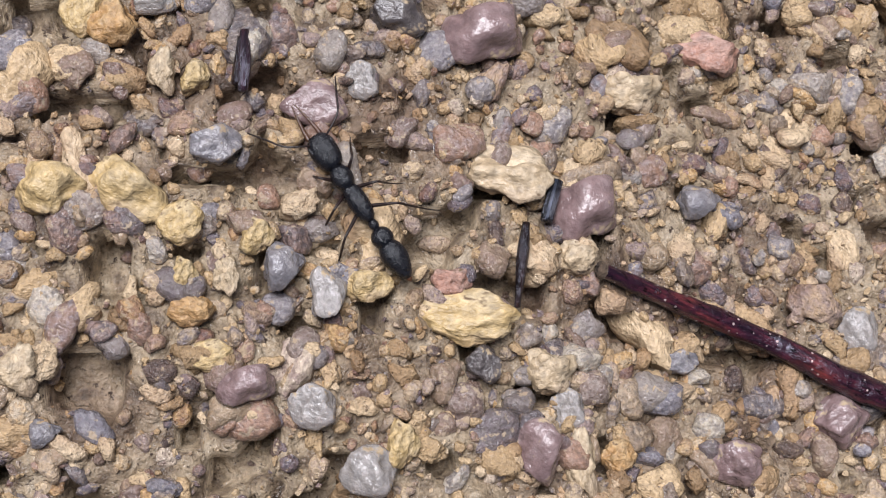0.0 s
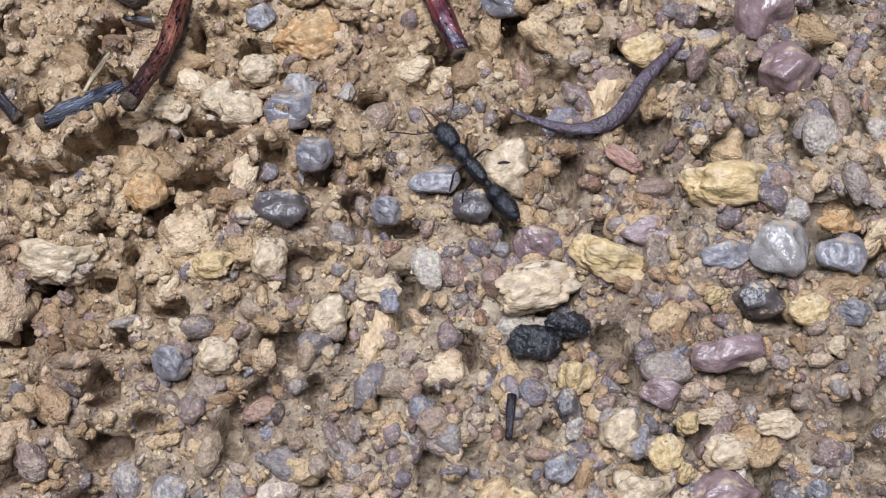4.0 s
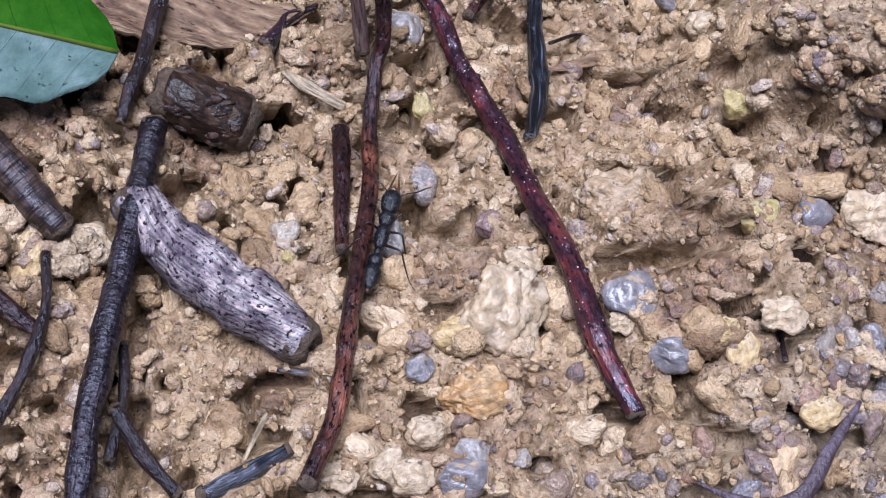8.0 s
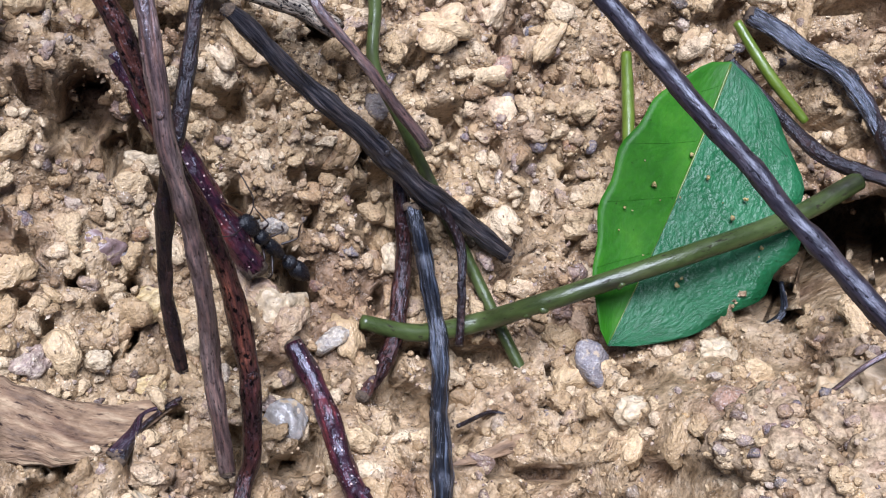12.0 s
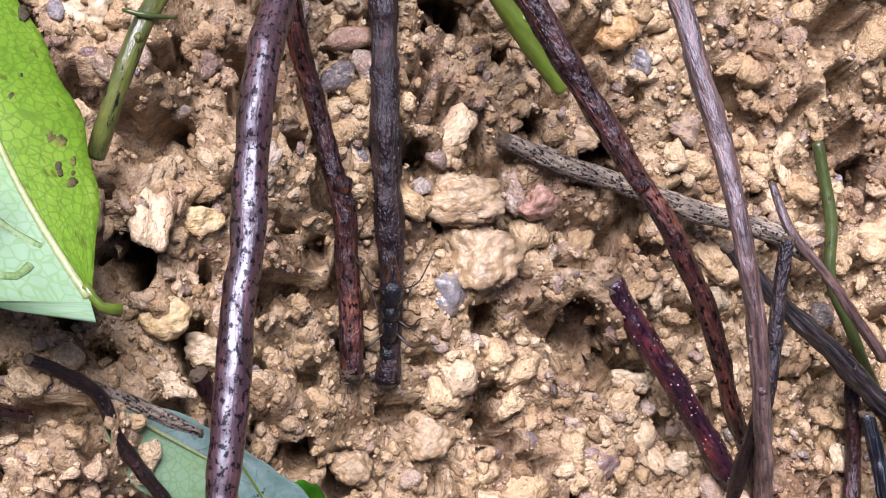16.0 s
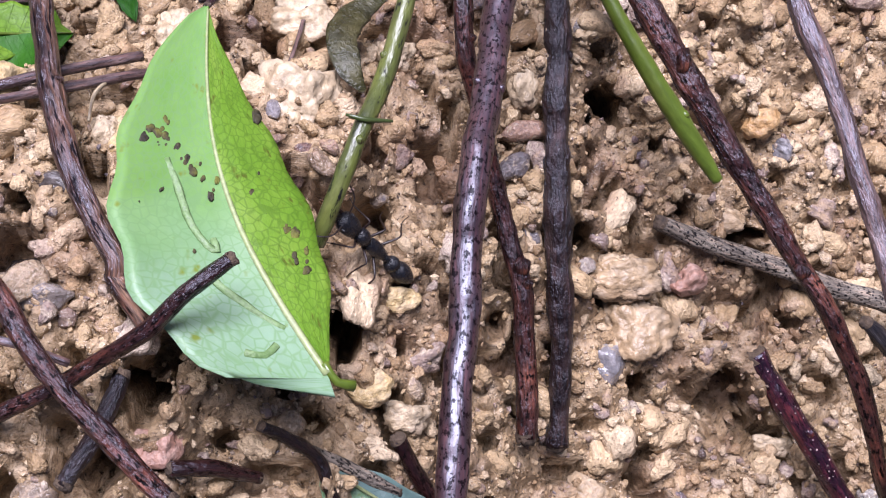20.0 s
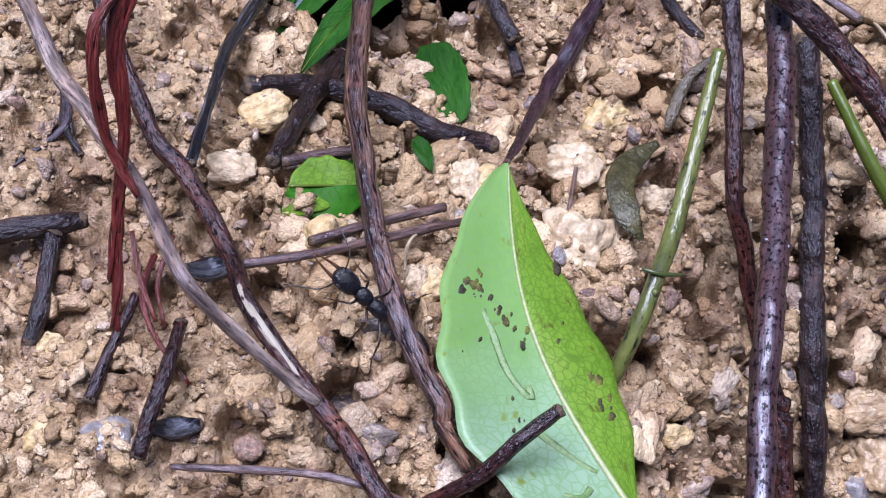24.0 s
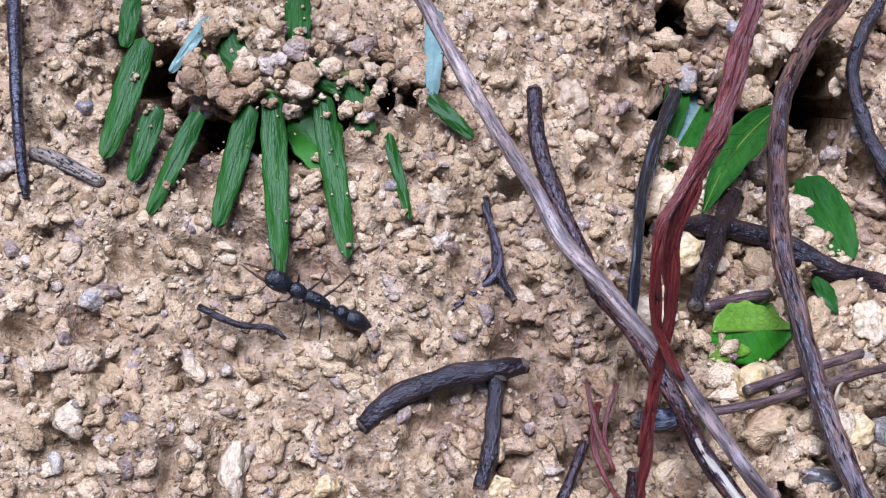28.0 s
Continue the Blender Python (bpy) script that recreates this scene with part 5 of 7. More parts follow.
twig("splinter", "bark_purple", "small dark wood splinter on the gravel",
     [(-1.5, 26.5, 16.5, 0.36), (-1.5, 24.0, 17.3, 0.48), (-1.6, 21.4, 17.7, 0.40)])
twig("splinter", "bark_dark", "small dark splinter standing between stones",
     [(21.9, 11.3, 14.1, 0.33), (21.5, 8.6, 14.7, 0.45), (21.0, 4.2, 14.8, 0.29)])
twig("splinter", "bark_black", "black splinter beside a pebble",
     [(24.9, 15.1, 12.2, 0.55), (23.8, 11.6, 12.9, 0.50)])
twig("splinter", "bark_dark", "thin dark splinter in the gravel",
     [(-1.7, 25.9, 16.5, 0.34), (-2.1, 22.0, 17.4, 0.38)])
twig("splinter", "bark_dark", "small dark wood crumb",
     [(-70.4, 20.9, 7.8, 0.48), (-70.7, 16.5, 8.7, 0.38)])

# ---- leaves, bark and seeds ----
def fibre_bundle(parent, line, count, seed):
    rng = np.random.default_rng(seed)
    c = resample(line, 4.0)
    for k in range(count):
        lo = int(rng.integers(0, max(1, len(c) // 4)))
        hi = int(rng.integers(2 * len(c) // 3, len(c)))
        q = c[lo:hi + 1].copy()
        a, drift = rng.uniform(0, 6.28), rng.uniform(0.15, 0.6)
        for i in range(len(q)):
            b = a + drift * i + rng.uniform(-0.4, 0.4)
            spread = q[i, 3] * rng.uniform(0.2, 1.0)
            q[i, :3] += np.array((math.cos(b), 0.4 * math.sin(b), 0.8 * math.sin(b))) * spread
            q[i, 3] = rng.uniform(0.06, 0.22)
        part("strand", tube("strand", q, "red_fibre", sides=6, rough=0.25, step=0.8, seed=k)[0], parent)


def lump_of_wood(name, label, at, size, material, seed, parent=None):
    v, f = stone_shape(4, seed, 0.35, 4, 1.2, 70, (0.15, 0.5))
    rng = np.random.default_rng(seed)
    bumps = 1 + 0.16 * (wave(v[:, 0] * 9 + 50, v[:, 1] * 9 + v[:, 2] * 5 + 50, 1.6, 9) - 0.5)
    me = mesh_of(name, v * bumps[:, None] * np.array(size) * MM, f, material)
    ob = new(name, me)
    ob.location = Vector(at) * MM
    ob.parent = parent
    return tagged(ob, label, "" if parent else "debris")


thing, c = strip("dry_leaf", "curled purple-brown dry leaf strip on gravel", "leaf", [(-70.2, 50.8, -0.2, 0.15), (-67.2, 49.4, 1.0, 0.41), (-63.3, 48.5, 2.3, 0.60), (-59.3, 50.0, 2.7, 1.01), (-56.0, 54.3, 1.7, 0.81), (-51.6, 59.2, -0.6, 0.21)], "leaf_purple", flat=0.45)
thing, c = strip("dry_leaf", "curled brown leaf beside the green stem", "leaf", [(-164.5, 182.7, -11.0, 0.5), (-168.2, 179.4, -8.8, 1.5), (-169.9, 174.6, -5.2, 1.9), (-169.1, 170.6, -3.6, 1.5), (-167.4, 168.6, -4.4, 0.4)], "leaf_olive", flat=0.16)
thing, c = strip("dry_leaf", "grey shrivelled dead leaf at the stem top", "leaf", [(-157.2, 195.4, -12.3, 0.31), (-160.4, 192.5, -13.5, 0.63), (-162.4, 187.1, -13.7, 0.75), (-162.8, 185.5, -14.2, 0.25)], "leaf_brown", flat=0.3)
thing, c = strip("bark_flake", "flat weathered brown bark flake half buried", "bark", [(-108.1, 108.4, -34.8, 0.53), (-118.3, 105.0, -30.5, 3.33), (-129.5, 106.6, -27.3, 4.72), (-140.7, 109.1, -22.7, 5.01), (-150.8, 111.6, -17.2, 4.09), (-157.7, 112.8, -12.4, 3.05)], "wood_flake", flat=0.16, sides=18, rough=0.07)
thing, c = strip("bark_flake", "thin tan bark flake on the sand", "bark", [(-77.2, 102.1, -36.6, 0.17), (-72.8, 103.2, -37.7, 0.69), (-68.5, 104.8, -39.5, 0.99), (-64.9, 104.9, -40.2, 0.35)], "wood_flake", flat=0.3)
thing, c = strip("leaf_shred", "pale curled leaf shred among crumbs", "leaf", [(-111.8, 98.8, -29.7, 0.31), (-108.7, 96.7, -28.6, 0.80), (-104.4, 94.4, -28.2, 0.61)], "bark_straw", flat=0.3)
log = twig("dead_branch", "bark_lichen", "thick dead branch end with pale lichen and black specks", [(-128.2, 80.5, -15.7, 2.80), (-124.8, 76.0, -13.0, 3.30), (-119.7, 71.7, -10.8, 3.53), (-114.7, 68.1, -9.0, 3.45), (-110.3, 64.9, -8.3, 2.42)])
stump = twig("rotten_stump", "rotten_bark", "dark spongy piece of rotten wood with torn bark", [(-125.4, 94.2, -23.0, 3.0), (-123.0, 93.4, -23.0, 3.6), (-119.8, 92.2, -23.6, 3.8), (-116.8, 91.2, -24.2, 3.4)])
tagged(stump, category="debris")
rng_stump = np.random.default_rng(3)
for k in range(26):
    a, u = rng_stump.uniform(0.1, 3.0), rng_stump.uniform(-4.0, 4.0)
    at = np.array((-121.0 + u, 92.6 - 0.3 * u + 3.5 * math.cos(a), -23.5 - 0.15 * u + 3.4 * math.sin(a)))
    v, f = stone_shape(2, 900 + k, 0.5, 5)
    part("bark_scale", mesh_of("bark_scale", (v * (rng_stump.uniform(0.6, 1.5), rng_stump.uniform(0.4, 0.8), 0.35) + at) * MM, f, "rotten_wood"), stump)
slab = tagged(new("charred_bark"), "curved charred black bark slab over pale rotten wood", "bark")
part("bark", tube("bark", [(-152.5, 69.0, -7.0, 1.6), (-149.0, 71.4, -7.6, 2.0), (-145.2, 71.3, -8.3, 1.7), (-141.8, 68.9, -8.5, 1.1), (-138.3, 66.0, -8.6, 0.6)], "rotten_wood", sides=20, flat=0.5, rough=0.3, step=0.4)[0], slab, "charred flaking bark")
part("wood", tube("wood", [(-153.5, 66.5, -7.6, 2.2), (-149.5, 67.8, -8.0, 2.6), (-145.0, 67.0, -8.6, 2.3), (-142.0, 65.6, -8.9, 1.2)], "wood_flake", sides=20, flat=0.5, rough=0.2, step=0.4)[0], slab, "pale crumbly wood")
for k, (x, y, z, r) in enumerate(((-135.4, 74.2, -12.4, 1.5), (-133.0, 75.6, -13.0, 1.7), (-134.0, 72.9, -12.0, 1.4), (-131.9, 74.0, -12.6, 1.2), (-136.6, 72.6, -11.8, 1.1))):
    lump_of_wood("soil_clod", "cream crumbly clod resting against the twig", (x, y, z), (r, r * 0.9, r * 0.8), "stone_c", 80 + k)
for k, (x, y, z, r) in enumerate(((-47.8, 106.4, -16.0, 4.6), (-42.5, 105.7, -12.5, 4.2), (-39.5, 102.6, -9.5, 5.4), (-48.3, 101.2, -8.5, 4.8), (-43.6, 98.6, -5.0, 4.4), (-35.9, 100.8, -10.0, 4.0), (-52.0, 104.0, -14.5, 3.2), (-45.1, 94.4, -6.5, 3.2), (-35.0, 96.4, -10.0, 3.4), (-51.5, 97.2, -9.5, 2.8), (-40.0, 93.5, -8.5, 2.9))):
    lump_of_wood("soil_clod", "large crumbly tan clod on the mound", (x, y, z), (r, r * 0.85, r * 0.8), "clod", 120 + k)
capsule = lump_of_wood("seed_capsule", "shiny black two-lobed seed capsule", (-68.1, 26.1, 7.1), (2.4, 1.8, 1.6), "capsule_black", 6)
lobe = lump_of_wood("lobe", "", (3.1, 1.5, 0.3), (2.1, 1.5, 1.4), "capsule_black", 7, capsule)
fibre = tagged(new("root_fibres"), "bundle of red-brown shredded root fibres hanging", "root")
fibre_bundle(fibre, [(-213.7, 199.3, 55.0, 0.95), (-214.4, 191.5, 55.0, 0.95), (-215.1, 185.4, 54.0, 0.95), (-216.0, 180.3, 53.0, 0.95), (-217.1, 175.2, 52.0, 1.00), (-218.8, 170.9, 50.0, 0.90), (-219.6, 166.9, 47.0, 0.75), (-219.0, 162.9, 44.0, 0.60), (-219.1, 158.6, 41.0, 0.55), (-219.5, 154.2, 38.0, 0.65), (-219.8, 146.8, 34.0, 0.90)], 46, 3)
fibre_bundle(fibre, [(-216.0, 180.3, 53.0, 0.40), (-218.7, 172.5, 51.0, 0.50), (-220.8, 168.3, 50.0, 0.55), (-221.0, 164.6, 48.0, 0.50), (-219.9, 160.4, 44.0, 0.40), (-217.3, 156.6, 42.0, 0.30)], 20, 4)
part("strand", tube("strand", [(-221.1, 159.9, 7.2, 0.37), (-221.6, 155.9, 9.1, 0.36), (-220.5, 152.3, 10.0, 0.31), (-218.2, 148.9, 9.9, 0.25), (-215.7, 146.2, 9.8, 0.20)], "red_fibre", sides=8, rough=0.2)[0], fibre)
part("strand", tube("strand", [(-222.9, 161.2, 11.8, 0.25), (-221.6, 156.5, 11.9, 0.30), (-219.4, 152.0, 12.1, 0.25)], "red_fibre", sides=8, rough=0.2)[0], fibre)
part("strand", tube("strand", [(-219.3, 162.1, 7.8, 0.27), (-220.3, 157.0, 7.9, 0.27), (-219.1, 152.2, 8.1, 0.21)], "red_fibre", sides=8, rough=0.2)[0], fibre)
lump_of_wood("caught_pebble", "small cream pebble caught between two twigs", (-112.3, 139.8, -4.5), (1.7, 1.5, 1.4), "stone_c", 15)
lump_of_wood("caught_pebble", "small pale pebble resting against the broken stub", (-109.7, 144.5, -33.9), (1.1, 1.5, 1.2), "stone_c", 16)
fern = tagged(new("fern_frond"), "green fern frond half buried in crumbly soil", "fern")
part("stalk", tube("stalk", [(-269.9, 198.3, 2.9, 0.24), (-266.1, 195.6, 3.3, 0.32), (-261.2, 193.9, 3.7, 0.35), (-256.6, 194.6, 3.1, 0.35), (-252.4, 198.0, 1.1, 0.33), (-247.1, 199.2, -0.6, 0.24)], "stem_lime", sides=8)[0], fern, "curved pale green stalk")
PALE_BASE, PALE_TIP = np.array((-170.3, 135.1, 14.0)), np.array((-184.0, 174.6, 3.0))
# left half is coloured paler for the sky's sheen on it
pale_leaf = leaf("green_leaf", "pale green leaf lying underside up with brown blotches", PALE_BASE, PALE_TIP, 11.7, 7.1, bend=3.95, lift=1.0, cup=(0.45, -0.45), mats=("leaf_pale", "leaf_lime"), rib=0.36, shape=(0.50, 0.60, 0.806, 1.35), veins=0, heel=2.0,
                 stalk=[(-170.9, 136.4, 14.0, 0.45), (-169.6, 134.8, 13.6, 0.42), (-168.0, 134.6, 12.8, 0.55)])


def pale_point(s, across):
    """A point just above the pale leaf: share of its length from the stalk, and millimetres to the side of the midrib."""
    way = PALE_TIP - PALE_BASE
    length = np.linalg.norm(way)
    way = way / length
    side_way = np.cross((0, 0, 1.0), way)
    side_way /= np.linalg.norm(side_way)
    up = np.cross(way, side_way)
    bow = math.sin(math.pi * s)
    half = 11.9 * math.sin(math.pi * s ** 0.50) ** 0.60 if across > 0 else 7.1 * math.sin(math.pi * s ** 0.806) ** 1.35
    rise = (0.45 if across > 0 else -0.45) * half * (abs(across) / half) ** 1.4
    return PALE_BASE + way * length * s + side_way * (3.95 * bow + across) + up * (bow + rise + 0.17)


# winding mines that larvae left in the leaf, and dead brown spots
for trail in (((0.58, 4.8), (0.53, 4.4), (0.47, 4.3), (0.41, 4.2), (0.355, 3.6), (0.34, 2.9), (0.37, 2.8)), ((0.27, 4.6), (0.22, 3.6), (0.165, 2.2), (0.13, 1.0)), ((0.085, 5.6), (0.075, 4.0), (0.095, 2.4))):
    part("mine", tube("mine", [(*pale_point(s, a), 0.36) for s, a in trail], "leaf_mine", sides=8, flat=0.3, rough=0.3)[0], pale_leaf, "yellow-green winding leaf mine")
rng_leaf = np.random.default_rng(12)
for s0, a0, count, spread, size in ((0.66, 5.2, 9, 1.3, 0.5), (0.62, 4.4, 7, 1.0, 0.45), (0.55, 2.6, 8, 1.2, 0.4), (0.50, 1.2, 4, 0.8, 0.35), (0.68, -4.6, 4, 0.5, 0.6), (0.45, -3.2, 6, 1.2, 0.42), (0.36, -4.4, 7, 1.0, 0.55), (0.28, -4.0, 5, 0.8, 0.5), (0.5, 6.5, 3, 2.0, 0.22), (0.3, 5.0, 4, 2.5, 0.2)):
    for k in range(count):
        s1, a1 = s0 + rng_leaf.normal() * spread / 45, a0 + rng_leaf.normal() * spread * 0.5
        v, f = stone_shape(2, int(rng_leaf.integers(1, 9999)), 0.5, 4)
        r = size * rng_leaf.uniform(0.4, 1.2)
        v = v * (r * 0.8, r * 1.3, 0.05)
        v[:, 2] += v[:, 0] * -0.47 - v[:, 1] * 0.3
        part("dead_spot", mesh_of("dead_spot", (v + pale_point(s1, a1) - (0, 0, 0.06)) * MM, f, "leaf_spot"), pale_leaf, "brown dead spot")
leaf("green_leaf", "dark green glossy leaf in the hollow", (-42.9, 151.0, -36.0), (-58.4, 116.2, -38.0), 15.7, 8.7, bend=0.5, cup=(0.0, 0.1), mats=("leaf_teal_sheen", "leaf_dark"), rib=0.16, shape=(0.9, 0.7), veins=4)
# its leaf_blue half has the sky's reflection painted in as colour
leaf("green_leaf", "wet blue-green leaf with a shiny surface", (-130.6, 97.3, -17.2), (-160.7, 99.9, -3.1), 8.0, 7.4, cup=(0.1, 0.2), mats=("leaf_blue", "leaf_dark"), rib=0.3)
leaf("green_leaf", "pale leaf half buried under crumbs", (-170.2, 128.4, -2.6), (-147.8, 117.3, -21.0), 2.7, 5.9, cup=(0.0, 0.0), mats=("leaf_blue", "leaf_pale"), rib=0.2)
leaf("green_leaf", "dull green leaf at the foot of the bark", (-148.7, 118.8, -19.2), (-157.3, 119.3, -12.7), 3.1, 3.1, mats=("leaf_dark", "leaf_dark"), rib=0.2)
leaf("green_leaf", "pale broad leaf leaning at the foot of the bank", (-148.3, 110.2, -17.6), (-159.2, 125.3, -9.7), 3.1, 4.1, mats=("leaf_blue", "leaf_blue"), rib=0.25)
leaf("torn_leaf", "torn green leaf piece pressed into soil", (-200.4, 175.1, -2.8), (-208.6, 166.8, 3.0), 2.9, 2.8, mats=("leaf_lime", "leaf_dark"), rib=0.15, cup=(0.0, 0.0), shape=(0.7, 0.5))
leaf("torn_leaf", "folded green leaf strip in the soil", (-192.7, 197.1, -19.9), (-189.0, 183.6, -11.7), 3.0, 3.0, mats=("fern_green", "fern_green"), rib=0.0, shape=(0.8, 0.4))
leaf("torn_leaf", "small green leaf strip under crumbs", (-194.2, 180.2, -7.7), (-192.1, 174.9, -4.6), 1.1, 1.1, mats=("fern_green", "fern_green"), rib=0.0)
leaf("torn_leaf", "faded green leaf piece beside twigs", (-208.1, 170.1, 1.7), (-197.9, 171.9, -1.1), 3.5, 4.1, mats=("leaf_lime", "leaf_dark"), rib=0.2, cup=(0.0, 0.0))
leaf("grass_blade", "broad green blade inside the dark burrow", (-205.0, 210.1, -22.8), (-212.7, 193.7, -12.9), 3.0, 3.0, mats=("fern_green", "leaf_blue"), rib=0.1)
leaf("grass_blade", "bright green blade bending out of the burrow", (-195.9, 207.0, -19.6), (-208.5, 186.3, -6.3), 2.6, 2.2, bend=-1.5, mats=("fern_green", "fern_green"), rib=0.15)
leaf("grass_blade", "green blade hanging into the burrow", (-209.8, 211.6, -21.0), (-211.7, 197.0, -14.4), 1.7, 1.7, mats=("fern_green", "fern_green"), rib=0.0)
leaf("leaflet", "narrow green fern leaflet powdered with soil", (-260.9, 193.2, 5.2), (-257.1, 170.8, 7.1), 1.5, 1.5, mats=("fern_green", "fern_green"), rib=0.0, shape=(0.62, 0.3), veins=0, cup=(-0.35, -0.35), parent=fern)
leaf("leaflet", "narrow green fern leaflet powdered with soil", (-255.2, 194.0, 4.4), (-249.9, 173.8, 6.4), 1.5, 1.5, mats=("fern_green", "fern_green"), rib=0.0, shape=(0.62, 0.3), veins=0, cup=(-0.35, -0.35), parent=fern)
leaf("leaflet", "narrow green fern leaflet powdered with soil", (-263.2, 191.4, 5.6), (-264.9, 176.0, 7.1), 1.5, 1.5, mats=("fern_green", "fern_green"), rib=0.0, shape=(0.62, 0.3), veins=0, cup=(-0.35, -0.35), parent=fern)
leaf("leaflet", "short dark fern leaflet under crumbs", (-252.1, 197.2, 3.3), (-249.2, 189.1, 4.6), 1.6, 1.6, mats=("fern_green", "fern_green"), rib=0.0, shape=(0.62, 0.3), veins=0, cup=(-0.35, -0.35), parent=fern)
leaf("leaflet", "narrow green fern leaflet powdered with soil", (-247.0, 189.9, 4.1), (-243.4, 179.2, 5.4), 0.7, 0.7, mats=("fern_green", "fern_green"), rib=0.0, shape=(0.62, 0.3), veins=0, cup=(-0.35, -0.35), parent=fern)
leaf("leaflet", "narrow green fern leaflet powdered with soil", (-268.8, 190.0, 6.1), (-272.6, 176.7, 7.5), 1.2, 1.2, mats=("fern_green", "fern_green"), rib=0.0, shape=(0.62, 0.3), veins=0, cup=(-0.35, -0.35), parent=fern)
leaf("leaflet", "narrow green fern leaflet powdered with soil", (-273.8, 190.1, 6.4), (-275.1, 180.4, 7.3), 1.4, 1.4, mats=("fern_green", "fern_green"), rib=0.0, shape=(0.62, 0.3), veins=0, cup=(-0.35, -0.35), parent=fern)
leaf("leaflet", "narrow green fern leaflet powdered with soil", (-276.5, 198.6, 5.8), (-278.6, 182.8, 7.3), 1.7, 1.7, mats=("fern_green", "fern_green"), rib=0.0, shape=(0.62, 0.3), veins=0, cup=(-0.35, -0.35), parent=fern)
leaf("leaflet", "short dark fern leaflet under crumbs", (-259.9, 208.6, 1.5), (-258.5, 197.3, 4.2), 1.6, 1.6, mats=("fern_green", "fern_green"), rib=0.0, shape=(0.62, 0.3), veins=0, cup=(-0.35, -0.35), parent=fern)
leaf("leaflet", "short dark fern leaflet under crumbs", (-267.6, 201.0, 4.6), (-263.6, 193.9, 5.3), 1.7, 1.7, mats=("fern_green", "fern_green"), rib=0.0, shape=(0.62, 0.3), veins=0, cup=(-0.35, -0.35), parent=fern)
leaf("leaflet", "pale grey-green fern leaflet", (-243.2, 209.3, -3.3), (-242.3, 195.6, 1.9), 1.2, 1.2, mats=("leaf_blue", "leaf_blue"), rib=0.0, shape=(0.62, 0.3), veins=0, cup=(-0.35, -0.35), parent=fern)
leaf("leaflet", "narrow green fern leaflet powdered with soil", (-242.7, 195.7, 2.0), (-237.0, 190.8, 2.3), 1.0, 1.0, mats=("fern_green", "fern_green"), rib=0.0, shape=(0.62, 0.3), veins=0, cup=(-0.35, -0.35), parent=fern)
leaf("leaflet", "short dark fern leaflet under crumbs", (-257.5, 197.5, 4.0), (-252.6, 194.8, 3.9), 1.5, 1.5, mats=("fern_green", "fern_green"), rib=0.0, shape=(0.62, 0.3), veins=0, cup=(-0.35, -0.35), parent=fern)
leaf("leaflet", "narrow green fern leaflet powdered with soil", (-278.7, 204.1, 5.3), (-278.5, 196.9, 6.1), 1.2, 1.2, mats=("fern_green", "fern_green"), rib=0.0, shape=(0.62, 0.3), veins=0, cup=(-0.35, -0.35), parent=fern)
leaf("leaflet", "pale grey-green fern leaflet", (-269.5, 202.3, 4.6), (-272.8, 194.3, 6.0), 0.8, 0.8, mats=("leaf_blue", "leaf_blue"), rib=0.0, shape=(0.62, 0.3), veins=0, cup=(-0.35, -0.35), parent=fern)
leaf("leaflet", "broad teal fern leaflet deep in the soil", (-258.6, 192.5, 1.0), (-251.6, 183.7, 1.6), 3.7, 2.7, mats=("leaf_dark", "leaf_dark"), rib=0.0, veins=0, parent=fern)

# ---- the ant: a slender black ant with long jaws, head towards +x ----
STRETCH = 1.07


def lump(rings, material, name, sides=16):
    """A body of revolution along x from (x, radius across, radius up, lift) rings."""
    verts, faces = [], []
    for x, ry, rz, dz in rings:
        for s in range(sides):
            a = 6.2832 * s / sides
            verts.append((x * STRETCH, ry * math.cos(a), dz + rz * math.sin(a)))
    n = len(rings)
    for i in range(n - 1):
        for s in range(sides):
            a, b = i * sides + s, i * sides + (s + 1) % sides
            faces.append((a, b, b + sides, a + sides)[::-1])
    faces.append(tuple(range(sides)))
    faces.append(tuple(range((n - 1) * sides, n * sides))[::-1])
    return mesh_of(name, np.array(verts) * MM, faces, material)


def egg(x0, x1, ry, rz, dz=0.0, blunt=0.5, n=11, lean=0.0):
    rings = []
    for i in range(n):
        t = i / (n - 1)
        r = max(0.05, math.sin(math.pi * (0.02 + 0.96 * t)) ** blunt)
        rings.append((x0 + (x1 - x0) * t, ry * r * (1 + lean * (t - 0.5)), rz * r * (1 + lean * (t - 0.5)), dz))
    return rings


def limb(name, points, material, parent, label=""):
    points = [(p[0] * STRETCH, *p[1:]) for p in points]
    return part(name, tube(name, points, material, sides=8, step=0.35, rough=0.02)[0], parent, label)


ant = tagged(new("ant"), "slender matt black ant with long reddish jaws walking", "ant")
head = part("head", lump(egg(2.95, 5.85, 1.16, 0.92, 0.15, 0.27, lean=0.12), "ant_black", "head"), ant)
part("thorax", lump(egg(1.05, 3.15, 0.90, 0.84, 0.15, 0.42, lean=0.15), "ant_black", "thorax"), ant)
part("mid_body", lump(egg(-1.75, 1.55, 0.84, 0.84, 0.0, 0.36, lean=0.12), "ant_black", "mid_body"), ant)
part("petiole", lump(egg(-2.6, -1.5, 0.42, 0.5, -0.1, 0.5), "ant_black", "petiole"), ant)
part("waist_ring", lump(egg(-4.1, -2.4, 0.92, 0.9, -0.15, 0.42), "ant_black", "waist_ring"), ant)
gaster = part("gaster", lump(egg(-6.85, -3.5, 1.06, 1.02, -0.2, 0.5, lean=0.5), "ant_black", "gaster"), ant)
part("sting_tip", lump(egg(-7.15, -6.45, 0.26, 0.26, -0.25, 0.7), "ant_rust", "sting_tip"), gaster)
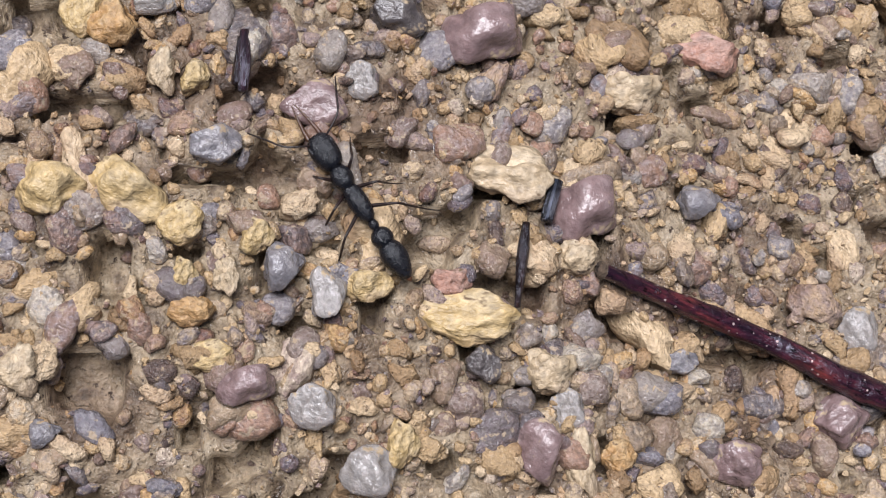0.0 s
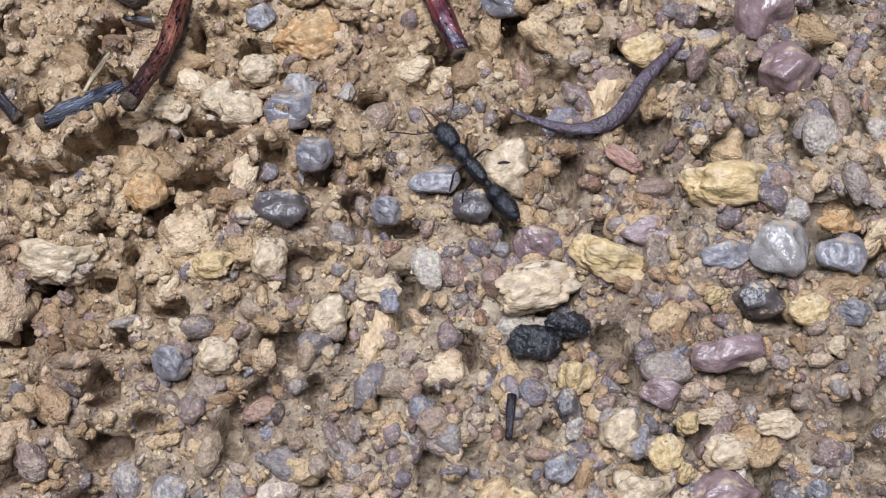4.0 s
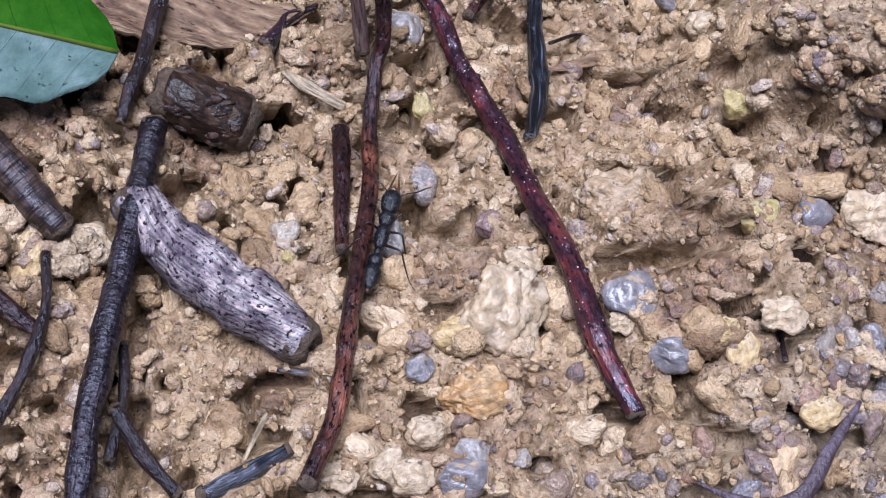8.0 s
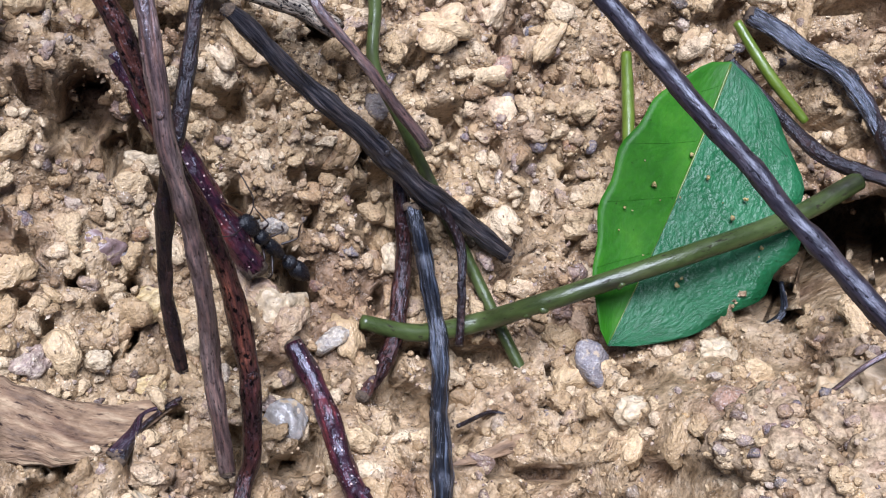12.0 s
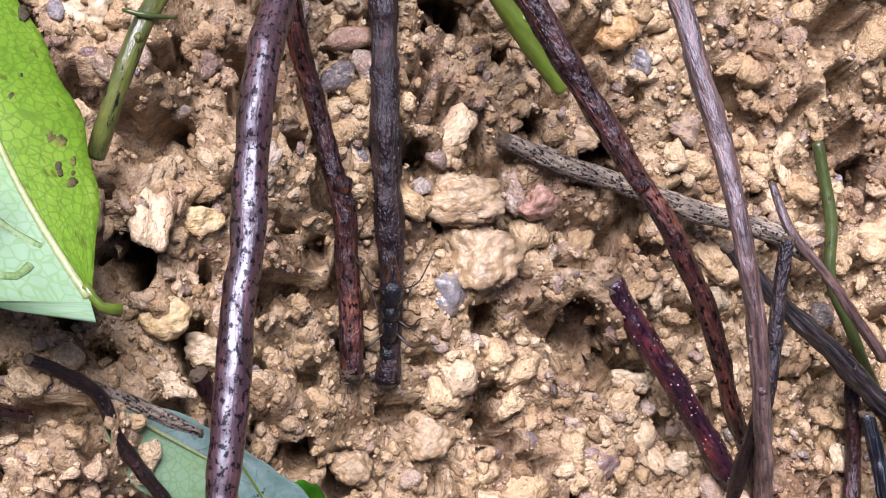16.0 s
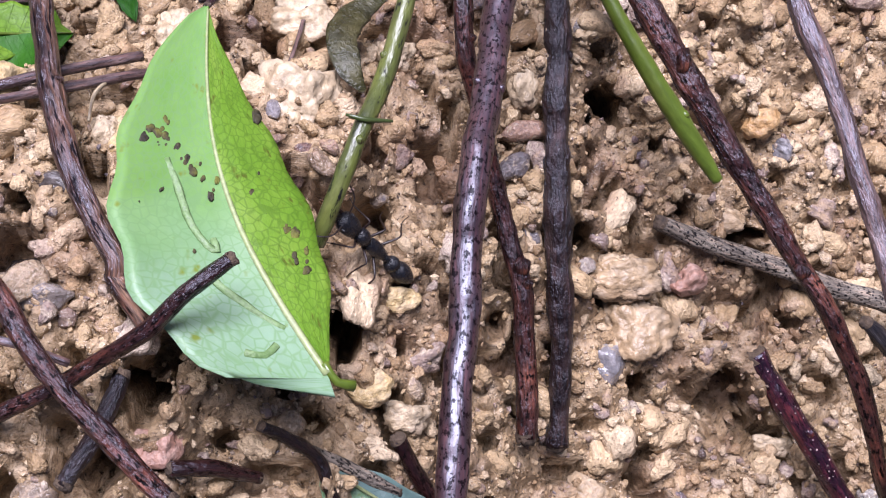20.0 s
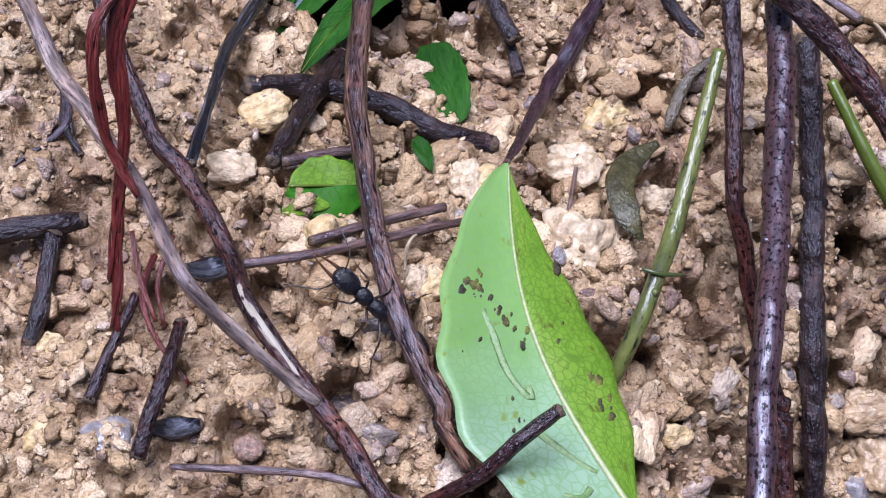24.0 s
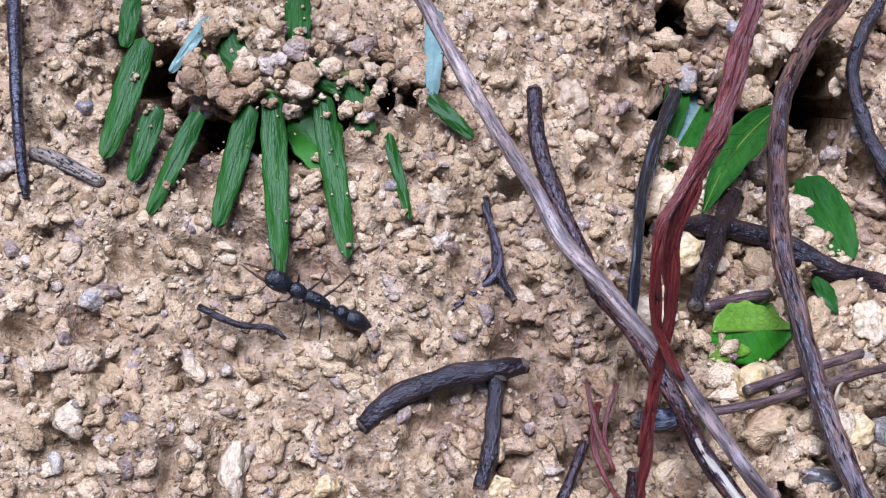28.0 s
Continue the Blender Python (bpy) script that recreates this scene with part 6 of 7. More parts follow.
for s in (1, -1):
    limb("jaw", [(5.5, 0.55 * s, 0.0, 0.24), (6.4, 0.50 * s, -0.1, 0.17), (7.5, 0.34 * s, -0.2, 0.11), (8.7, 0.10 * s, -0.25, 0.04)], "ant_rust", head, "long reddish jaw")
    limb("antenna", [(5.3, 0.6 * s, 0.5, 0.09), (5.8, 1.7 * s, 0.9, 0.08), (6.4, 2.6 * s, 0.8, 0.08), (7.6, 3.4 * s, 0.1, 0.08), (8.8, 4.2 * s, -0.8, 0.06)],
         "ant_brown", head, "elbowed brown antenna")
    eye_v, eye_f = ball(2)
    part("eye", mesh_of("eye", (eye_v * (0.34, 0.2, 0.3) + (4.9 * STRETCH, 0.92 * s, 0.42)) * MM, eye_f, "capsule_black"), head)
LEGS = []
for k, (hip, reach, knee, phase) in enumerate(((2.2, (3.9, 2.8), (2.9, 1.7), 0), (1.0, (0.4, 4.2), (0.9, 2.1), 1), (-0.7, (-4.2, 4.3), (-2.0, 2.3), 0))):
    for s in (1, -1):
        hx, hy = hip * STRETCH, 0.55 * s
        kx, ky, fx, fy = knee[0] - hx, knee[1] * s - hy, reach[0] - hx, reach[1] * s - hy
        points = [(0, 0, -0.45, 0.17), (kx * 0.5, ky * 0.5, 0.25, 0.15), (kx, ky, 0.75, 0.10), (kx + (fx - kx) * 0.3, ky + (fy - ky) * 0.3, -0.2, 0.11),
                  (kx + (fx - kx) * 0.7, ky + (fy - ky) * 0.7, -1.5, 0.07), (fx, fy, -2.0, 0.05), (fx * 1.12, fy * 1.12, -2.1, 0.04)]
        leg = limb("leg", points, "ant_brown", ant)
        leg.location = (hx * MM, hy * MM, 0)
        LEGS.append((leg, hx, hy, (phase + (s < 0)) % 2))


# ---- grains strewn between the twigs ----
GRAINS = [stone_shape(2, 300 + k, 0.16, 7) for k in range(24)]
COBBLES = [stone_shape(3, 340 + k, 0.24, 9, 0.15, 30, (0.2, 0.5)) for k in range(24)]
GRIT = [broken_shape(400 + k, 9 + k % 4) for k in range(16)]
CLODS = [stone_shape(3, 500 + k, 0.8, 3, 1.9, 26, (0.2, 0.7)) for k in range(24)]
LUMPS = [stone_shape(2, 600 + k, 0.8, 3, 1.6, 16, (0.35, 0.8)) for k in range(24)]
CRUMBS = [stone_shape(1, 700 + k, 0.5, 2, 0.8) for k in range(16)]
scatter("gravel", "damp mixed quartz gravel of brown, grey and cream", "gravel", 4600, 0.5, 1.3, GRAINS, 10, lambda s: 1.0 - 0.93 * s, power=1.7, sink=0.42)
scatter("gravel", "damp glassy quartz gravel, grey and lilac", "quartz", 1500, 0.8, 2.1, COBBLES, 15, lambda s: 1.0 - 0.93 * s, power=1.6, sink=0.42)
scatter("gravel", "fine mixed grit between the pebbles", "gravel", 9000, 0.2, 0.5, GRIT, 12, lambda s: 1.0 - 0.8 * s, sink=0.2, power=1.3, smooth=False)
scatter("soil_clods", "knobbly cream and ochre clods of sandy soil", "crumb", 2500, 0.9, 2.6, CLODS, 16, lambda s: 0.4 + 0.6 * s, power=1.9, sink=0.42, pieces=300)
scatter("soil_crumbs", "loose ochre crumbs of damp sandy soil", "crumb", 10000, 0.4, 1.05, LUMPS, 13, lambda s: 0.55 + 0.45 * s, power=1.5, sink=0.3)
scatter("soil_crumbs", "fine tan crumbs of sandy soil", "crumb", 28000, 0.18, 0.46, CRUMBS, 14, lambda s: 0.6 + 0.4 * s, sink=0.15, power=1.4, smooth=False)


# ---- pebbles lying in the ground ----
PEBBLE_MESHES = {}
PEBBLES = []


def pebble(key, x, y, a, b, turn):
    """A stone of the ground: half its length and breadth in millimetres and its turn in degrees."""
    n = len(PEBBLES)
    big = max(a, b) > 3.2
    variant = (key, n % 5, big)
    if variant not in PEBBLE_MESHES:
        lumps, facets, crust = (0.40, 4, 1.0) if key in "cok" else (0.32, 7, 0.5) if key in "yl" else (0.22, 11, 0.12)
        many = (150, (0.09, 0.36)) if big else (60, (0.16, 0.5))
        v, f = stone_shape(5 if big else 4, sum(map(ord, key)) * 31 + n % 5, lumps, facets, crust, *many)
        PEBBLE_MESHES[variant] = mesh_of("pebble", v * MM, f, "stone_" + key)
    ob = new("pebble", PEBBLE_MESHES[variant])
    c = 0.85 * min(a, b)
    ob.scale = (a * 1.08, b * 1.08, c)
    z = float(height(x, y)[0]) + 0.2 * c
    ob.location = (x * MM, y * MM, z * MM)
    ob.rotation_euler = (0, 0, radians(turn))
    ob.parent = ground
    PEBBLES.append(ob)
    return ob


pebble("y", -48.1, 42.5, 4.62, 2.31, -2)
pebble("y", -61.0, 34.8, 4.05, 2.03, -22)
pebble("c", -68.1, 31.8, 4.30, 2.27, 13)
pebble("p", -67.6, 36.3, 2.30, 1.79, 3)
pebble("p", -56.4, 38.0, 2.29, 1.53, 3)
pebble("g", -49.1, 35.1, 2.26, 1.51, 3)
pebble("g", -37.9, 35.1, 2.12, 2.12, 3)
pebble("q", -43.6, 36.2, 2.76, 2.76, 3)
pebble("g", -26.8, 35.4, 1.61, 1.48, 3)
pebble("o", -20.1, 33.7, 4.89, 3.42, 3)
pebble("o", -37.8, 38.6, 1.51, 1.26, 3)
pebble("d", -46.3, 30.5, 2.22, 1.73, 3)
pebble("g", -37.1, 29.5, 1.59, 1.22, 3)
pebble("y", -50.3, 31.1, 1.12, 0.87, 3)
pebble("q", -31.6, 28.7, 2.18, 1.82, 3)
pebble("p", -48.8, 25.3, 3.41, 1.95, 3)
pebble("y", -64.4, 22.7, 1.72, 1.72, 3)
pebble("p", -55.8, 21.2, 2.18, 1.45, 3)
pebble("c", -59.8, 17.6, 2.17, 2.05, 3)
pebble("c", -51.5, 19.0, 1.20, 0.84, 3)
pebble("y", -53.6, 18.4, 1.20, 1.08, 3)
pebble("c", -50.2, 15.7, 2.61, 1.90, 3)
pebble("y", -55.9, 15.4, 1.43, 1.67, 3)
pebble("y", -54.1, 13.8, 0.95, 0.95, 3)
pebble("c", -45.4, 18.4, 1.91, 1.19, 3)
pebble("c", -58.2, 11.7, 2.37, 2.13, 3)
pebble("p", -50.6, 11.3, 3.05, 2.35, 3)
pebble("c", -54.5, 10.3, 1.41, 1.88, 3)
pebble("y", -69.6, 9.8, 2.40, 2.16, 3)
pebble("y", -59.3, 8.1, 1.53, 1.41, 3)
pebble("g", -55.9, 7.9, 1.41, 1.17, 3)
pebble("d", -44.2, 11.2, 1.40, 1.40, 3)
pebble("g", -42.0, 12.3, 1.17, 1.28, 3)
pebble("c", -27.4, 10.7, 2.76, 2.53, 3)
pebble("g", -31.1, 11.6, 1.16, 0.92, 3)
pebble("y", -16.4, 13.2, 2.31, 2.08, -27)
pebble("y", -10.8, 13.5, 3.01, 2.08, -37)
pebble("y", -14.5, 28.0, 1.44, 1.92, 3)
pebble("o", -11.8, 27.1, 1.91, 1.91, 3)
pebble("q", -8.6, 29.3, 1.93, 1.45, 3)
pebble("c", -29.5, 37.4, 2.12, 1.99, 3)
pebble("g", -21.3, 42.5, 1.52, 1.26, 3)
pebble("p", -29.3, 42.6, 3.30, 2.03, 3)
pebble("c", -70.3, 44.5, 2.88, 2.62, 3)
pebble("r", -58.5, 45.4, 2.34, 0.91, -32)
pebble("d", -73.9, 40.2, 2.07, 2.07, 3)
pebble("q", -2.6, 40.2, 1.51, 1.26, 3)
pebble("c", 0.9, 45.1, 1.55, 1.42, 3)
pebble("c", -7.8, 23.1, 1.18, 1.66, 3)
pebble("y", -5.4, 22.5, 1.19, 1.42, 3)
pebble("g", -65.8, 13.8, 1.44, 1.44, 3)
pebble("d", -65.0, 19.7, 1.22, 1.71, 3)
pebble("y", -41.5, 29.5, 1.72, 1.47, 3)
pebble("c", -39.2, 26.1, 1.21, 0.97, 3)
pebble("c", 20.7, 15.5, 3.11, 2.15, -10)
pebble("p", 28.0, 12.8, 2.69, 3.18, -0)
pebble("c", 26.7, 8.6, 1.81, 1.57, -0)
pebble("y", 16.7, 3.3, 3.35, 1.96, -8)
pebble("r", 15.6, 6.4, 1.50, 1.04, -0)
pebble("p", 4.4, 21.1, 2.30, 1.84, -0)
pebble("p", 19.2, 27.8, 3.18, 2.93, -0)
pebble("d", 11.2, 28.8, 2.15, 1.91, -0)
pebble("y", -6.3, 10.6, 1.54, 1.54, -0)
pebble("y", -0.4, 9.8, 1.33, 1.33, -0)
pebble("g", 1.6, 7.2, 1.67, 1.89, -0)
pebble("q", 5.1, 5.2, 1.34, 1.90, -0)
pebble("y", 8.1, 5.9, 1.81, 1.35, -0)
pebble("o", -5.3, 3.9, 1.63, 1.31, -0)
pebble("y", -6.0, 6.6, 1.09, 1.31, -0)
pebble("c", -2.8, 6.4, 0.88, 1.32, -0)
pebble("p", -1.0, -1.9, 1.96, 1.75, -0)
pebble("q", 4.3, -3.5, 1.76, 1.54, -0)
pebble("q", 8.5, -8.6, 2.00, 2.00, -0)
pebble("y", 11.1, -6.6, 1.34, 1.68, -0)
pebble("d", 18.0, -0.5, 1.27, 1.39, -0)
pebble("c", 24.0, -1.2, 1.77, 1.89, -0)
pebble("q", 25.7, -4.1, 1.42, 1.54, -0)
pebble("p", 22.8, -7.7, 2.33, 2.33, -0)
pebble("c", 26.6, -8.5, 1.41, 2.59, 10)
pebble("o", 29.7, -8.4, 1.31, 1.43, -0)
pebble("g", 36.5, -0.4, 1.36, 1.11, -0)
pebble("p", 51.7, -5.8, 2.28, 2.03, -0)
pebble("q", 54.5, 2.6, 1.82, 2.08, -0)
pebble("p", 41.3, -9.2, 2.21, 1.96, -0)
pebble("g", 39.0, 13.8, 2.04, 1.53, -0)
pebble("c", 32.8, 23.7, 2.28, 2.03, -0)
pebble("r", 41.6, 27.9, 2.63, 1.84, -0)
pebble("y", -4.0, 0.3, 1.52, 1.09, -0)
pebble("c", -17.9, -0.5, 1.71, 1.71, -0)
pebble("g", -16.3, -5.5, 1.27, 1.06, -0)
pebble("g", -3.7, 17.0, 1.79, 1.56, -0)
pebble("q", 8.4, 23.1, 1.40, 1.40, -0)
pebble("c", -88.0, 69.4, 4.61, 4.77, -29)
pebble("y", -93.3, 66.0, 2.83, 1.88, -29)
pebble("o", -92.6, 59.3, 3.36, 2.75, 1)
pebble("p", -41.8, 63.2, 3.00, 3.91, 1)
pebble("p", -40.7, 55.6, 2.91, 2.62, 1)
pebble("g", -48.3, 65.6, 1.83, 2.13, 1)
pebble("y", -39.8, 71.8, 1.72, 1.57, 1)
pebble("c", -59.4, 68.2, 2.33, 1.86, 1)
pebble("d", -93.8, 39.9, 2.90, 2.32, 1)
pebble("g", -78.0, 42.8, 2.30, 1.58, 11)
pebble("g", -82.8, 39.8, 1.72, 1.43, 1)
pebble("g", -91.1, 45.9, 1.91, 1.61, 1)
pebble("o", -109.2, 41.4, 2.06, 2.20, 1)
pebble("y", -101.1, 33.7, 2.16, 1.44, 1)
pebble("c", -95.3, 34.4, 2.01, 2.29, 1)
pebble("y", -56.0, 57.7, 1.92, 1.63, 1)
pebble("y", -65.3, 66.7, 1.55, 1.39, 1)
pebble("c", -75.7, 67.5, 1.25, 1.25, 1)
pebble("g", -97.7, 62.4, 1.40, 1.55, 1)
pebble("c", -97.6, 55.6, 2.27, 1.82, 1)
pebble("q", -92.7, 54.0, 1.80, 1.50, 1)
pebble("c", -101.3, 52.3, 2.10, 1.80, 1)
pebble("c", -106.7, 51.0, 1.80, 1.50, 1)
pebble("c", -117.5, 33.9, 3.49, 2.33, 1)
pebble("c", -100.3, 24.3, 2.27, 1.99, 1)
pebble("g", -104.9, 23.6, 2.00, 1.71, 1)
pebble("c", -88.5, 28.6, 2.26, 1.97, 1)
pebble("c", -83.8, 31.2, 1.97, 1.41, 1)
pebble("c", -103.9, 27.0, 1.43, 1.14, 1)
pebble("g", -74.4, 70.3, 2.56, 2.88, 2)
pebble("y", -63.8, 64.0, 1.55, 2.17, 2)
pebble("l", -59.1, 80.1, 2.35, 1.68, 22)
pebble("k", -71.0, 83.7, 3.76, 3.08, 2)
pebble("l", -111.3, 74.9, 0.84, 1.29, 2)
pebble("q", -99.5, 77.8, 1.65, 1.98, 2)
pebble("g", -70.4, 64.1, 2.80, 1.87, 2)
pebble("o", -90.4, 60.4, 2.46, 2.46, 2)
pebble("c", -133.6, 75.2, 2.52, 2.21, 2)
pebble("o", -144.0, 78.4, 2.49, 1.86, 2)
pebble("c", -148.0, 80.9, 1.55, 1.39, 2)
pebble("y", -139.5, 73.5, 1.86, 2.48, 2)
pebble("l", -56.9, 95.3, 2.20, 1.83, 2)
pebble("y", -88.8, 90.5, 2.10, 1.75, 2)
pebble("l", -94.2, 95.0, 1.42, 2.13, 2)
pebble("g", -110.0, 62.8, 2.79, 1.86, 2)
pebble("c", -99.2, 51.2, 2.39, 1.79, 2)
pebble("g", -93.9, 50.9, 2.69, 1.79, 2)
pebble("c", -43.2, 80.9, 3.45, 3.13, 1)
pebble("c", -40.0, 68.4, 4.38, 3.50, 1)
pebble("p", -87.7, 79.4, 1.80, 1.50, 1)
pebble("c", -85.2, 74.8, 2.35, 1.76, 1)
pebble("k", -73.2, 82.2, 3.71, 2.47, 1)
pebble("k", -29.6, 109.7, 5.24, 4.54, 1)
pebble("k", -39.1, 106.4, 3.87, 3.87, 1)
pebble("k", -34.7, 111.6, 3.19, 2.83, 1)
pebble("q", -95.7, 107.0, 2.36, 2.36, 1)
pebble("c", -28.8, 85.6, 2.95, 2.62, 1)
pebble("g", -51.0, 80.7, 2.80, 2.18, 1)
pebble("c", -96.7, 118.8, 2.91, 3.55, 0)
pebble("p", -116.1, 125.2, 2.17, 1.70, 0)
pebble("y", -110.6, 110.1, 1.53, 1.07, 0)
pebble("y", -110.7, 119.3, 2.49, 1.87, 0)
pebble("c", -46.3, 115.1, 2.02, 1.69, 0)
pebble("c", -61.7, 113.5, 2.04, 1.70, 0)
pebble("c", -56.9, 108.0, 2.68, 2.01, 0)
pebble("c", -83.1, 126.9, 1.35, 1.69, 0)
pebble("g", -136.5, 143.1, 2.46, 2.46, 1)
pebble("p", -117.7, 126.1, 2.16, 1.54, 1)
pebble("c", -111.9, 134.9, 2.20, 1.42, 1)
pebble("k", -134.5, 153.6, 4.36, 2.91, 1)
pebble("g", -134.8, 118.3, 2.31, 1.59, 1)
pebble("c", -105.7, 125.6, 1.91, 1.27, 1)
pebble("c", -139.3, 116.9, 1.70, 1.42, 1)
pebble("c", -130.3, 114.5, 1.46, 1.02, 1)
pebble("c", -116.2, 112.7, 1.52, 1.21, 1)
pebble("r", -125.7, 154.0, 2.10, 2.10, 1)
pebble("k", -137.3, 127.1, 2.60, 2.60, 1)
pebble("k", -145.9, 123.9, 2.21, 1.94, 1)
pebble("c", -174.2, 167.5, 3.69, 4.61, 2)
pebble("c", -148.3, 174.3, 1.99, 2.98, 2)
pebble("y", -165.4, 136.7, 2.08, 1.78, 2)
pebble("r", -185.9, 129.1, 2.13, 1.86, 2)
pebble("c", -188.0, 174.6, 1.84, 2.46, 2)
pebble("c", -163.4, 176.7, 1.97, 1.97, 2)
pebble("o", -116.4, 174.7, 2.49, 2.14, 2)
pebble("g", -112.4, 171.8, 1.44, 1.44, 2)
pebble("k", -131.8, 147.2, 4.13, 4.13, 2)
pebble("k", -120.9, 162.0, 3.18, 1.77, 2)
pebble("c", -161.1, 134.2, 2.13, 1.82, 2)
pebble("y", -163.0, 146.6, 2.12, 1.51, 2)
pebble("y", -211.9, 180.2, 2.62, 2.29, 3)
pebble("y", -170.4, 187.6, 3.23, 2.69, 3)
pebble("c", -174.5, 180.1, 3.16, 2.81, 3)
pebble("y", -185.6, 174.8, 2.01, 2.01, 3)
pebble("c", -202.3, 165.4, 2.49, 1.24, 3)
pebble("y", -192.1, 159.7, 1.84, 1.84, 3)
pebble("y", -230.8, 149.6, 2.07, 1.62, 3)
pebble("y", -229.4, 140.4, 2.88, 2.30, 3)
pebble("c", -240.2, 183.6, 1.43, 1.43, 3)
pebble("g", -223.6, 140.2, 2.29, 2.29, 3)
pebble("c", -214.8, 172.1, 2.84, 1.89, 3)
pebble("d", -196.7, 153.3, 2.68, 1.49, 3)
pebble("c", -180.4, 204.9, 1.49, 1.12, 3)
pebble("c", -167.2, 195.0, 1.45, 1.45, 3)
pebble("c", -203.0, 175.3, 1.95, 1.30, 3)
pebble("k", -225.3, 200.4, 2.85, 3.20, 5)
pebble("c", -259.6, 149.5, 1.52, 2.74, 5)
pebble("y", -249.7, 148.3, 1.52, 1.52, 5)
pebble("y", -203.7, 163.6, 2.52, 2.52, 5)
pebble("c", -193.5, 160.0, 1.57, 1.88, 5)
pebble("c", -247.0, 159.6, 1.88, 1.56, 5)
pebble("c", -277.4, 153.2, 1.83, 1.83, 5)


# ---- crumbs on the mound and on leaves ----
def dusting(name, label, x0, x1, y0, y1, lift, count, seed, small=0.12, large=0.5, material="crumb"):
    rng = np.random.default_rng(seed)
    verts, faces = [], []
    base = 0
    for k in range(count):
        x, y = rng.uniform(x0, x1), rng.uniform(y0, y1)
        size = small + (large - small) * rng.random() ** 2.5
        z = lift(x, y) + size * 0.4
        v, f = CLODS[k % 24] if size > 0.4 else LUMPS[k % 24]
        verts.append(v * size + (x, y, z))
        faces.append(f + base)
        base += len(v)
    ob = new(name, big_mesh(name, np.vstack(verts) * MM, np.vstack(faces), material))
    return tagged(ob, label, "crumbs", kind="stuff")


dusting("soil_crumbs", "soil crumbs scattered over the fern", -277, -238, 171, 213, lambda x, y: float(height(x, y)[0]) + 3.0, 200, 61, 0.12, 0.45)
dusting("soil_crumbs", "soil clods slumped over the tops of the fern leaflets", -271, -248, 191, 202, lambda x, y: float(height(x, y)[0]) + 3.4, 120, 63, 0.4, 1.6)
dusting("soil_crumbs", "pale crumbs lying on the dark leaf", -59, -38, 120, 142, lambda x, y: -36.2, 20, 62, 0.10, 0.4, "stone_l")


def clod_crumbs(clods, count, seed, material, label):
    """Grains that stick to the upper side of clods."""
    rng = np.random.default_rng(seed)
    verts, faces, base = [], [], 0
    for ob in clods:
        me = ob.data
        co = np.empty(len(me.vertices) * 3, dtype=np.float32)
        me.vertices.foreach_get("co", co)
        co = co.reshape(-1, 3) / MM
        top = np.flatnonzero(co[:, 2] > -0.2 * co[:, 2].max())
        for k in rng.choice(top, count):
            v, f = (LUMPS + GRAINS)[int(rng.integers(0, 48))]
            verts.append(v * (0.25 + 0.8 * rng.random() ** 2.2) * (1.0, rng.uniform(0.6, 1.0), 0.8) + co[k] + np.array(ob.location) / MM)
            faces.append(f + base)
            base += len(v)
    ob = new("soil_crumbs", big_mesh("soil_crumbs", np.vstack(verts) * MM, np.vstack(faces), material))
    return tagged(ob, label, "crumbs", kind="stuff")


MOUND = [ob for ob in scene.objects if ob.name.startswith("soil_clod") and ob.location.x > -0.06 and ob.data and len(ob.data.vertices) < 5000]
clod_crumbs(MOUND, 70, 71, "crumb", "crumbs of sandy soil sticking to the mound")
clod_crumbs(MOUND, 26, 72, "gravel", "mixed grit sticking to the mound")


# ---- what moves ----
def ant_pose(x, y, z, heading, pitch):
    way = np.array((math.cos(radians(heading)), math.sin(radians(heading))))
    reach = np.array((-4.0, -2.0, 0.0, 2.0, 4.0)) * math.cos(radians(pitch))
    soil = ground_height(x + way[0] * reach, y + way[1] * reach)
    z = max(z, float(np.max(soil + np.array((-4, -2, 0, 2, 4)) * math.sin(radians(pitch)))) + 1.5)
    return pose(x * MM, y * MM, z * MM, 0, 0, heading) @ pose(0, 0, 0, 0, pitch, 0)


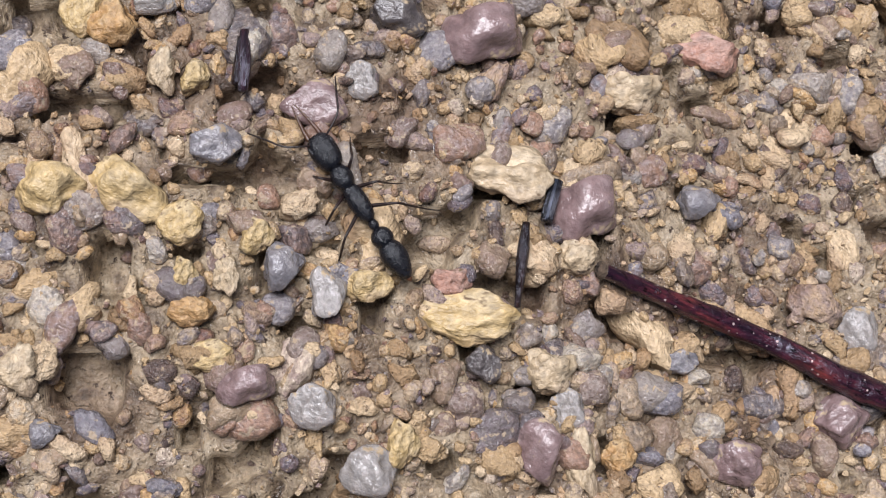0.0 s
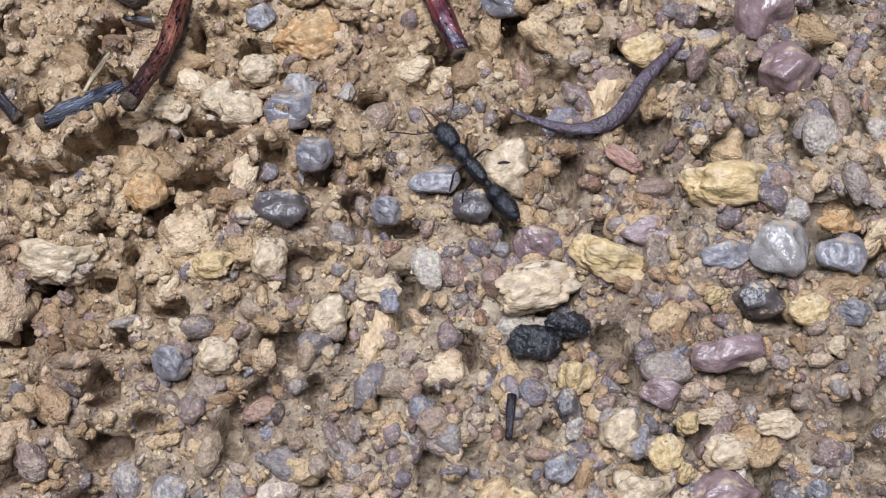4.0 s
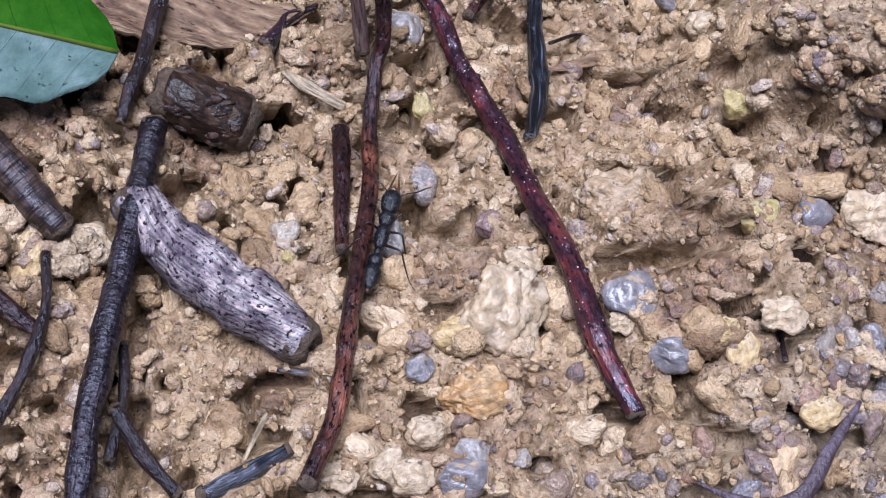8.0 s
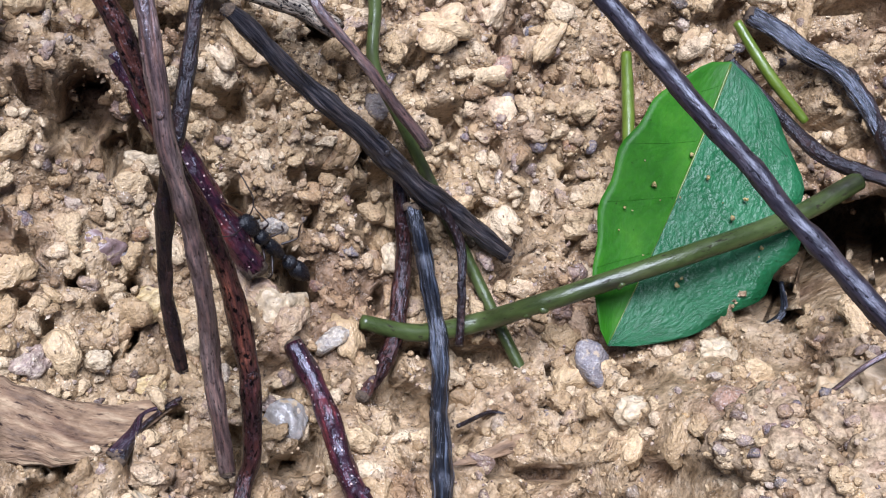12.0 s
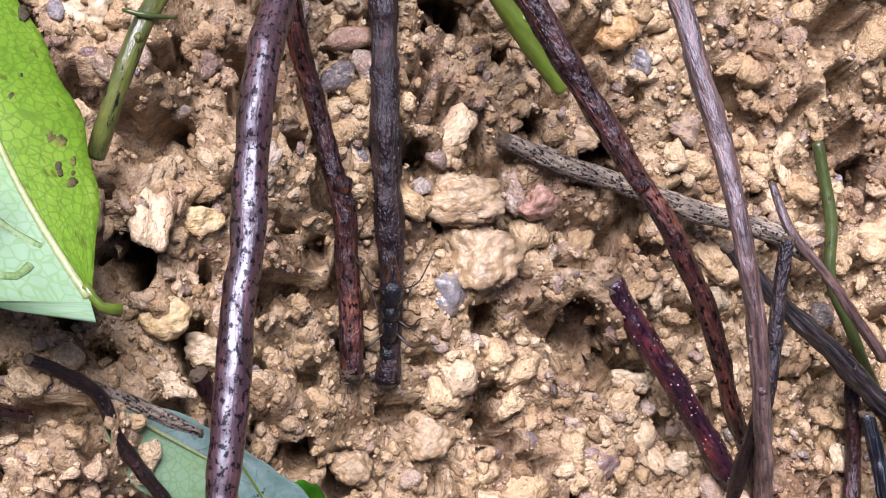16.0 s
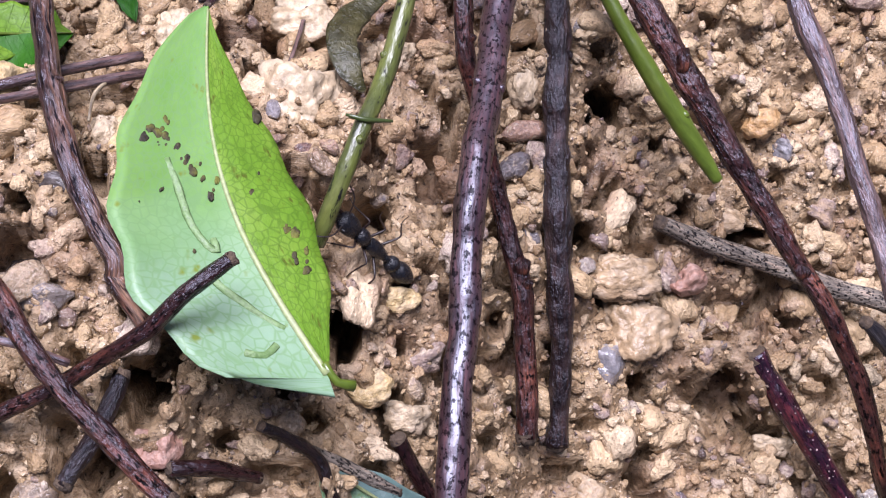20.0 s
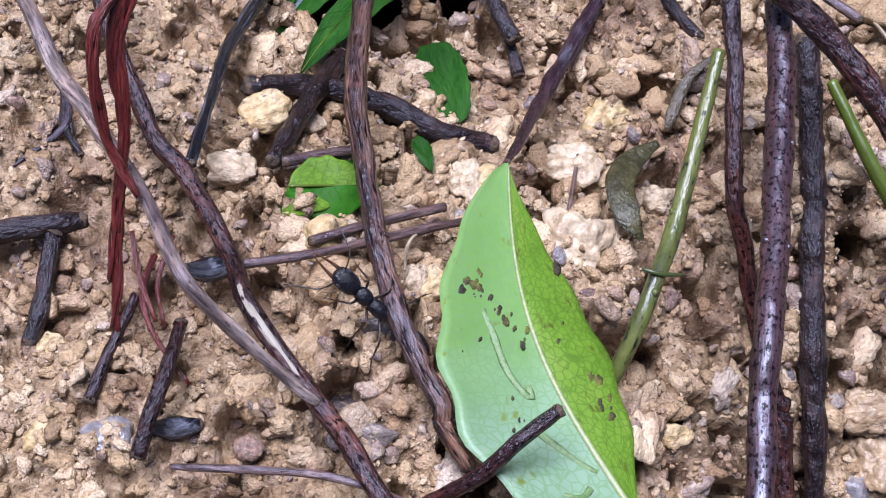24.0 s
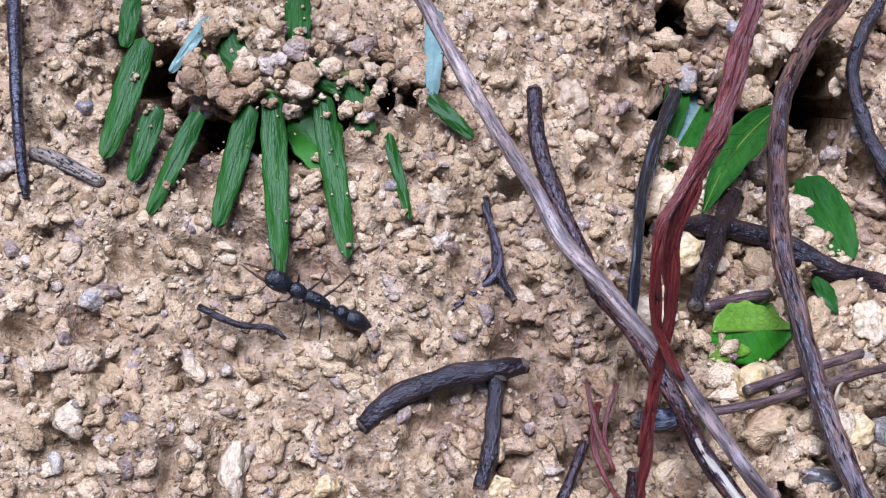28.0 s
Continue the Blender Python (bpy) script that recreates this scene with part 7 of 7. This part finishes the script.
def motions():
    walk(ant, [
        (0.0, ant_pose(7.6, 12.5, 18.4, 124, -1)),
        (0.2, ant_pose(5.8, 12.0, 18.9, 140, -13)),
        (0.4, ant_pose(1.8, 12.9, 19.5, 151, -19)),
        (0.6, ant_pose(-1.9, 16.8, 19.4, 137, -5)),
        (0.8, ant_pose(-5.6, 20.3, 19.0, 137, 5)),
        (1.0, ant_pose(-9.6, 22.2, 18.6, 153, 6)),
        (1.2, ant_pose(-12.4, 23.7, 18.3, 152, 9)),
        (1.4, ant_pose(-17.3, 25.5, 17.5, 147, 14)),
        (1.6, ant_pose(-22.8, 24.8, 17.1, 164, 13)),
        (1.8, ant_pose(-27.0, 23.6, 16.9, 174, 12)),
        (2.0, ant_pose(-30.2, 23.8, 16.3, -167, 7)),
        (2.2, ant_pose(-36.3, 20.9, 16.0, -165, -9)),
        (2.4, ant_pose(-42.4, 19.4, 15.3, -168, -10)),
        (2.6, ant_pose(-48.1, 19.4, 14.2, 172, 13)),
        (2.8, ant_pose(-52.1, 22.3, 12.6, 151, 19)),
        (3.0, ant_pose(-55.6, 24.8, 11.3, 147, 21)),
        (3.2, ant_pose(-60.7, 29.3, 9.0, 133, 19)),
        (3.6, ant_pose(-67.0, 38.2, 5.3, 125, 19)),
        (3.8, ant_pose(-69.7, 41.9, 3.7, 123, 20)),
        (4.0, ant_pose(-74.1, 44.1, 2.4, 129, 17)),
        (4.2, ant_pose(-75.9, 46.2, 1.5, 136, 34)),
        (4.5, ant_pose(-82.1, 46.7, 0.5, 153, 28)),
        (6.5, ant_pose(-107.0, 56.5, -0.6, 147, 27)),
        (7.0, ant_pose(-106.1, 61.2, -2.8, 103, 28)),
        (7.5, ant_pose(-105.6, 67.6, -6.3, 73, 38)),
        (8.0, ant_pose(-101.2, 77.3, -15.2, 73, 27)),
        (8.5, ant_pose(-96.2, 82.9, -20.8, 40, 43)),
        (9.0, ant_pose(-89.9, 85.4, -22.5, 52, 36)),
        (9.2, ant_pose(-88.8, 87.5, -24.0, 51, 44)),
        (9.5, ant_pose(-84.8, 94.7, -29.5, 72, 42)),
        (9.8, ant_pose(-82.7, 98.9, -31.6, 71, 31)),
        (10.0, ant_pose(-82.1, 99.8, -32.3, 65, 39)),
        (10.5, ant_pose(-82.1, 106.9, -36.7, 83, 30)),
        (11.0, ant_pose(-84.6, 116.7, -40.5, 116, -28)),
        (11.5, ant_pose(-91.7, 124.7, -41.3, 128, -39)),
        (12.0, ant_pose(-97.5, 126.6, -39.7, 149, -41)),
        (12.5, ant_pose(-108.3, 128.7, -36.5, -179, -19)),
        (13.0, ant_pose(-116.7, 126.8, -34.2, -169, -33)),
        (13.5, ant_pose(-126.9, 125.3, -31.2, 159, -41)),
        (15.5, ant_pose(-141.8, 135.3, -20.1, 101, -46)),
        (16.0, ant_pose(-142.8, 138.0, -18.8, 93, -46)),
        (16.5, ant_pose(-143.4, 143.1, -17.2, 106, -46)),
        (17.0, ant_pose(-144.8, 143.1, -16.3, 107, -46)),
        (17.5, ant_pose(-148.0, 144.1, -12.9, -168, -44)),
        (18.0, ant_pose(-148.9, 143.6, -12.4, 177, -42)),
        (18.5, ant_pose(-150.8, 145.1, -11.8, 169, -46)),
        (19.0, ant_pose(-156.1, 149.1, -10.1, 173, -46)),
        (19.5, ant_pose(-161.3, 149.2, -6.6, 175, -43)),
        (20.0, ant_pose(-165.8, 150.8, -3.8, 152, -45)),
        (20.5, ant_pose(-170.4, 152.0, 2.2, 127, -46)),
        (21.0, ant_pose(-175.7, 152.9, 13.0, 143, -45)),
        (21.5, ant_pose(-179.2, 153.0, 13.6, 167, -43)),
        (22.0, ant_pose(-183.0, 153.9, 14.0, 158, -39)),
        (22.5, ant_pose(-186.3, 158.4, 13.6, 132, -28)),
        (24.5, ant_pose(-201.3, 154.0, 8.6, 150, -27)),
        (25.0, ant_pose(-205.8, 158.5, 7.5, 121, -32)),
        (25.5, ant_pose(-210.5, 163.2, 6.1, 138, -37)),
        (26.0, ant_pose(-216.5, 164.7, 12.6, 150, -20)),
        (26.5, ant_pose(-226.0, 166.5, 5.2, 177, -44)),
        (27.0, ant_pose(-230.9, 166.4, 5.4, 175, -28)),
        (27.5, ant_pose(-242.3, 168.3, 5.7, 173, -28)),
        (28.0, ant_pose(-252.9, 168.6, 6.4, 163, -26)),
    ])
    for leg, hx, hy, phase in LEGS:
        rows = []
        for i in range(0, 281):
            t = i / 10
            swing = 1 if (i + phase) % 2 else -1
            reach = 11 + 4 * math.sin(0.7 * i + hx)
            rows.append((t, pose(hx * MM, hy * MM, 0, 3 * swing if hy > 0 else -3 * swing, 0, swing * reach)))
        walk(leg, rows)


motions()
